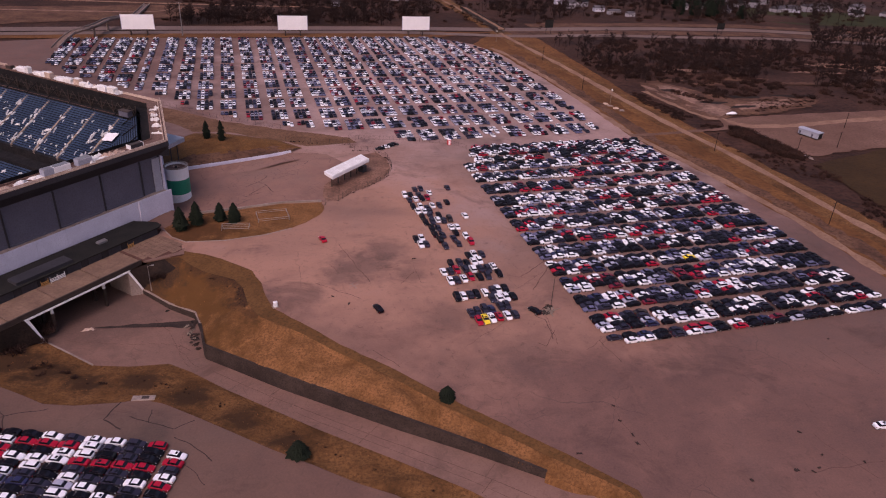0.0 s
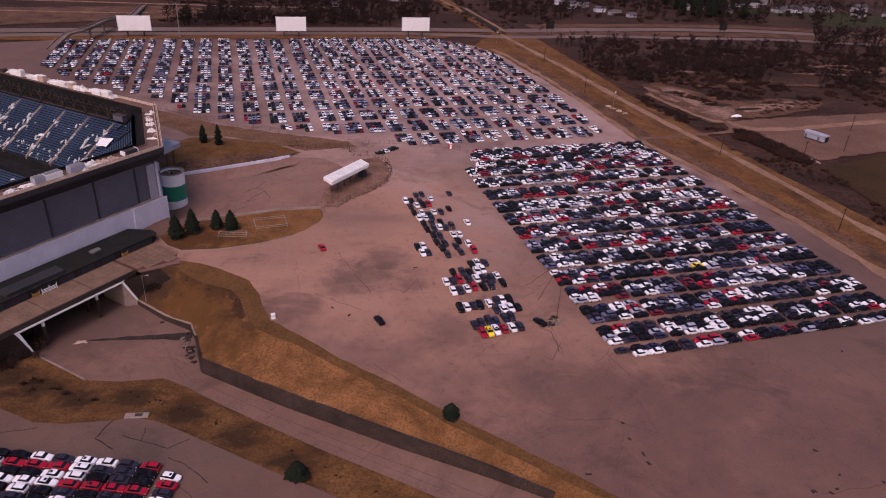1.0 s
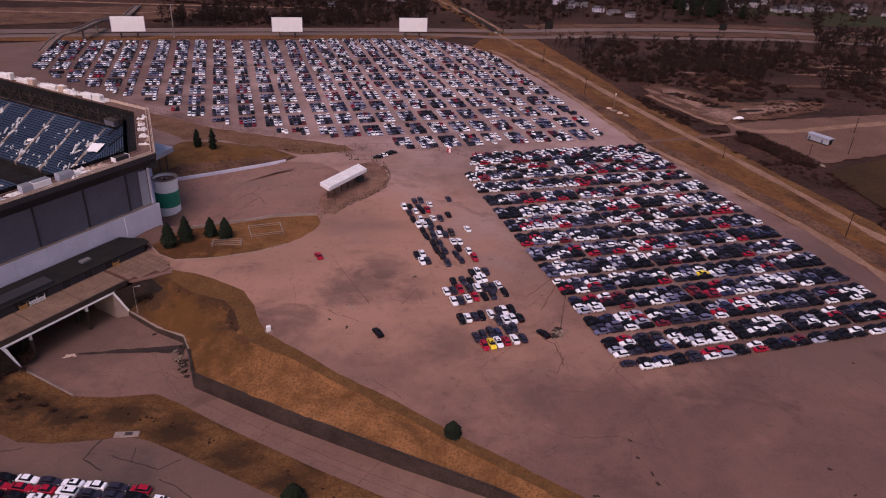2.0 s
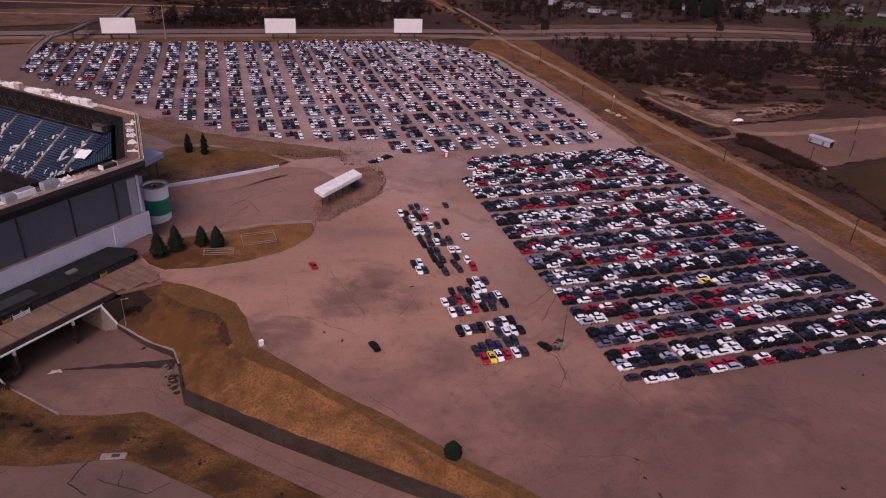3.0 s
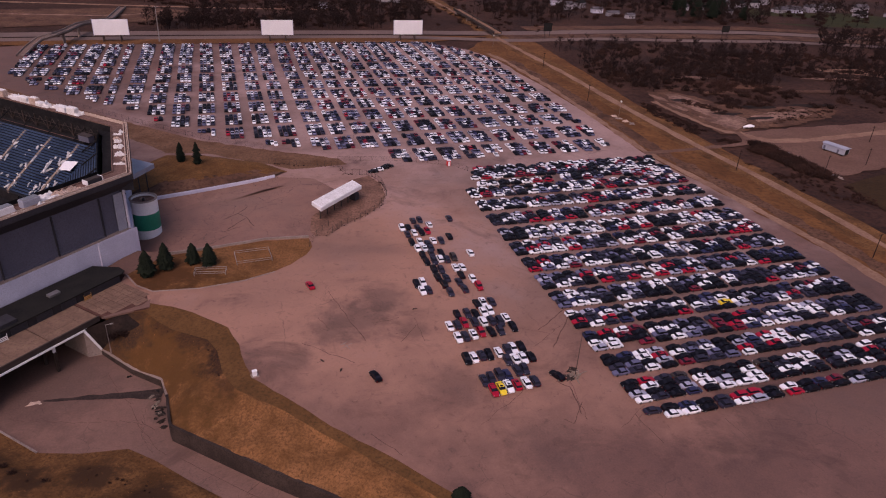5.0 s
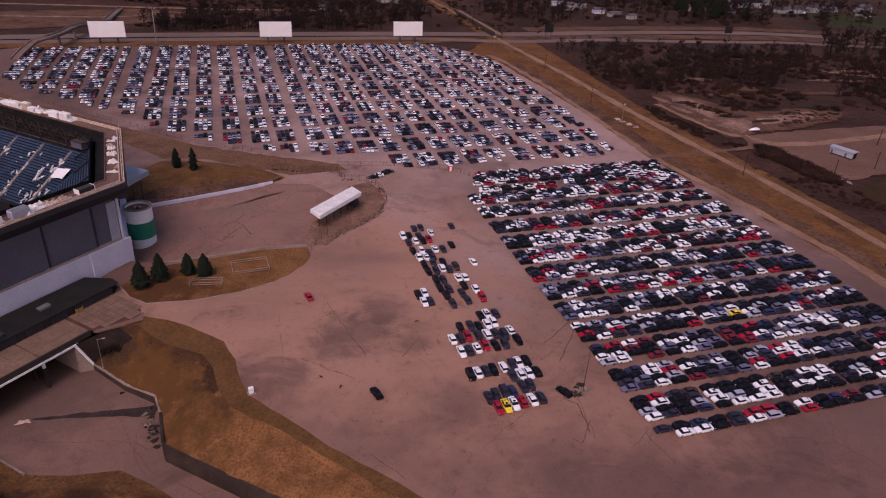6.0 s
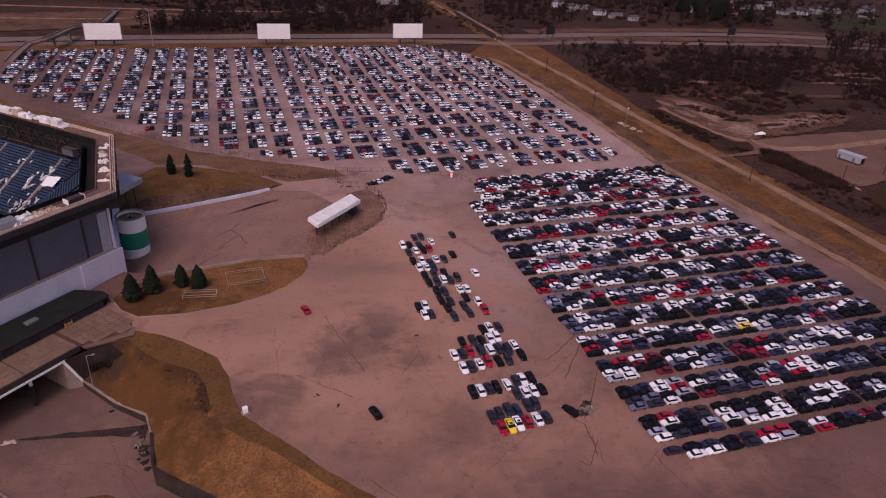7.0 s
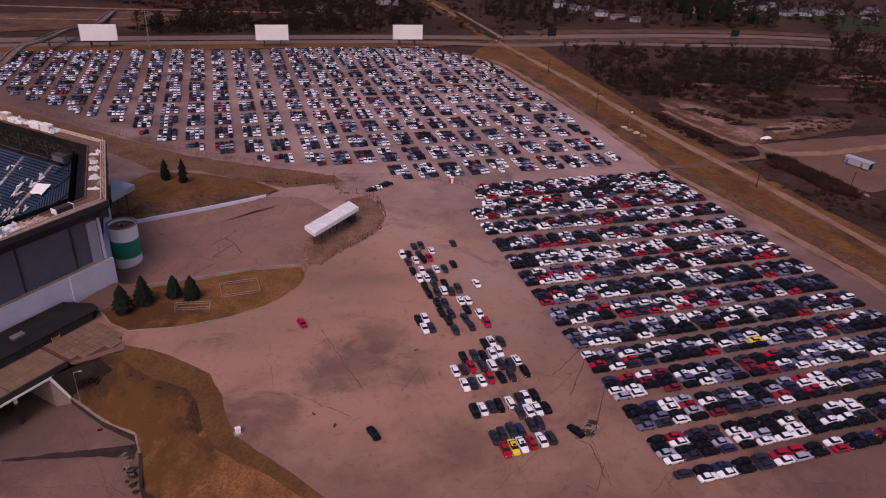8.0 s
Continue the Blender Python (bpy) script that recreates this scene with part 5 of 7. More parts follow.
WHEELS_X = {"sedan": (1.36, -1.36), "hatchback": (1.28, -1.32), "suv": (1.32, -1.36)}
CAR_MESH = {}
wv, wf, wr = wheel_lists(0.31, 0.2, 12)
TYRE_MESH = shared_mesh("tyre", *pick(wv, wf), M["tyre"])
RIM_MESH = shared_mesh("rim", *pick(wv, wr), M["steel"])
LAMP_MESH = shared_mesh("headlight", [(-0.12, -0.2, -0.06), (-0.12, 0.2, -0.06), (0.05, 0.2, -0.06), (0.05, -0.2, -0.06), (-0.12, -0.2, 0.08), (-0.12, 0.2, 0.08), (0.02, 0.2, 0.06), (0.02, -0.2, 0.06)],
                        [(3, 2, 1, 0), (4, 5, 6, 7), (0, 1, 5, 4), (1, 2, 6, 5), (2, 3, 7, 6), (3, 0, 4, 7)], M["lamp"])
TAIL_MESH = shared_mesh("taillight", [(v.co.x * 0.8, v.co.y, v.co.z) for v in LAMP_MESH.vertices], [tuple(p.vertices) for p in LAMP_MESH.polygons], M["tail"])
SUNROOF_MESH = shared_mesh("sunroof", [(-0.26, -0.34, -0.03), (0.26, -0.34, -0.03), (0.26, 0.34, -0.03), (-0.26, 0.34, -0.03), (-0.25, -0.33, 0.012), (0.25, -0.33, 0.012), (0.25, 0.33, 0.012), (-0.25, 0.33, 0.012)],
                           [(3, 2, 1, 0), (4, 5, 6, 7), (0, 1, 5, 4), (1, 2, 6, 5), (2, 3, 7, 6), (3, 0, 4, 7)], M["glass"])
TEMPLATES = {}


def car_template(shape, tone, roof):
    key = (shape, tone, roof)
    if key in TEMPLATES:
        return TEMPLATES[key]
    word, material = PAINTS[tone]
    verts, body, glass = car_shell(shape)
    if shape not in CAR_MESH:
        gm = shared_mesh("glazing", *pick(verts, glass), M["glass"])
        CAR_MESH[shape] = gm
    if (shape, tone) not in CAR_MESH:
        CAR_MESH[shape, tone] = shared_mesh("body", *pick(verts, body), material)
    kind = {"sedan": "saloon car", "hatchback": "hatchback", "suv": "tall estate car"}[shape]
    root = thing("car", f"dusty {word} {kind} " + ("with glass sunroof " if roof else "") + "on worn asphalt", "car")
    for nm, me in (("body", CAR_MESH[shape, tone]), ("glazing", CAR_MESH[shape])):
        new(nm, me).parent = root
    front, rear = SHAPES[shape][1], SHAPES[shape][9]
    for x in WHEELS_X[shape]:
        for y in (-0.72, 0.72):
            w = new("wheel", TYRE_MESH)
            w.parent = root
            w.location = (SMALL * x, y, 0.31)
            r = new("rim", RIM_MESH)
            r.parent = w
    for y in (-0.56, 0.56):
        h = new("headlight", LAMP_MESH)
        h.parent, h.location = root, (SMALL * front[0] - 0.02, y * SMALL, SMALL * front[3] - 0.06)
        t = new("taillight", TAIL_MESH)
        t.parent, t.location, t.rotation_euler = root, (SMALL * rear[0] + 0.01, y * SMALL, SMALL * rear[3] - 0.12), (0, 0, math.pi)
    if roof:
        s = new("sunroof", SUNROOF_MESH)
        s.parent, s.location = root, (-0.02, 0, SMALL * SHAPES[shape][5][3] - 0.012)
    TEMPLATES[key] = [root, False]
    return TEMPLATES[key]


car_rnd = random.Random(11)


def place_car(x, y, z, heading, tone, shape=None, group="parked cars"):
    if shape is None:
        shape = car_rnd.choices(("sedan", "hatchback", "suv"), (0.66, 0.24, 0.10))[0]
    t = car_template(shape, tone, car_rnd.random() < (0.26 if tone in "ws" else 0.12))
    m = pose(x, y, z, 0, 0, heading + (180 if car_rnd.random() < 0.5 else 0) + car_rnd.uniform(-1.2, 1.2))
    if not t[1]:
        t[0].matrix_basis = m
        t[1] = True
        ob = t[0]
    else:
        ob = copy_thing(t[0], m)
    ob["group"] = group
    return ob


TONES = "kglbwsrmn"


class Fleet:
    """Many cars joined into one mesh."""

    def __init__(self, seg=6):
        self.v, self.f, self.m = [], [], []
        self.parts, self.roof = {}, {}
        for shape in SHAPES:
            verts, body, glass = car_shell(shape, False)
            wv, wf, wr = wheel_lists(0.31, 0.2, seg)
            lists = [(pick(verts, body), 0), (pick(verts, glass), 1)]
            z = SMALL * SHAPES[shape][5][3] + 0.015
            self.roof[shape] = [(0.20, -0.30, z - 0.04), (0.20, 0.30, z - 0.04), (-0.22, 0.30, z), (-0.22, -0.30, z)]
            for x in WHEELS_X[shape]:
                for y in (-0.72, 0.72):
                    lists.append((([(a + SMALL * x, b + y, c + 0.31) for a, b, c in wv], wf + wr), 2))
            self.parts[shape] = lists

    def add(self, x, y, z, heading, rnd, tone):
        shape = rnd.choices(("sedan", "hatchback", "suv"), (0.66, 0.24, 0.10))[0]
        a = radians(heading + (180 if rnd.random() < 0.5 else 0) + rnd.uniform(-1.2, 1.2))
        c, s = math.cos(a), math.sin(a)
        for (vs, fs), slot in self.parts[shape]:
            k = len(self.v)
            self.v += [(x + p * c - q * s, y + p * s + q * c, z + r) for p, q, r in vs]
            self.f += [tuple(i + k for i in f) for f in fs]
            self.m += [slot + TONES.index(tone) if slot == 0 else len(TONES) - 1 + slot] * len(fs)
        if rnd.random() < (0.24 if tone in "ws" else 0.08):
            k = len(self.v)
            self.v += [(x + p * c - q * s, y + p * s + q * c, z + r) for p, q, r in self.roof[shape]]
            self.f.append((k + 3, k + 2, k + 1, k))
            self.m.append(len(TONES))

    def finish(self, name, label):
        ob = mesh_object(name, self.v, self.f, [PAINTS[k][1] for k in TONES] + [M["glass"], M["tyre"]])
        ob.data.polygons.foreach_set("material_index", self.m)
        ob.data.polygons.foreach_set("use_smooth", [False] * len(self.m))
        return tagged(ob, label, "parked cars", kind="stuff")


def random_tone(rnd, x, y, far=False):
    """A paint, with like colours standing together in batches."""
    batch = noise.noise(Vector((x * 0.085, y * 0.085, 4.0)))
    red = 0.02 + 0.42 * max(0.0, batch - 0.12)
    white = 0.17 + 0.0016 * (y - 150) + 0.16 * noise.noise(Vector((x * 0.11, y * 0.11, 31.0)))
    white = min(0.6, max(0.10, white))
    if far:
        return rnd.choices("kglbwsrm", (0.18, 0.20, 0.16, 0.05, 0.31, 0.12, 0.006 + red * 0.10, 0.05))[0]
    return rnd.choices("kglbwsrm", (0.42, 0.11, 0.03, 0.07, white, 0.07, red * 0.7 + 0.02, 0.07))[0]


# main car park: blocks of four by four, nose to tail along the rows
ROW_FRONTS = [128.0, 138.0, 147.9, 157.8, 167.8, 177.8, 187.8, 198.2, 208.3, 219.4, 231.0, 242.2]
COL_LEFTS = [85.0, 103.4, 122.0, 140.6, 159.3]
LONG, WIDE = 4.45, 1.95
# colours of the nearest blocks, row by row from the front; a dot is an empty bay
FRONT = {
    (-1, 0): (".wwk", "gkbk"), (-1, 1): ("gwsk", "grrk"), (-1, 2): ("rkkk", "wkbm"), (-1, 3): ("skkk", "kgkw"), (-1, 4): ("wskw", "kkkg"),
    (0, 0): ("wgkb", "skks", "kwkg", "krgn"), (0, 1): ("kwww", "wskw", "wkkw", "kkkk"), (0, 2): ("kkkk", "kwwg", "kgkw", "nkww"), (0, 3): ("kkwk", "gwkk", "kskr", "kkkw"), (0, 4): ("kkrw", "kwwk", "gkkk", "kbkk"),
}
# the rows behind them
PLAN = {
    (1, 0): ("lgwk", "glks", "kkwr", "kbws"),
    (1, 1): ("mggl", "kklk", "wlwk", "kglk"),
    (1, 2): ("wkkg", "rgrw", "sbww", "ksrw"),
    (1, 3): ("kggk", "wlsk", "kblg", "bkkk"),
    (2, 1): ("kwlk", "lksl", "wwkg", "kklk"),
    (2, 2): ("kmbw", "mrwl", "mkkk", "gkrb"),
    (2, 3): ("wskg", "lkgw", "wsww", "gbws"),
    (2, 4): ("wklg", "kbkk", "glkk", "lkgk"),
    (3, 0): ("kwgb", "rgrk", "kgws", "wsbk"),
    (3, 1): ("kkkr", "skgk", "kgsw", "wwkk"),
    (3, 2): ("gkks", "wsrw", "klwk", "kbkg"),
    (3, 3): ("bgwg", "klsr", "skkg", "kkkb"),
    (3, 4): ("gkkk", "gkkk", "swgs", "kmwl"),
    (4, 0): ("lwwk", "gbgg", "lwsl", "kwgk"),
    (4, 1): ("wgkk", "kskk", "klkw", "lwlw"),
    (4, 2): ("kmkk", "gkwk", "glkk", "wksw"),
    (4, 3): ("kgkr", "wkkg", "wgkg", "gbgg"),
    (4, 4): ("swsk", "kgkb", "lgmw", "kwkb"),
    (5, 0): ("kwgk", "lgwk", "skgr", "llkl"),
    (5, 1): ("rgrw", "kggk", "wsww", "lglg"),
    (5, 2): ("rsrs", "wkbk", "wrkw", "kggs"),
    (5, 3): ("kskw", "kgkl", "llrl", "ggkg"),
    (5, 4): ("rkkk", "kkbb", "kglk", "kbbk"),
    (6, 0): ("rlwm", "kwks", "grgw", "kkbk"),
    (6, 1): ("wwkg", "kgkl", "wglk", "bggk"),
    (7, 0): ("kwww", "lrsw", "kkrg", "gwlg"),
    (7, 1): ("rlgs", "wkgk", "lklk", "rswk"),
    (8, 0): ("kkws", "kklk", "skww", "gkgk"),
    (8, 1): ("wksw", "lwww", "wwkg", "wbkw"),
}
main_rnd = random.Random(21)
main_fleet = Fleet()
lemon = []
for r, front in enumerate([122.2] + ROW_FRONTS, -1):
    for c, left in enumerate(COL_LEFTS):
        depth = 2 if r == -1 else 4
        for j in range(depth):
            shift = main_rnd.uniform(-0.25, 0.25)
            for i in range(4):
                u, v = left + (i + 0.5) * LONG + shift, front + (j + 0.5) * WIDE + main_rnd.uniform(-0.08, 0.08)
                x, y = uv(u, v)
                if (r, c) in FRONT:
                    tone = FRONT[r, c][j][i]
                    if tone != ".":
                        place_car(x, y, 0.0, 17.4, tone, group="cars in the main car park")
                elif math.hypot(u - 131.8, v - 160.0) < 1.6 and not lemon:
                    lemon.append(place_car(x, y, 0.0, 17.4, "y", "sedan", group="cars in the main car park"))
                elif (r, c) in PLAN:
                    main_fleet.add(x, y, 0.0, 17.4, main_rnd, PLAN[r, c][j][i])
                elif main_rnd.random() < 0.985:
                    main_fleet.add(x, y, 0.0, 17.4, main_rnd, random_tone(main_rnd, x, y))
# the closely packed rows at the back of the main car park
for front, depth, lo, hi in ((252.0, 2, 90, 125), (252.0, 3, 126, 178), (258.6, 6, 90, 178)):
    for j in range(depth):
        u = lo + main_rnd.uniform(0, 1.5) + (0.9 * j if lo == 90 else 0)
        while u + LONG < hi:
            if main_rnd.random() < 0.97:
                x, y = uv(u + LONG / 2, front + (j + 0.5) * 2.0)
                main_fleet.add(x, y, 0.0, 17.4, main_rnd, random_tone(main_rnd, x, y))
            u += LONG + main_rnd.uniform(0, 0.25)
main_fleet.finish("parked_car_field", "dense blocks of black, white and red parked cars")

# far car park: columns four cars wide, three long, noses up and down the slope
FAR_POLY = [(-106, 503), (-60, 505), (0, 505), (60, 505), (140, 505), (160, 480), (172, 452), (173, 409), (172, 362), (165, 284), (118, 281), (94, 280), (69, 283), (63, 296), (32, 304), (17, 312), (2, 322), (-8, 328),
            (-24, 341), (-38, 366), (-52, 378), (-70, 396), (-86, 409), (-110, 449)]
far_rnd = random.Random(31)
far_fleet = Fleet(4)
FAR_COLS = [-104.5, -94.0, -83.5, -72.8, -62.8, -52.3, -43.6, -32.0, -21.0, -9.6, 2.0, 13.5, 24.0, 36.0, 46.2, 56.3, 66.0, 76.5, 87.0, 97.0, 107.5, 118.5, 129.5, 140.5, 151.5, 162.5]
for left in FAR_COLS:
    wide = 2 if left == -52.3 else 4
    for r in range(-3, 9):
        skew = far_rnd.uniform(-0.35, 0.35)
        # the last rows stand without a gap between them
        front = 337.8 + r * 18.9 - (1.4 * (r - 6) if r > 6 else 0)
        for i in range(wide):
            slide = far_rnd.uniform(-0.3, 0.3)
            for j in range(4 if r > 6 else 3):
                u = left + (i + 0.5) * 1.88 + skew + 0.06 * far_rnd.uniform(-1, 1)
                v = front + (j + 0.5) * 4.72 + slide
                if inside(u, v, FAR_POLY) and far_rnd.random() < 0.975:
                    x, y = uv(u, v)
                    far_fleet.add(x, y, 0.0, 107.4, far_rnd, random_tone(far_rnd, x, y, True))
far_fleet.finish("far_parked_car_field", "columns of dark, silver and white parked cars")

# lower car park
LOW_ROWS = ["rgwwgwkkk", "kggwrrrwg", "kgkwwkkrr", "rrrrwwwrk", "kgkgkwkwk", "wggwkgwkg", "gkwsgblkw", "kwkwgkgkk", "wkkgkwkgk"]
for j in range(9):
    for i in range(10):
        tone = LOW_ROWS[j][i - 1] if i > 0 else "wrgwrkgkw"[j]
        x0, y0 = -51.2 - i * 4.45 - (0.6 if i else 0), 101.4 - j * 2.05
        if i:
            y0 += 2.2
        a = radians(-2.6)
        x, y = -51.2 + (x0 + 51.2) * math.cos(a) - (y0 - 101.4) * math.sin(a), 101.4 + (x0 + 51.2) * math.sin(a) + (y0 - 101.4) * math.cos(a)
        place_car(x, y, low_height(x, y), -8.0 if i == 0 else -5.0, tone, group="cars in the lower car park")

# the loose group in the middle of the paving
# tone and the place along and across the rows, in metres
GROUP = (
    "g59.5,227.9 g61.8,227.9 w64.0,224.0 w54.6,223.0 k56.7,223.3 r62.2,219.6 g55.3,218.6 w57.7,219.2 g59.7,222.7 k60.1,219.1 g72.0,227.4 k55.3,212.8 "
    "w57.9,212.6 w62.2,212.7 g60.0,211.1 g64.7,212.2 k68.1,214.6 w56.0,208.4 w58.2,208.5 g60.2,208.4 k56.4,203.8 g59.3,204.5 k56.5,199.8 g58.9,199.9 "
    "w60.9,200.8 k62.3,204.2 g62.8,200.1 n65.2,200.8 w71.2,202.6 k57.3,194.5 g59.4,194.3 k57.2,190.5 g59.5,189.5 k57.8,186.4 g58.3,181.8 w63.9,194.8 "
    "w65.9,194.6 k64.2,190.4 g62.4,186.7 g62.8,182.9 w66.8,187.4 r67.2,183.2 k50.3,188.1 w52.2,188.6 w50.9,184.2 g52.7,184.4 k63.6,174.7 w65.5,175.0 "
    "g67.9,174.9 w64.0,170.4 w65.9,170.8 k56.7,170.5 g59.5,170.7 k61.6,170.2 r57.4,166.7 w53.2,166.2 g55.3,166.3 g60.0,166.6 w62.3,166.3 g64.7,166.2 "
    "g66.7,165.2 w68.8,166.8 k69.2,162.4 w53.8,160.8 g55.8,161.0 w58.0,161.4 r60.3,161.8 k62.9,161.6 g65.4,161.4 k53.1,151.9 w55.0,152.3 g57.1,152.6 "
    "k59.0,152.5 w61.6,152.9 g64.1,153.3 w65.7,153.6 k67.9,153.7 g62.6,149.4 w64.6,149.5 w66.6,149.4 k68.7,149.5 g63.4,145.3 g65.3,145.3 g54.5,143.5 "
    "g56.4,143.9 g58.6,144.4 b60.5,144.2 r55.4,139.8 y57.3,139.9 w59.2,140.2 r61.3,140.5 w63.7,140.6 g65.9,140.7 "
)
for word in GROUP.split():
    u, v = (float(q) for q in word[1:].split(","))
    x, y = uv(u, v)
    place_car(x, y, 0.0, -72.6, word[0], group="cars waiting in the open")
for x, y, h, tone in ((-15.8, 152.9, -57.0, "k"), (-37.6, 190.9, -60.0, "r"), (26.3, 156.3, -50.0, "k"), (100.0, 117.5, 10.0, "w"), (-28.8, 277.0, 20.0, "k"), (-27.0, 279.2, 20.0, "w"), (-25.2, 281.4, 20.0, "k"), (-23.4, 283.6, 20.0, "k"),
                      (-75.0, 303.0, -72.6, "k"), (-72.0, 302.0, -72.6, "w")):
    place_car(x, y, 0.0, h, tone, "sedan", group="cars standing apart")

# ---- trees ----


def twig(V, F, a, d, length, r, rnd, side=3):
    """One tapered branch of three sides; the finest have one."""
    d = d.normalized()
    t = d.orthogonal().normalized()
    b = d.cross(t)
    k = len(V)
    if side == 1:
        t = (t * rnd.uniform(-1, 1) + b * rnd.uniform(-1, 1)).normalized() * r * 1.5
        V += [a - t, a + t, a + d * length]
        F.append((k, k + 1, k + 2))
        return
    for s in range(side):
        an = 2 * math.pi * s / side
        V.append(a + (t * math.cos(an) + b * math.sin(an)) * r)
    V.append(a + d * length)
    for s in range(side):
        F.append((k + s, k + (s + 1) % side, k + side))


def bare_tree_lists(seed, height):
    """A leafless tree: trunk, limbs, and a crown of fine twigs."""
    rnd = random.Random(seed)
    V, F = [], []
    lean = Vector((rnd.uniform(-0.08, 0.08), rnd.uniform(-0.08, 0.08), 1))
    twig(V, F, Vector((0, 0, -0.3)), lean, height, 0.035 * height * 0.6, rnd, 5)
    for _ in range(13):
        f = rnd.uniform(0.22, 0.85)
        a = lean.normalized() * height * f
        an = rnd.uniform(0, 2 * math.pi)
        d = Vector((math.cos(an), math.sin(an), rnd.uniform(0.5, 1.3)))
        ln = height * rnd.uniform(0.22, 0.42) * (1.1 - 0.6 * f)
        twig(V, F, a, d, ln, 0.012 * height, rnd)
        for _ in range(6):
            g = rnd.uniform(0.3, 1.0)
            p = a + d.normalized() * ln * g
            an2 = an + rnd.uniform(-1.3, 1.3)
            e = Vector((math.cos(an2), math.sin(an2), rnd.uniform(0.2, 1.4)))
            l2 = ln * rnd.uniform(0.35, 0.7)
            twig(V, F, p, e, l2, 0.0085 * height, rnd, 1)
            for _ in range(3):
                q = p + e.normalized() * l2 * rnd.uniform(0.3, 0.9)
                h = Vector((rnd.uniform(-1, 1), rnd.uniform(-1, 1), rnd.uniform(0.1, 1)))
                twig(V, F, q, h, l2 * rnd.uniform(0.4, 0.9), 0.008 * height, rnd, 1)
    return V, F


def shrub_lists(seed, size):
    rnd = random.Random(seed)
    V, F = [], []
    for _ in range(52):
        an = rnd.uniform(0, 2 * math.pi)
        a = Vector((rnd.uniform(-0.4, 0.4) * size, rnd.uniform(-0.4, 0.4) * size, -0.1))
        d = Vector((math.cos(an) * 0.7, math.sin(an) * 0.7, rnd.uniform(0.4, 1.2)))
        ln = size * rnd.uniform(0.4, 0.9)
        twig(V, F, a, d, ln, 0.036 * size, rnd, 1)
        q = a + d.normalized() * ln * 0.5
        twig(V, F, q, Vector((rnd.uniform(-1, 1), rnd.uniform(-1, 1), 0.7)), ln * 0.5, 0.03 * size, rnd, 1)
    return V, F


def scatter(name, kinds, spots, material, label, category):
    """Many plants joined into one mesh."""
    V, F = [], []
    for x, y, z, kind, sc, an in spots:
        vs, fs = kinds[kind]
        k = len(V)
        c, s = math.cos(an) * sc, math.sin(an) * sc
        V += [(x + p.x * c - p.y * s, y + p.x * s + p.y * c, z + p.z * sc) for p in vs]
        F += [tuple(i + k for i in f) for f in fs]
    ob = mesh_object(name, V, F, material)
    return tagged(ob, label, category, kind="stuff")


TREES = [bare_tree_lists(60 + k, 11.0) for k in range(6)]
SHRUBS = [shrub_lists(80 + k, 2.6) for k in range(5)]
wood_rnd = random.Random(17)


def fill(poly, n, kinds, lo, hi):
    xs, ys = [p[0] for p in poly], [p[1] for p in poly]
    out = []
    while len(out) < n:
        x, y = wood_rnd.uniform(min(xs), max(xs)), wood_rnd.uniform(min(ys), max(ys))
        if inside(x, y, poly) and noise.noise(Vector((x * 0.025, y * 0.025, 9))) > -0.32:
            out.append((x, y, ground_height(x, y), wood_rnd.randrange(kinds), wood_rnd.uniform(lo, hi), wood_rnd.uniform(0, 6.28)))
    return out


FRONT_WOOD = [(-200, 520), (-60, 562), (-48, 572), (-130, 556), (-210, 536)]
WEST_WOOD = [(-420, 610), (-260, 622), (-250, 700), (-430, 690)]
EAST_WOOD = [(80, 500), (100, 432), (125, 418), (150, 450), (220, 440), (270, 415), (440, 470), (560, 560), (560, 585), (330, 566), (160, 552), (70, 530)]
NORTH_WOOD = [(-230, 530), (-140, 548), (-40, 580), (0, 600), (-30, 680), (-60, 780), (-330, 700), (-300, 640), (-180, 600)]
NORTH_EAST = [(50, 610), (130, 650), (260, 675), (300, 690), (290, 900), (-20, 900), (10, 720)]
FAR_EAST = [(440, 700), (560, 670), (800, 700), (900, 1000), (300, 1050), (290, 830), (520, 800)]
ROAD_WOOD = [(280, 565), (330, 545), (620, 560), (620, 650), (400, 620), (300, 610)]
HOUSE_WOOD = [(230, 690), (300, 690), (300, 780), (345, 690), (560, 690), (640, 800), (420, 800), (300, 840), (200, 780)]
spots = fill(EAST_WOOD, 590, 6, 0.5, 1.1) + fill(NORTH_WOOD, 480, 6, 0.6, 1.2) + fill(NORTH_EAST, 400, 6, 0.7, 1.3) + fill(FAR_EAST, 200, 6, 0.7, 1.3) + fill(ROAD_WOOD, 300, 6, 0.9, 1.5) + fill(HOUSE_WOOD, 170, 6, 0.9, 1.5) + fill(FRONT_WOOD, 120, 6, 0.6, 1.1) + fill(WEST_WOOD, 110, 6, 0.5, 1.0)
scatter("bare_wood", TREES, spots, M["bark"], "dark leafless winter woods", "trees")
EAST_SCRUB = [(86, 470), (100, 428), (114, 426), (126, 432), (140, 420), (155, 394), (165, 400), (192, 412), (218, 405), (260, 402), (430, 445), (430, 560), (120, 560)]
BERM_SCRUB = [(142, 200), (131, 230), (114, 270), (92, 316), (79, 361), (61, 418), (37, 482), (45, 484), (67, 420), (84, 363), (96, 320), (120, 272), (136, 234), (146, 204)]
BANK_SCRUB = [(104, 400), (111, 392), (117, 376), (127, 354), (133, 346), (138, 338), (124, 335), (114, 352), (106, 376)]
HEATH_SCRUB = [(150, 372), (163, 388), (190, 404), (212, 402), (200, 388), (180, 376), (160, 366)]
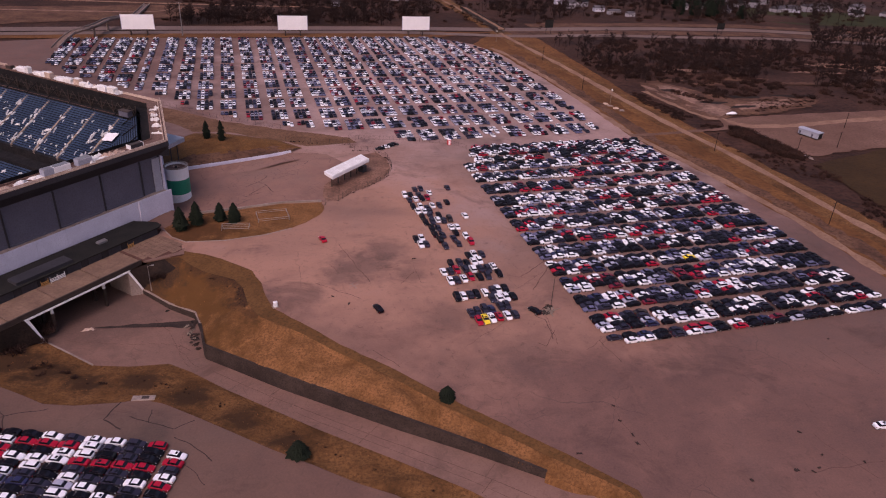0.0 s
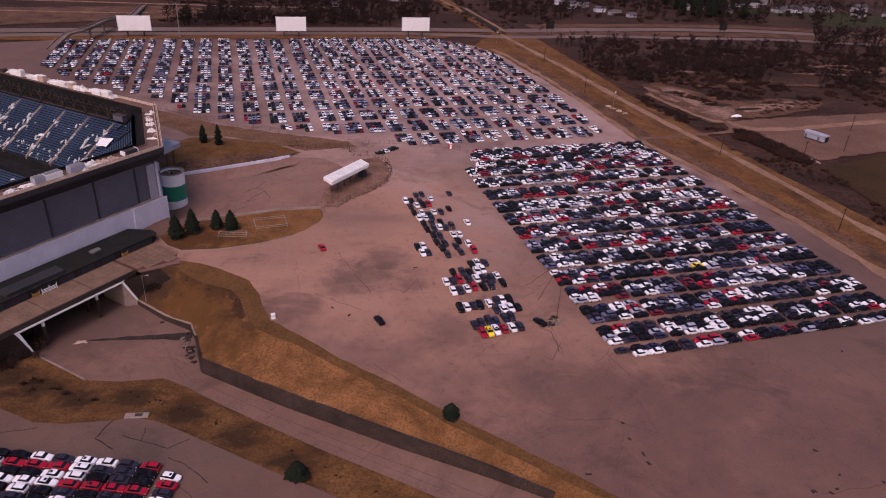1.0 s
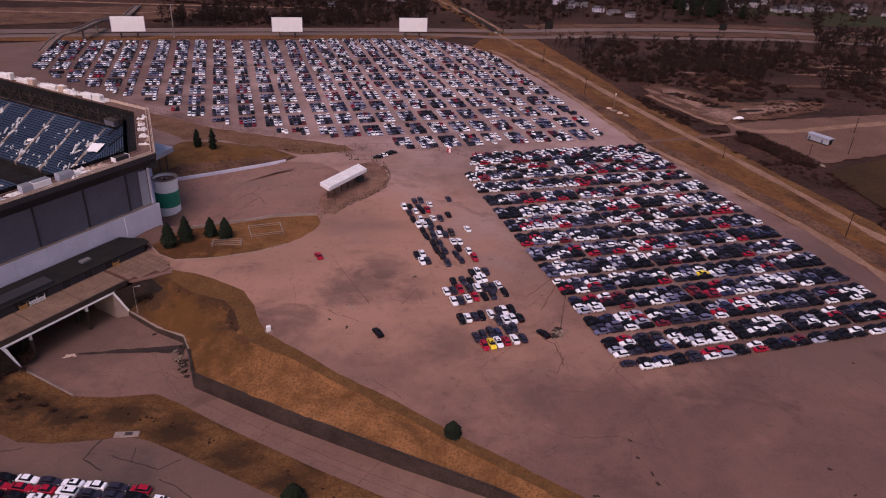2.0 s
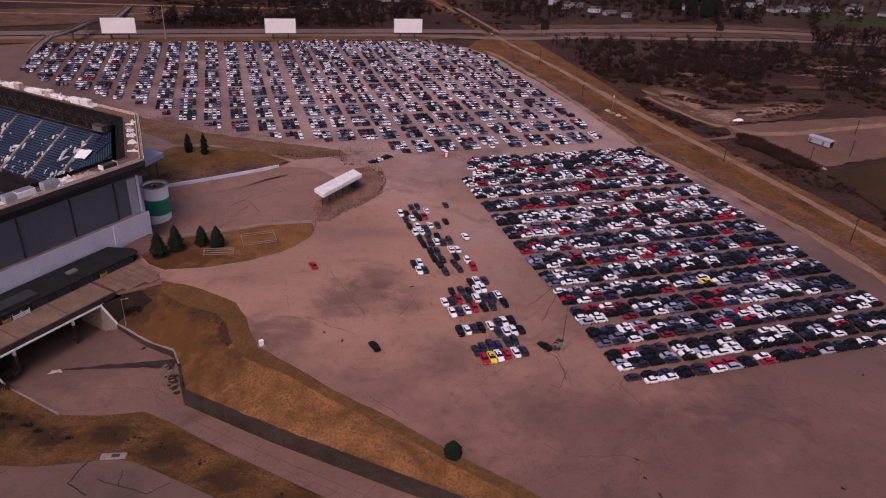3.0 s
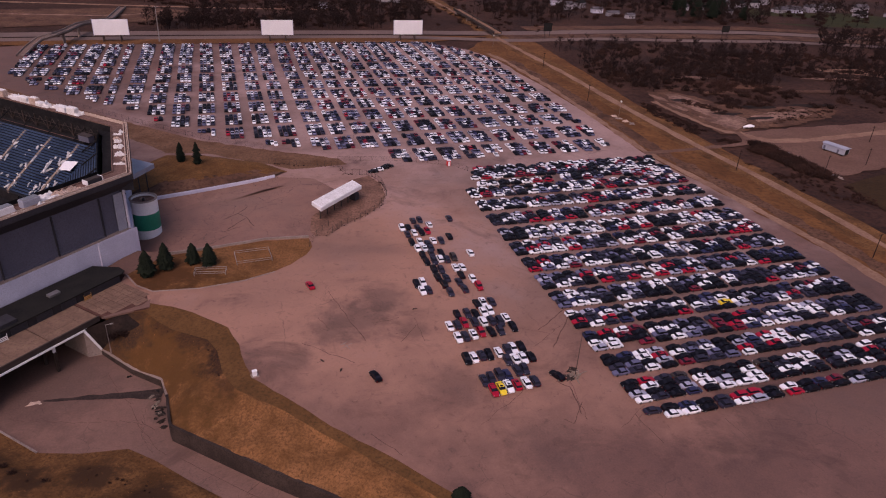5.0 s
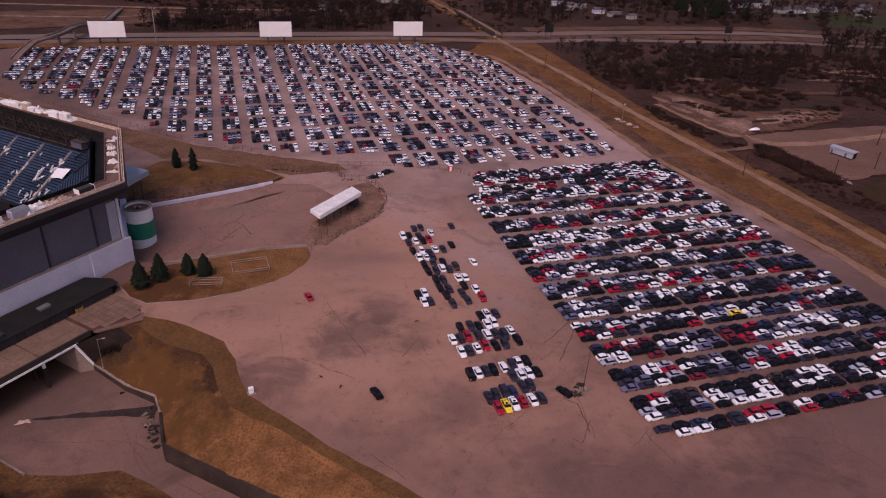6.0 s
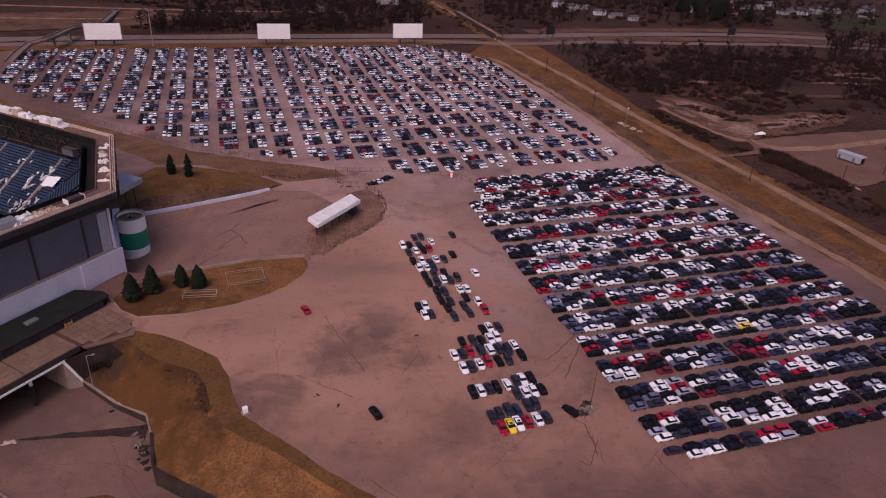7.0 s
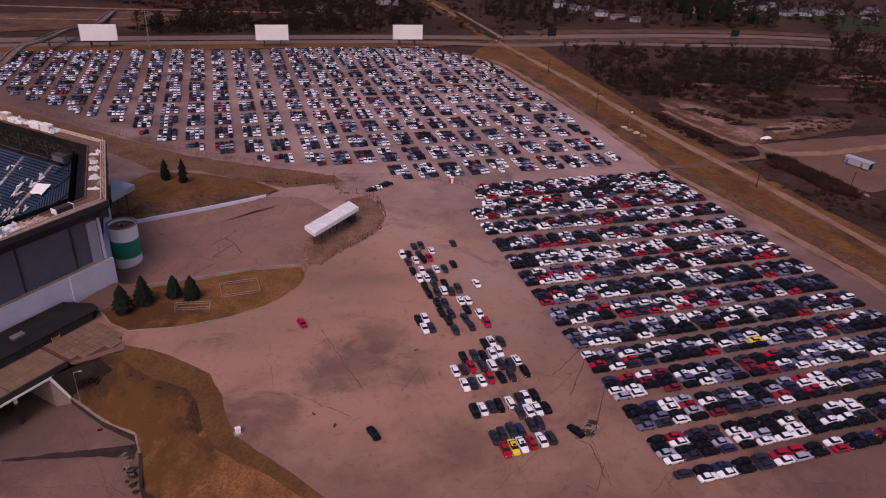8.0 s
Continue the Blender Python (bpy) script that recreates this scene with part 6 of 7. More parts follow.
DARK_SCRUB = [(128, 400), (136, 396), (146, 380), (152, 376), (150, 386), (140, 404), (130, 410)]
TRAIL_SCRUB = [(126, 318), (135, 300), (158, 300), (165, 285), (175, 240), (200, 190), (180, 185), (160, 225), (145, 270)]
NORTH_SCRUB = [(-60, 770), (-10, 600), (60, 575), (90, 610), (40, 760)]
HEDGE = [(142.8, 341), (149.5, 337), (157.3, 317), (163.5, 300), (158.7, 294.4), (150.1, 302.1), (145.0, 317.7), (138.0, 327.0)]
spots = fill(EAST_SCRUB, 1400, 5, 0.6, 1.8) + fill(BANK_SCRUB, 150, 5, 0.4, 0.9) + fill(BERM_SCRUB, 90, 5, 0.15, 0.45) + fill(HEATH_SCRUB, 90, 5, 0.3, 0.8) + fill(DARK_SCRUB, 60, 5, 0.5, 1.0) + fill(TRAIL_SCRUB, 220, 5, 0.3, 0.9) + fill(NORTH_SCRUB, 120, 5, 0.7, 1.6) + fill(HEDGE, 260, 5, 0.7, 1.4) + fill(NORTH_WOOD, 600, 5, 0.8, 1.8) + fill(NORTH_EAST, 260, 5, 1.0, 2.4) + fill(HOUSE_WOOD, 120, 5, 1.0, 2.4)
scatter("bare_scrub", SHRUBS, spots, M["shrub"], "russet leafless scrub and brush", "bushes")


def spruce(x, y, z, height, width, seed, label):
    """A conifer: trunk and a crown of many drooping needle sprays."""
    rnd = random.Random(seed)
    root = thing("conifer", label, "conifer", at=(x, y, z))
    rod_part("trunk", (0, 0, -0.3), (0, 0, height * 0.92), 0.035 * height, 0.02, M["bark"], root, 7)
    V, F = [], []
    for _ in range(int(520 + 46 * height)):
        f = rnd.random()
        h = height * (0.06 + 0.94 * f)
        rr = width * 0.5 * (1 - f ** 2.4) ** 0.8 * (0.72 + 0.28 * min(1, f * 5)) * rnd.uniform(0.35, 1.2) * (1 + 0.5 * noise.noise(Vector((h * 0.9, seed, 0))))
        an = rnd.uniform(0, 2 * math.pi)
        c = Vector((math.cos(an), math.sin(an), 0))
        tip = c * (rr + 0.15) + Vector((0, 0, h - 0.25 * rr))
        base = c * rr * 0.25 + Vector((0, 0, h + 0.10 * rr))
        side = Vector((-c.y, c.x, 0)) * (0.16 + 0.24 * rr) * rnd.uniform(0.6, 1.2)
        k = len(V)
        V += [base, base.lerp(tip, 0.55) + side, tip, base.lerp(tip, 0.55) - side, base.lerp(tip, 0.5) + Vector((0, 0, 0.22))]
        F += [(k, k + 1, k + 4), (k + 1, k + 2, k + 4), (k + 2, k + 3, k + 4), (k + 3, k, k + 4)]
    mesh_object("crown", V, F, M["needle"], root)
    return root


for k, (x, y, z, h, w, lab) in enumerate((
        (-83.0, 192.5, 0.0, 7.9, 4.6, "dark spruce tree on the grass island"), (-79.3, 196.6, 0.0, 8.3, 4.3, "dark spruce tree on the grass island"),
        (-73.0, 200.6, 0.0, 6.5, 3.8, "dark spruce tree on the grass island"), (-68.2, 200.2, 0.0, 7.0, 4.2, "dark spruce tree beside a low fence"),
        (-101.2, 273.0, 1.6, 8.0, 3.3, "slim dark spruce on the grass mound"), (-94.6, 271.8, 1.6, 9.0, 3.0, "slim dark spruce on the grass mound"),
        (3.4, 118.6, -0.5, 4.0, 3.6, "round dark juniper at the edge of the grass bank"), (-27.0, 104.2, -5.8, 4.6, 4.4, "broad dark juniper on the rough grass strip"))):
    spruce(x, y, z, h, w, 500 + k, lab)

far_rnd2 = random.Random(44)
for k in range(14):
    spruce(far_rnd2.uniform(215, 290), far_rnd2.uniform(705, 790), -0.3, far_rnd2.uniform(12, 19), far_rnd2.uniform(9, 13), 560 + k, "dark evergreen tree among the far houses")

# ---- mound, grass island and the plaza's furniture ----
MOUND = [(-110, 246), (-104.5, 241.6), (-98.5, 245.2), (-81.1, 256.2), (-64.7, 268.2), (-60.5, 274), (-71.3, 281), (-97, 286), (-112, 284), (-118, 268)]


def wall_top(x):
    return 0.5 + 0.3 * min(1.0, max(0.0, (x + 98) / 33))


def build_mound():
    """A grassy hump held by the plaza's white wall."""
    c = Vector((-92, 267, 0))
    rings = 9
    out = [Vector((p.x, p.y, 0)) for p in ragged(MOUND, 2.5, 0.3, 5)]
    n = len(out)
    verts, faces = [], []
    for r in range(rings):
        f = r / (rings - 1)
        for p in out:
            q = p.lerp(c, f * 0.92)
            h = 0.15 + 2.0 * math.sin(min(1, f * 1.6) * math.pi / 2)
            h += 0.3 * noise.noise(Vector((q.x * 0.2, q.y * 0.2, 1))) * f
            verts.append((q.x, q.y, h if r else (wall_top(q.x) - 0.15 if q.y < 246 + (q.x + 98.5) * 0.68 + 1.5 else -0.3)))
    for r in range(rings - 1):
        for i in range(n):
            faces.append((r * n + i, r * n + (i + 1) % n, (r + 1) * n + (i + 1) % n, (r + 1) * n + i))
    faces.append(tuple((rings - 1) * n + i for i in range(n)))
    ob = mesh_object("grass_mound", verts, faces, [M["straw"], M["heath"]])
    for p in ob.data.polygons:
        off = p.center.y - (246.5 + (p.center.x + 98.5) * 0.68)
        p.material_index = 1 if off < 6.5 - 0.12 * (p.center.x + 98) + 2.5 * noise.noise(p.center * 0.5) else 0
        p.use_smooth = True
    tagged(ob, "rounded mound of dark ochre grass above a white wall", "mound", kind="structure")


build_mound()
ISLAND = [(-88.6, 192.7), (-84, 187.5), (-78.6, 184.9), (-67.2, 187.5), (-56.2, 192.8), (-49, 198.5), (-45.5, 202.6), (-42, 209), (-41.1, 214.4), (-43.2, 219.6), (-56.4, 216.6), (-68.5, 210.2), (-82.6, 203.6)]
sheet("grass_island", ISLAND, 0.06, M["grass"], "ochre grass island with conifers and a kerb", 2.5, 0.3, 8)
sheet("north_verge", [(-60, 276), (-40, 284), (-44, 290), (-76, 296), (-105, 303), (-140, 320), (-190, 345), (-235, 372), (-240, 360), (-180, 325), (-125, 296), (-112, 286), (-96, 288)], 0.03, M["verge"],
      "thin brown verge between plaza and far car park", 3, 1.2, 19)


def low_wall(name, pts, h, t, material, label, z=None):
    """A thin wall along a line; z gives the foot's height."""
    root = thing(name, label, "wall")
    for (x0, y0), (x1, y1) in zip(pts, pts[1:]):
        a, b = Vector((x0, y0, 0)), Vector((x1, y1, 0))
        d = b - a
        za, zb = (z(x0, y0), z(x1, y1)) if z else (0, 0)
        s = Vector((-d.y, d.x, 0)).normalized() * t / 2
        quad = [a - s, b - s, b + s, a + s]
        zz = [za, zb, zb, za]
        verts = [(p.x, p.y, q - 0.3) for p, q in zip(quad, zz)] + [(p.x, p.y, h(p.x, p.y) if callable(h) else q + h) for p, q in zip(quad, zz)]
        mesh_object("wall_panel", verts, [(0, 3, 2, 1), (4, 5, 6, 7), (0, 1, 5, 4), (1, 2, 6, 5), (2, 3, 7, 6), (3, 0, 4, 7)], material, root)
    return tagged(root, kind="structure")


low_wall("plaza_wall", [(-104, 241), (-97.8, 245.0), (-89, 250.5), (-81.1, 255.8), (-72, 262), (-64.7, 267.6)], lambda x, y: wall_top(x), 0.6, M["white_panel"], "long pale wall holding the grass mound", lambda x, y: plaza_height(x, y))


def wall_apron():
    """The asphalt that rises to the foot of the plaza wall."""
    line = resample([(x, y, 0) for x, y in ((-104, 241), (-97.8, 245.0), (-89, 250.5), (-81.1, 255.8), (-72, 262), (-64.7, 267.6))], 24)
    verts, faces = [], []
    for k, p in enumerate(line):
        for f in range(5):
            x, y = p.x + 0.56 * (0.2 + 2.2 * f), p.y - 0.83 * (0.2 + 2.2 * f)
            z0 = plaza_height(x, y) - 0.05
            top = max(wall_top(p.x) - 1.1, z0)
            verts.append((x, y, z0 + (top - z0) * (1 - f / 4) ** 1.4))
    faces = [(5 * k + f, 5 * k + f + 1, 5 * k + f + 6, 5 * k + f + 5) for k in range(len(line) - 1) for f in range(4)]
    ob = mesh_object("wall_apron", verts, faces, M["plaza"])
    if ob.data.polygons[0].normal.z < 0:
        ob.data.flip_normals()
    tagged(ob, "sloping cracked asphalt at the foot of the wall", "pavement", kind="structure")


wall_apron()
low_wall("island_kerb", [(-84.0, 204.0), (-68.5, 210.9), (-56.4, 217.2), (-43.4, 220.3)], 0.7, 0.5, M["concrete"], "pale concrete kerb wall along the plaza")
low_wall("side_kerb", [(-88.8, 192.3), (-84, 187.1), (-78.6, 184.5), (-67.2, 187.1), (-56.2, 192.4), (-49, 198.1)], 0.18, 0.3, M["concrete"], "thin concrete kerb round the grass island")
low_wall("road_kerb", [(x, y) for x, y, z in KERB_LINE[:2]], 0.5, 0.35, M["concrete"], "pale kerb wall of the service road", lambda x, y: -9.5)


sheet("gate_yard", [(-41.5, 221.5), (-37.5, 222.2), (-33.8, 230.6), (-29.4, 235.2), (-23.6, 245.4), (-22.1, 256), (-25.2, 266.6), (-30, 273.4), (-37, 268), (-35, 257), (-45, 236), (-43.5, 224)], 0.03, M["gate_soil"], "trodden brown soil inside the gate fence", 2, 0.6, 61)

corner_slab = slab_mesh("corner_paving", [(-97, 192.6), (-88.4, 192.6), (-82.9, 203.4), (-84.6, 205.6), (-92, 206.4)], -0.5, 0.02, M["lowlot"], None)
tagged(corner_slab, "worn dark paving at the stadium's corner", "pavement", kind="structure")


def build_canopy():
    root = thing("gate_canopy", "long flat white canopy roof over ticket gates", "canopy")
    pts = [(-44.9, 235.0), (-41.0, 230.4), (-30.2, 250.6), (-34.0, 255.2)]
    c = Vector((sum(p[0] for p in pts) / 4, sum(p[1] for p in pts) / 4))
    slab_mesh("roof", pts, 4.4, 5.6, M["white"], root)
    inner = [tuple(c + (Vector(p) - c) * 0.93) for p in pts]
    slab_mesh("roof_top", inner, 5.6, 5.75, M["fabric"], root)
    a, b = Vector(((pts[0][0] + pts[1][0]) / 2, (pts[0][1] + pts[1][1]) / 2)), Vector(((pts[2][0] + pts[3][0]) / 2, (pts[2][1] + pts[3][1]) / 2))
    for f in (0.08, 0.25, 0.42, 0.59, 0.76, 0.93):
        p = a.lerp(b, f)
        rod_part("post", (p.x, p.y, -0.2), (p.x, p.y, 4.5), 0.2, 0.2, M["rust"], root)
    p = a.lerp(b, 0.92)
    box_part("booth", (p.x, p.y, 1.2), (2.2, 2.6, 2.6), M["charcoal"], root, 62, 0.05)


build_canopy()


def fence(name, pts, h, label, step=2.6, mat_key="rust", z=None):
    """Posts, two rails and a lattice of thin wires."""
    root = thing(name, label, "fence")
    line = resample([(x, y, z(x, y) if z else 0) for x, y in pts], max(2, int(sum((Vector(a) - Vector(b)).length for a, b in zip(pts, pts[1:])) / step)))
    for p in line:
        rod_part("post", p, p + Vector((0, 0, h)), 0.06, 0.06, M[mat_key], root, 5)
    wires = bmesh.new()
    for a, b in zip(line, line[1:]):
        for f in (0.12, 0.98):
            rod_part("rail", a + Vector((0, 0, h * f)), b + Vector((0, 0, h * f)), 0.022, 0.022, M[mat_key], root, 4)
        for k in range(1, 7):
            q = a.lerp(b, k / 7)
            add_rod(wires, q, q + Vector((0, 0, h)), 0.010, 0.010, 3)
    part("wire_mesh", wires, M[mat_key], root)["kind"] = "stuff"
    return root


fence("ring_fence", [(-70, 281), (-55, 280), (-43.3, 281.5), (-39.5, 274), (-29.8, 274), (-24.8, 267), (-21.7, 256), (-23.2, 245), (-29.2, 234.5), (-33.8, 230), (-37.5, 221.5)], 2.2, "rusty mesh fence curving round the ticket gates")
fence("gate_fence", [(-38.5, 229), (-41, 222), (-42, 214)], 2.2, "leaning mesh fence beside the canopy")
fence("north_fence", [(-76, 297), (-105, 305), (-140, 322), (-190, 348)], 2.0, "thin mesh fence along the far car park", 4.0)
fence("lot_fence", [(-44, 288), (-20, 291), (2, 289), (8, 284)], 1.8, "low mesh fence at the end of the far car park", 4.0)


def frame_fence(at, turn, w, d, label):
    root = thing("pipe_frame", label, "railing", at=at, turn=turn)
    for x, y in ((-w / 2, -d / 2), (w / 2, -d / 2), (w / 2, d / 2), (-w / 2, d / 2)):
        rod_part("post", (x, y, -0.1), (x, y, 1.2), 0.07, 0.07, M["steel"], root)
    for z in (0.6, 1.2):
        for a, b in (((-w / 2, -d / 2), (w / 2, -d / 2)), ((w / 2, -d / 2), (w / 2, d / 2)), ((w / 2, d / 2), (-w / 2, d / 2)), ((-w / 2, d / 2), (-w / 2, -d / 2))):
            rod_part("rail", (*a, z), (*b, z), 0.05, 0.05, M["steel"], root)


frame_fence((-66.5, 195.6, 0.06), 10, 8.5, 2.6, "pale pipe railing frame on the grass")
frame_fence((-57.0, 205.5, 0.06), 22, 10.0, 6.5, "large pale pipe railing frame on the grass")

# ---- screens, poles and signs ----


def screen(x0, y0, x1, y1):
    a, b = Vector((x0, y0, 0)), Vector((x1, y1, 0))
    c, d = (a + b) / 2, b - a
    ang = math.degrees(math.atan2(d.y, d.x))
    root = thing("film_screen", "large blank white outdoor film screen on dark steel legs", "screen", "film screens", (c.x, c.y, 0), ang)
    w = 20.5
    box_part("panel", (0, 0, 9.0), (w, 0.5, 9.6), M["white"], root, 0, 0.04)
    for x in (-w / 2, w / 2):
        box_part("edge_frame", (x, 0.05, 9.0), (0.3, 0.8, 9.9), M["white_panel"], root)
    for x in (-5.2, 5.2):
        rod_part("leg", (x, 0.5, -0.2), (x, 0.5, 13.0), 0.45, 0.4, M["rust"], root)
        rod_part("back_stay", (x, 6.0, -0.2), (x, 0.6, 9.0), 0.22, 0.2, M["rust"], root)


screen(-219.0, 472.4, -208.8, 475.6)
screen(-120.3, 501.0, -110.7, 503.8)
screen(-34.5, 527.0, -24.3, 530.0)


def light_pole(x, y, h, label, arms=4, z=0.0, r=0.3, key="steel"):
    root = thing("light_pole", label, "light pole", "light poles", (x, y, z))
    rod_part("shaft", (0, 0, -0.2), (0, 0, h), r, r * 0.5, M[key], root)
    rod_part("base", (0, 0, -0.2), (0, 0, 0.7), r * 1.9, r * 1.8, M["concrete"], root)
    for k in range(arms):
        an = 2 * math.pi * k / max(arms, 1) + 0.4
        e = (1.4 * math.cos(an), 1.4 * math.sin(an), h - 0.1)
        rod_part("arm", (0, 0, h - 0.25), e, 0.06, 0.05, M[key], root, 5)
        box_part("lamp_head", (e[0], e[1], h - 0.12), (0.7, 0.45, 0.22), M["steel"], root, math.degrees(an), 0.03)


light_pole(-187.5, 482.5, 21.5, "tall galvanised light mast behind the far cars", 4, r=0.4)
light_pole(30.6, 156.8, 13.0, "slim steel light mast on a broken base", 0, r=0.10, key="rust")
light_pole(-82.6, 165.8, 8.2, "slim lamp post on the bank beside the bridge", 1, -6.2, 0.1)
light_pole(-108.8, 146.5, 7.6, "slim lamp post below the bridge", 1, -9.5, 0.1)
for x, y, h in ((75.5, 396.0, 9), (121.5, 300.5, 9), (139.0, 226.0, 9), (158.5, 300, 9), (60.0, 470, 9), (185, 316, 8), (205, 350, 8)):
    root = thing("utility_pole", "dark weathered timber utility pole in dry grass", "utility pole", "utility poles", (x, y, 0))
    rod_part("shaft", (0, 0, -0.3), (0, 0, h), 0.17, 0.11, M["bark"], root)
    box_part("crossarm", (0, 0, h - 0.6), (1.8, 0.12, 0.14), M["bark"], root, 20)


def pylon(x, y, h):
    root = thing("lattice_pylon", "tall dark lattice power pylon among bare trees", "pylon", "pylons", (x, y, -0.3))
    w = h * 0.1
    for sx in (-1, 1):
        for sy in (-1, 1):
            rod_part("leg", (sx * w, sy * w, 0), (sx * 0.4, sy * 0.4, h), 0.09, 0.06, M["bark"], root, 4)
    bm = bmesh.new()
    n = 9
    for k in range(n):
        z0, z1 = h * k / n, h * (k + 1) / n
        w0, w1 = w + (0.4 - w) * k / n, w + (0.4 - w) * (k + 1) / n
        for (ax, ay), (bx, by) in (((-1, -1), (1, -1)), ((1, -1), (1, 1)), ((1, 1), (-1, 1)), ((-1, 1), (-1, -1))):
            add_rod(bm, (ax * w0, ay * w0, z0), (bx * w1, by * w1, z1), 0.03, 0.03, 3)
            add_rod(bm, (bx * w0, by * w0, z0), (ax * w1, ay * w1, z1), 0.03, 0.03, 3)
    part("lattice", bm, M["bark"], root)
    for z, l in ((0.72, 6.0), (0.84, 5.0), (0.96, 4.0)):
        box_part("crossarm", (0, 0, h * z), (2 * l, 0.18, 0.18), M["bark"], root, 20)


pylon(96, 452, 26)
pylon(41, 640, 28)
pylon(20, 600, 26)


def road_sign(x, y, w, h, turn, label):
    root = thing("highway_sign", label, "road sign", "highway signs", (x, y, 0), turn)
    for sx in (-w * 0.3, w * 0.3):
        rod_part("post", (sx, 0, -0.2), (sx, 0, 9.0), 0.18, 0.16, M["rust"], root)
    box_part("board", (0, -0.25, 8.0), (w, 0.2, h), M["roofing"], root, 0, 0.03)


road_sign(74, 566, 7, 6, 20, "dark back of a highway sign on posts")
road_sign(222, 602, 7, 5, 15, "dark back of a highway sign on posts")

# ---- flyover, trail bridge and far buildings ----


def build_flyover():
    """The curved ramp that climbs over the highway at the west."""
    line = [(-245, 424, 0.2), (-246, 437, 3.0), (-244, 446, 6.0), (-239, 452, 7.2), (-238, 463, 7.2), (-240, 486, 7.2), (-239, 506, 6.0), (-240, 530, 3.0), (-258, 594, 0.3)]
    pts = resample(line, 40)
    root = thing("flyover", "curved concrete road ramp over the highway", "flyover")
    L, R = [], []
    for i, p in enumerate(pts):
        d = (pts[min(i + 1, 39)] - pts[max(i - 1, 0)]).normalized()
        s = Vector((-d.y, d.x, 0)).normalized() * 2.2
        L.append(p + s)
        R.append(p - s)
    V = [v for v in L + R] + [v - Vector((0, 0, 1.0)) for v in L + R]
    F = []
    for i in range(39):
        F += [(i, i + 1, 41 + i, 40 + i), (80 + i, 120 + i, 121 + i, 81 + i), (i, 80 + i, 81 + i, i + 1), (40 + i, 41 + i, 121 + i, 120 + i)]
    mesh_object("deck", V, F, M["highway"], root)
    for side in (L, R):
        V = [v for v in side] + [v + Vector((0, 0, 0.9)) for v in side]
        V += [v + Vector((0.25, 0.1, 0)) for v in V]
        F = []
        for i in range(39):
            F += [(i, i + 1, 41 + i, 40 + i), (80 + i, 120 + i, 121 + i, 81 + i), (40 + i, 41 + i, 121 + i, 120 + i)]
        mesh_object("parapet", V, F, M["concrete"], root)
    for i in range(4, 36, 5):
        p = pts[i]
        rod_part("pier", (p.x, p.y, -0.3), (p.x, p.y, p.z - 0.9), 0.8, 0.8, M["concrete"], root)
    tagged(root, kind="structure")


build_flyover()


def build_trail_bridge():
    root = thing("trail_bridge", "narrow dark steel bridge carrying the trail over the highway", "bridge")
    a, b = Vector((36, 557, 3.2)), Vector((6, 655, 3.2))
    d = b - a
    ang = math.degrees(math.atan2(d.y, d.x))
    c = (a + b) / 2
    box_part("deck", c, (d.length, 5.5, 0.6), M["trail"], root, ang)
    n = Vector((-d.y, d.x, 0)).normalized()
    for sgn in (-1, 1):
        p = c + n * 2.9 * sgn + Vector((0, 0, 0.4))
        box_part("girder", p, (d.length, 0.3, 2.0), M["rust"], root, ang)
    for f in (0.05, 0.35, 0.65, 0.95):
        p = a.lerp(b, f)
        box_part("pier", (p.x, p.y, 1.2), (1.2, 5.0, 3.2), M["concrete"], root, ang)
    tagged(root, kind="structure")


build_trail_bridge()


def house(x, y, w, d, h, turn, wall="siding", roof="shingle", label="pale sided house with a grey shingled roof"):
    root = thing("house", label, "house", "suburban houses", (x, y, 0), turn)
    box_part("wall", (0, 0, h / 2 - 0.3), (w, d, h + 0.6), M[wall], root)
    rh = d * 0.32
    V = [(-w / 2 - 0.4, -d / 2 - 0.5, h - 0.1), (w / 2 + 0.4, -d / 2 - 0.5, h - 0.1), (w / 2 + 0.4, d / 2 + 0.5, h - 0.1), (-w / 2 - 0.4, d / 2 + 0.5, h - 0.1), (-w / 2 - 0.4, 0, h + rh), (w / 2 + 0.4, 0, h + rh)]
    mesh_object("roof", V, [(0, 1, 5, 4), (2, 3, 4, 5), (0, 4, 3), (1, 2, 5), (3, 2, 1, 0)], M[roof], root)
    for k in range(3):
        wx = -w / 2 + w * (k + 0.5) / 3
        wd = box_part("window", (wx, -d / 2 - 0.02, h * 0.55), (1.3, 0.12, 1.2), M["white"], root)
        box_part("pane", (wx, -d / 2 - 0.06, h * 0.55), (1.05, 0.1, 0.95), M["pane"], wd)
    box_part("door", (w * 0.18, -d / 2 - 0.03, 1.0), (1.0, 0.1, 2.0), M["rust"], root)
    return root


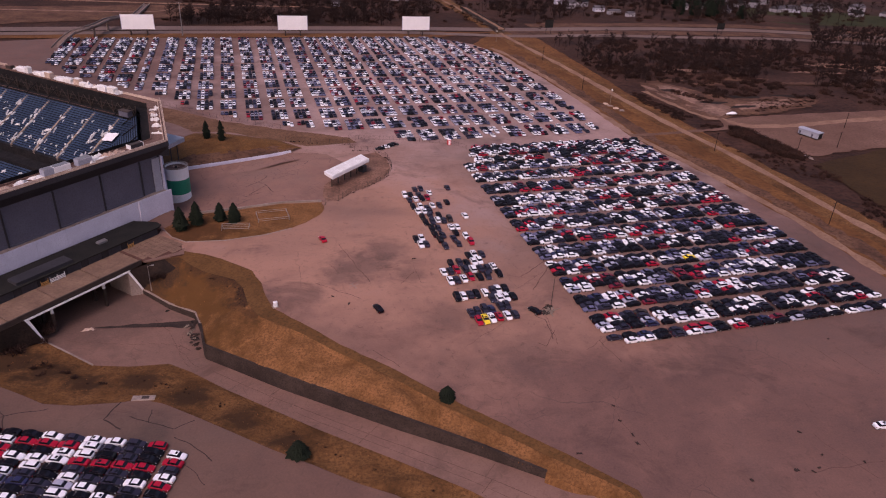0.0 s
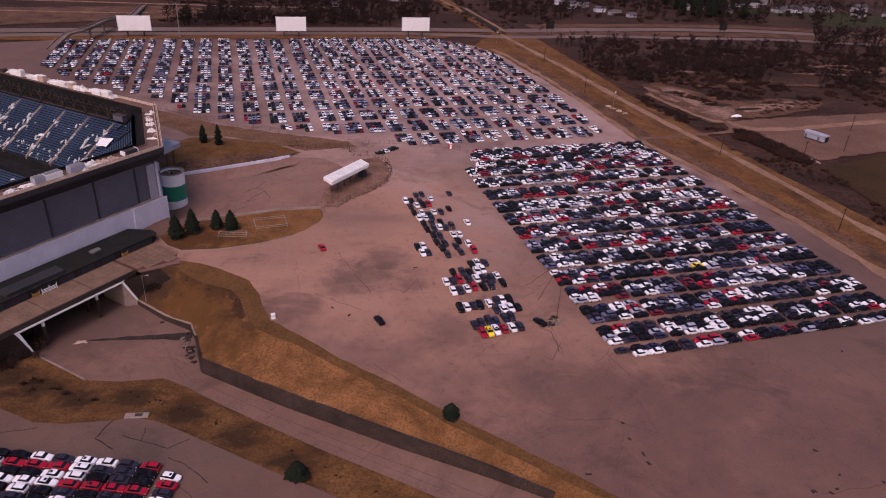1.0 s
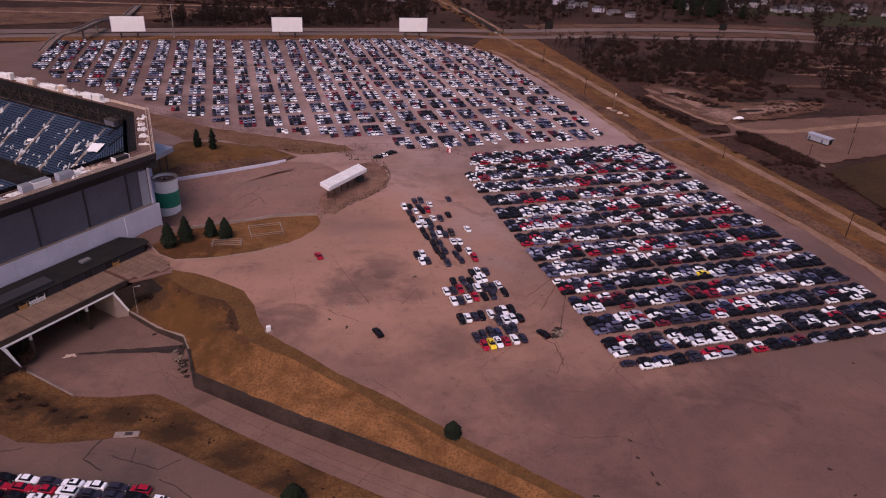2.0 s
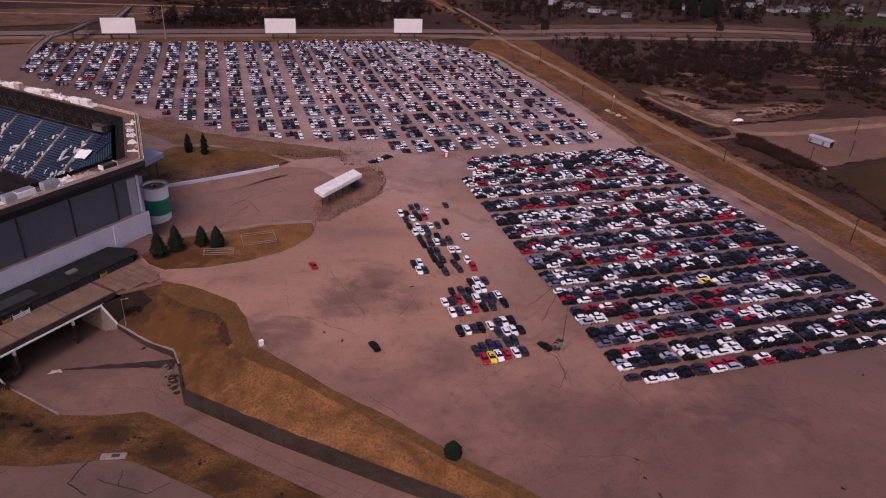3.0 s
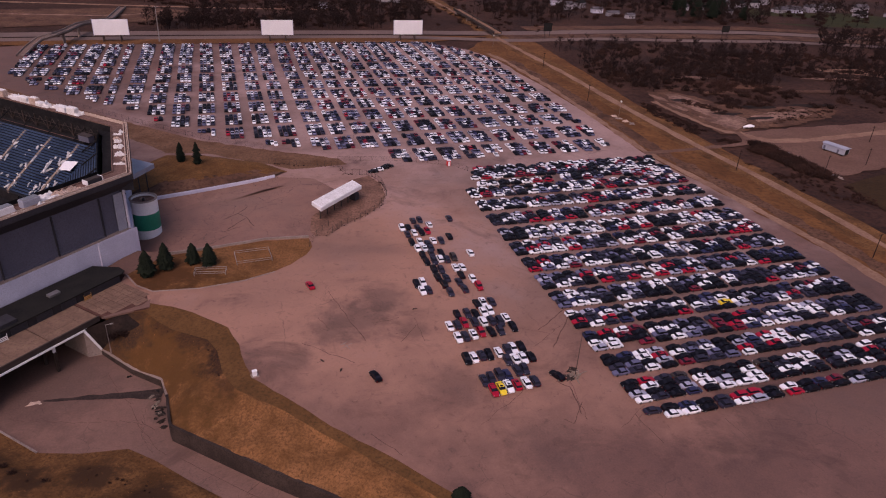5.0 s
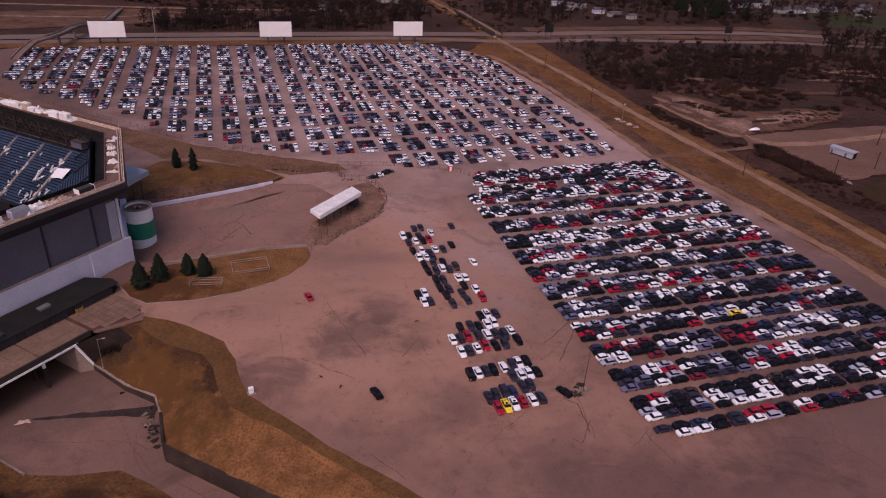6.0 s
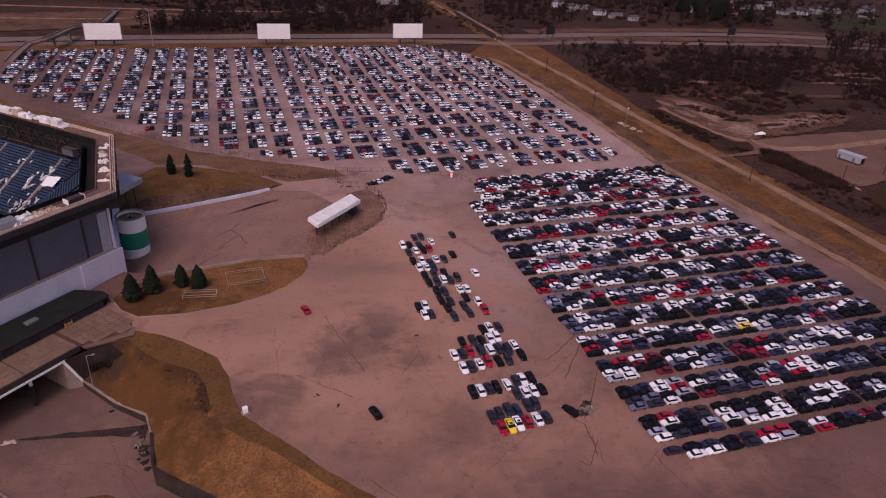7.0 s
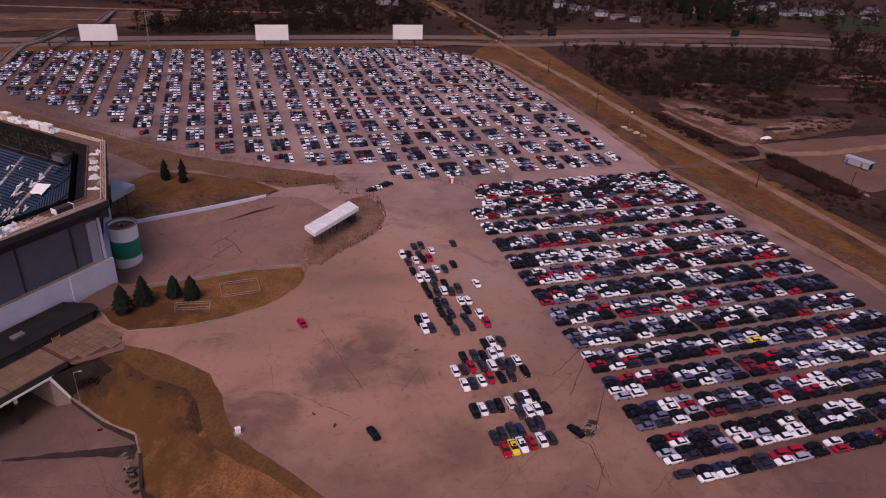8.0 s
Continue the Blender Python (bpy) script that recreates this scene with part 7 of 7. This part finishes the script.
hr = random.Random(8)
for x, y, w, d, h, t in ((300, 786, 14, 9, 5.2, 25), (322, 800, 12, 9, 5.0, 10), (338, 770, 13, 9, 3.2, 30), (356, 776, 16, 10, 3.4, -15), (378, 788, 12, 8, 5.2, 20), (402, 800, 14, 9, 5.2, 5), (422, 770, 13, 9, 3.4, 30),
                         (440, 805, 14, 10, 5.2, 15), (310, 830, 12, 9, 5, 0), (345, 830, 14, 9, 5, 20), (460, 780, 12, 9, 3.4, 30), (262, 760, 10, 7, 3.0, 20), (276, 742, 9, 7, 3.0, 60), (232, 752, 12, 8, 3.2, 10),
                         (150, 690, 12, 5, 3.0, 20), (164, 682, 8, 5, 3.0, 25), (138, 704, 10, 6, 3.2, 15), (112, 716, 9, 7, 4.6, 30), (104, 738, 10, 7, 4.6, 10), (126, 730, 10, 7, 4.6, 45), (-58, 700, 22, 8, 4.5, 10), (-108, 640, 7, 5, 4, 0)):
    house(x, y, w, d, h, t, "siding" if hr.random() < 0.8 else "white_panel", "shingle" if hr.random() < 0.7 else "roofing")


def build_yard_trailer():
    root = thing("storage_trailer", "long pale metal trailer building on the gravel yard", "trailer", at=(178.6, 331.2, 0.03), turn=-56)
    box_part("body", (0, 0, 2.0), (10.5, 4.2, 2.8), M["bluegrey"], root, 0, 0.1)
    V = [(-5.8, -2.4, 3.4), (5.8, -2.4, 3.4), (5.8, 2.4, 3.4), (-5.8, 2.4, 3.4), (-5.8, 0, 3.9), (5.8, 0, 3.9)]
    mesh_object("roof", V, [(0, 1, 5, 4), (2, 3, 4, 5), (0, 4, 3), (1, 2, 5), (3, 2, 1, 0)], M["bluegrey"], root)
    for x in (-4.2, 2.2):
        box_part("opening", (x, -2.14, 1.6), (0.9, 0.12, 1.7), M["slate"], root)
    box_part("end_door", (5.3, 0, 1.8), (0.12, 3.0, 2.3), M["roofing"], root)
    for x in (-4, 4):
        box_part("skid", (x, 0, 0.3), (1.0, 3.8, 0.6), M["rust"], root)


build_yard_trailer()
for x, y, w, d, t in ((150.5, 362.0, 6.5, 3.0, 20), (254.0, 392.0, 9.0, 4.0, 20)):
    root = thing("small_boat", "white tarpaulin-covered boat standing on the gravel", "boat", at=(x, y, 0.1), turn=t)
    V, F = [], []
    for i in range(7):
        f = i / 6
        hw = d / 2 * math.sin(math.pi * (0.12 + 0.80 * f))
        V += [(-w / 2 + w * f, -hw, 0.9), (-w / 2 + w * f, 0, 0.0), (-w / 2 + w * f, hw, 0.9), (-w / 2 + w * f, 0, 1.9 * math.sin(math.pi * (0.15 + 0.7 * f)))]
    for i in range(6):
        a = i * 4
        F += [(a + j, a + (j + 1) % 4, a + 4 + (j + 1) % 4, a + 4 + j) for j in range(4)]
    F += [(3, 2, 1, 0), (24, 25, 26, 27)]
    mesh_object("hull", V, F, M["white"], root)
    for sx in (-w * 0.25, w * 0.25):
        box_part("stand", (sx, 0, 0.25), (0.3, d * 0.6, 0.6), M["rust"], root)

# ---- small things on the paving ----
root = thing("portable_cabin", "bright red portable toilet cabin on the asphalt", "cabin", at=(0.4, 288.6, 0), turn=17)
box_part("body", (0, 0, 1.15), (1.5, 1.5, 2.2), M["red_box"], root, 0, 0.08)
box_part("roof", (0, 0, 2.36), (1.6, 1.6, 0.22), M["white"], root, 0, 0.08)
box_part("door", (0, -0.77, 1.1), (0.9, 0.06, 1.8), M["white"], root)
root = thing("utility_box", "white utility box at the edge of the paving", "utility box", at=(-43.0, 151.6, 0), turn=30)
box_part("body", (0, 0, 0.75), (1.0, 0.8, 1.3), M["white"], root, 0, 0.06)
box_part("lid", (0, 0, 1.44), (1.1, 0.9, 0.1), M["white"], root, 0, 0.03)
box_part("plinth", (0, 0, 0.06), (1.7, 1.4, 0.14), M["concrete"], root)


def build_wreck():
    """Broken concrete and boards round the mast's base."""
    rnd = random.Random(4)
    for k in range(12):
        x, y = 31.0 + rnd.uniform(-1.8, 1.8), 157.0 + rnd.uniform(-1.8, 1.8)
        ob = box_part("board", (0, 0, 0), (rnd.uniform(1.0, 3.2), 0.22, 0.1), M["wood"], None)
        ob.name = "loose_board"
        ob.matrix_basis = pose(x, y, 0.08 + 0.09 * k / 3, 0, rnd.uniform(-4, 4), rnd.uniform(0, 180))
        tagged(ob, "loose weathered board at the foot of a mast", "board", "loose boards")
    for k in range(7):
        crumple("mast_rubble", pose(30.3 + rnd.uniform(-1.6, 1.2), 157.6 + rnd.uniform(-2.0, 2.4), 0, 0, 0, rnd.uniform(0, 180)), (rnd.uniform(1.0, 2.2), rnd.uniform(0.7, 1.4)), 1200 + k, (M["dark_wall"], M["rust"], M["debris"])[k % 3], "broken concrete round the foot of a mast", "rubble", 0.4, "mast rubble")
    post = rod_part("fallen_post", (31.0, 155.8, 0.25), (31.6, 158.4, 1.0), 0.12, 0.10, M["wood"], None)
    tagged(post, "pale fallen post leaning on broken concrete", "post")


build_wreck()


def tar_line(pts, width, seed):
    """A crack filled with tar or soil, uneven in width."""
    line = resample([(x, y, 0) for x, y in ragged_line(pts, seed)], max(6, int(26 * len(pts))))
    V, F = [], []
    n = len(line)
    for i, p in enumerate(line):
        d = (line[min(i + 1, n - 1)] - line[max(i - 1, 0)]).normalized()
        s = Vector((-d.y, d.x, 0)) * width * (0.35 + 0.9 * abs(noise.noise(Vector((i * 0.6, seed, 0))))) * (0.2 if i in (0, n - 1) else 1)
        V += [p + s + Vector((0, 0, 0.012)), p - s + Vector((0, 0, 0.012))]
    F = [(2 * i + 1, 2 * i + 3, 2 * i + 2, 2 * i) for i in range(n - 1)]
    ob = mesh_object("tar_seam", V, F, M["tar"])
    tagged(ob, "dark crack in the asphalt filled with tar and weeds", "crack", kind="structure")


def ragged_line(pts, seed):
    return [(p.x, p.y) for p in ragged([(x, y, 0) for x, y in pts], 1.2, 0.6, seed, False)]


CRACKS = (
    "24,175 36,191",
    "36,190 27,168",
    "26,155 29,153 30,144",
    "31,148 28,141 26,142",
    "19,176 27,174",
    "11,169 12,165",
    "-32.4,189.3 -19.5,166.6",
    "-33,176 -29,171",
    "-8,178 -5,168",
    "-7.6,175 -11,167",
    "-9.5,172 -12.5,170.6",
    "8,139 19,152",
    "76,102 83,104 95,107",
    "92,145 98,137",
    "97,148 103,139",
    "104,148 110,137",
    "99,146 101,141",
    "86,126 86,121",
    "83,114 86,109 91,102",
    "40,120 43,110",
    "38,140 45,148",
    "-15,135 -8,129",
    "-28,158.8 -30,157.4",
    "-12,178 -18,175",
    "-35,165 -21,158",
    "31,179 22,168",
    "29,157 31,142",
    "42,145 46,136",
    "73,139 77,130",
    "62,145 65,138",
    "45,109 46,106",
)
for k, word in enumerate(CRACKS):
    tar_line([tuple(float(q) for q in w.split(",")) for w in word.split()], 0.26 if k < 3 else 0.09 if k % 3 else 0.16, 10 + k)


# dirt clods and a pale patched square on the open paving
clod_rnd = random.Random(77)
for x, y in ((40.7, 119.5), (41.2, 114.6), (43.1, 110.4), (43.6, 107.9), (30.8, 104.0), (80.3, 114.3), (82.2, 107.7), (78.2, 102.7), (103.9, 151.5), (90.4, 106.3), (74.8, 102.9), (64.4, 99.4), (79.9, 103.9), (-28.9, 158.3), (-24.0, 155.1), (-8.2, 182.4)):
    crumple("dirt_clod", pose(x, y, 0.0, 0, 0, clod_rnd.uniform(0, 180)), (clod_rnd.uniform(0.7, 1.3), clod_rnd.uniform(0.4, 0.7)), int(1000 + x), M["soot"], "dark clod of wet soil lying on the asphalt", "soil", 0.12, "dirt clods")
for a, b in (((-25.4, 163.2), (-22.6, 165.9)), ((-25.0, 165.8), (-22.8, 163.0)), ((-25.6, 164.6), (-24.0, 166.3))):
    d = Vector(b) - Vector(a)
    ob = box_part("paint_mark", ((a[0] + b[0]) / 2, (a[1] + b[1]) / 2, 0.014), (d.length * 0.8, 0.16, 0.024), M["concrete"], None, math.degrees(math.atan2(d.y, d.x)))
    tagged(ob, "worn pale paint stroke on the asphalt", "marking", kind="structure")


# ---- the lower paving's stains, pads and rubble ----
def stain(name, pts, z, material, label, seed):
    """A thin dark deposit on the paving, with an uneven edge."""
    ob = sheet(name, pts, z, material, label, 0.6, 0.6, seed, "stain")
    return ob


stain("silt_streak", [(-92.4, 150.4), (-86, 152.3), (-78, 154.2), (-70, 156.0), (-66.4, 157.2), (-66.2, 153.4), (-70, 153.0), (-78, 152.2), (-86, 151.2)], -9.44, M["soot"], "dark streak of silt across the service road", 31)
for k, (pts, w) in enumerate((([(-99, 116), (-92, 110.5), (-84, 113.5)], 0.2), ([(-95, 108), (-92, 110.5), (-90, 106)], 0.25), ([(-69.5, 117), (-71, 111), (-66, 108.5)], 0.3), ([(-66, 112.5), (-60, 111), (-55, 109.5), (-51.5, 112.5)], 0.22),
                              ([(-62, 115), (-61, 111)], 0.2), ([(-54, 107), (-50, 105.5), (-44, 101)], 0.2), ([(-57, 104.5), (-48, 99), (-40, 92)], 0.12))):
    line = resample([(x, y, 0) for x, y in ragged_line(pts, 60 + k)], 40)
    V = []
    for i, p in enumerate(line):
        d = (line[min(i + 1, 39)] - line[max(i - 1, 0)]).normalized()
        s = Vector((-d.y, d.x, 0)) * w * (0.4 + 0.8 * abs(noise.noise(Vector((i * 0.5, k, 0)))))
        z = low_height(p.x, p.y) + 0.02
        V += [(p.x + s.x, p.y + s.y, z), (p.x - s.x, p.y - s.y, z)]
    tagged(mesh_object("pavement_crack", V, [(2 * i + 1, 2 * i + 3, 2 * i + 2, 2 * i) for i in range(39)], M["soot"]), "dark open crack in the lower asphalt", "crack", kind="structure")
root = thing("drain_pad", "pale concrete drain pad in the grass edge", "drain", at=(-65.2, 118.6, -5.0), turn=8)
box_part("slab", (0, 0, 0.1), (5.0, 1.6, 0.3), M["concrete"], root, 0, 0.05)
box_part("grate", (0.4, 0, 0.27), (1.6, 0.9, 0.06), M["rust"], root)
rub_rnd = random.Random(9)
for k in range(26):
    f = rub_rnd.random() ** 1.3
    p = Vector((-66.8, 156.6, 0)).lerp(Vector((-60.6, 142.6, 0)), f)
    crumple("rubble", pose(p.x - 0.5 - rub_rnd.uniform(0, 2.4) * (1 - 0.6 * f), p.y - 0.6 + rub_rnd.uniform(-1.2, 1.2), -9.55, 0, 0, rub_rnd.uniform(0, 180)), (rub_rnd.uniform(0.7, 2.4), rub_rnd.uniform(0.6, 1.5)), 600 + k,
            (M["dark_wall"], M["rust"], M["dark_wall"], M["wood"], M["roofing"])[k % 5], "heap of broken concrete and dead brush by the wall", "rubble", 0.45, "rubble by the wall")
crumple("rubble", pose(-93.6, 149.6, -9.55, 0, 0, 20), (3.0, 1.4), 640, M["debris"], "small pale rubble heap on the service road", "rubble", 0.25, "rubble by the wall")
for x, y, w in ((-95, 137.5, 1.2), (-92.5, 138.2, 0.8), (-76.5, 160.6, 1.0)):
    crumple("litter", pose(x, y, -9.55, 0, 0, 30), (w, w * 0.6), int(700 + x), M["roofing"], "dark rubbish lying on the service road", "litter", 0.4)
# dead brush along the west bank and the wall's foot
spots = []
fence_line = resample([(x, y, 0) for x, y in ((-70, 281), (-55, 280), (-43.3, 281.5), (-39.5, 274), (-29.8, 274), (-24.8, 267), (-21.7, 256), (-23.2, 245), (-29.2, 234.5), (-33.8, 230), (-37.5, 221.5))], 120)
for _ in range(50):
    p = fence_line[wood_rnd.randrange(120)]
    spots.append((p.x + wood_rnd.gauss(-0.5, 0.5), p.y + wood_rnd.gauss(0, 0.5), -0.05, wood_rnd.randrange(5), wood_rnd.uniform(0.10, 0.30), wood_rnd.uniform(0, 6.28)))
for _ in range(60):
    f = wood_rnd.random()
    x, y = -125 + 22 * f + wood_rnd.uniform(-3, 3), 122 + 20 * f + wood_rnd.uniform(-6, 6)
    spots.append((x, y, -8.0 + wood_rnd.uniform(-0.6, 0.6), wood_rnd.randrange(5), wood_rnd.uniform(0.5, 1.3), wood_rnd.uniform(0, 6.28)))
for _ in range(26):
    f = wood_rnd.random()
    spots.append((-98 + 24 * f + wood_rnd.uniform(-2, 2), 129 - 8 * f + wood_rnd.uniform(-3, 3), -7.4, wood_rnd.randrange(5), wood_rnd.uniform(0.3, 0.7), wood_rnd.uniform(0, 6.28)))
for _ in range(14):
    spots.append((-84 + wood_rnd.uniform(-3, 4), 171 + wood_rnd.uniform(-2, 3), -4.5, wood_rnd.randrange(5), wood_rnd.uniform(0.5, 1.0), wood_rnd.uniform(0, 6.28)))
for _ in range(46):
    p = crest[int(89 * wood_rnd.betavariate(1.8, 1.3))]
    spots.append((p.x + wood_rnd.gauss(-0.4, 1.0), p.y + wood_rnd.gauss(-0.3, 1.0), p.z - 0.3, wood_rnd.randrange(5), wood_rnd.uniform(0.08, 0.2), wood_rnd.uniform(0, 6.28)))
k, n = len(low_grid), len(low_grid[0])
for _ in range(90):
    j = wood_rnd.randrange(n)
    p = low_grid[int(k * 0.45 + wood_rnd.gauss(0, k * 0.05))][j]
    spots.append((p.x, p.y, p.z - 0.1, wood_rnd.randrange(5), wood_rnd.uniform(0.08, 0.24), wood_rnd.uniform(0, 6.28)))
scatter("dead_brush", SHRUBS, spots, M["shrub"], "tangled dead brush on the banks", "bushes")
# rail-side litter beside the berm
for k, (x, y) in enumerate(((86.0, 366.0), (88.5, 362.0), (91.0, 358.5), (84.5, 369.5))):
    crumple("stone_heap", pose(x, y, 0.04, 0, 0, 40 * k), (3.6, 2.2), 800 + k, M["debris"] if k % 2 else M["concrete"], "pale heap of stones on the grass", "stones", 0.4, "stone heaps")
for x, y, h in ((86.8, 370.0, 8.0), (30.8, 523.0, 8.0)):
    root = thing("floodlight_mast", "slim mast with one bright white lamp", "light mast", at=(x, y, 0))
    rod_part("shaft", (0, 0, -0.2), (0, 0, h), 0.1, 0.08, M["wood"], root)
    rod_part("lamp", (0, -0.2, h), (0, -0.7, h - 0.2), 0.35, 0.45, M["white"], root, 10)

# junk along the yard's hedge
junk = random.Random(14)
for k in range(22):
    f = k / 21
    x, y = 152 + 13 * f + junk.uniform(-1.2, 1.2), 332 - 34 * f + junk.uniform(-1.2, 1.2)
    crumple("scrap_heap", pose(x, y, 0.0, 0, 0, junk.uniform(0, 180)), (junk.uniform(1.4, 3.0), junk.uniform(1.0, 1.8)), 900 + k, (M["concrete"], M["bluegrey"], M["rust"])[k % 3], "heap of mixed scrap along the yard hedge", "scrap", 0.5, "scrap heaps")

# long cracks across the sloping plaza
for k, pts in enumerate(([(-88, 226), (-78, 228), (-70, 236)], [(-80, 219), (-78, 228), (-82, 236), (-79, 244)], [(-70, 224), (-66, 232), (-70, 236), (-68, 241)], [(-62, 226), (-66, 232)],
                         [(-74, 216), (-72, 222), (-66, 225)])):
    line = resample([(x, y, 0) for x, y in ragged_line(pts, 160 + k)], 44)
    V = []
    for i, p in enumerate(line):
        d = (line[min(i + 1, 43)] - line[max(i - 1, 0)]).normalized()
        s = Vector((-d.y, d.x, 0)) * 0.17 * (0.4 + 0.9 * abs(noise.noise(Vector((i * 0.5, k, 3)))))
        z = plaza_height(p.x, p.y) + 0.05
        V += [(p.x + s.x, p.y + s.y, z), (p.x - s.x, p.y - s.y, z)]
    tagged(mesh_object("plaza_crack", V, [(2 * i + 1, 2 * i + 3, 2 * i + 2, 2 * i) for i in range(43)], M["soot"]), "dark weedy crack in the plaza's asphalt", "crack", kind="structure")
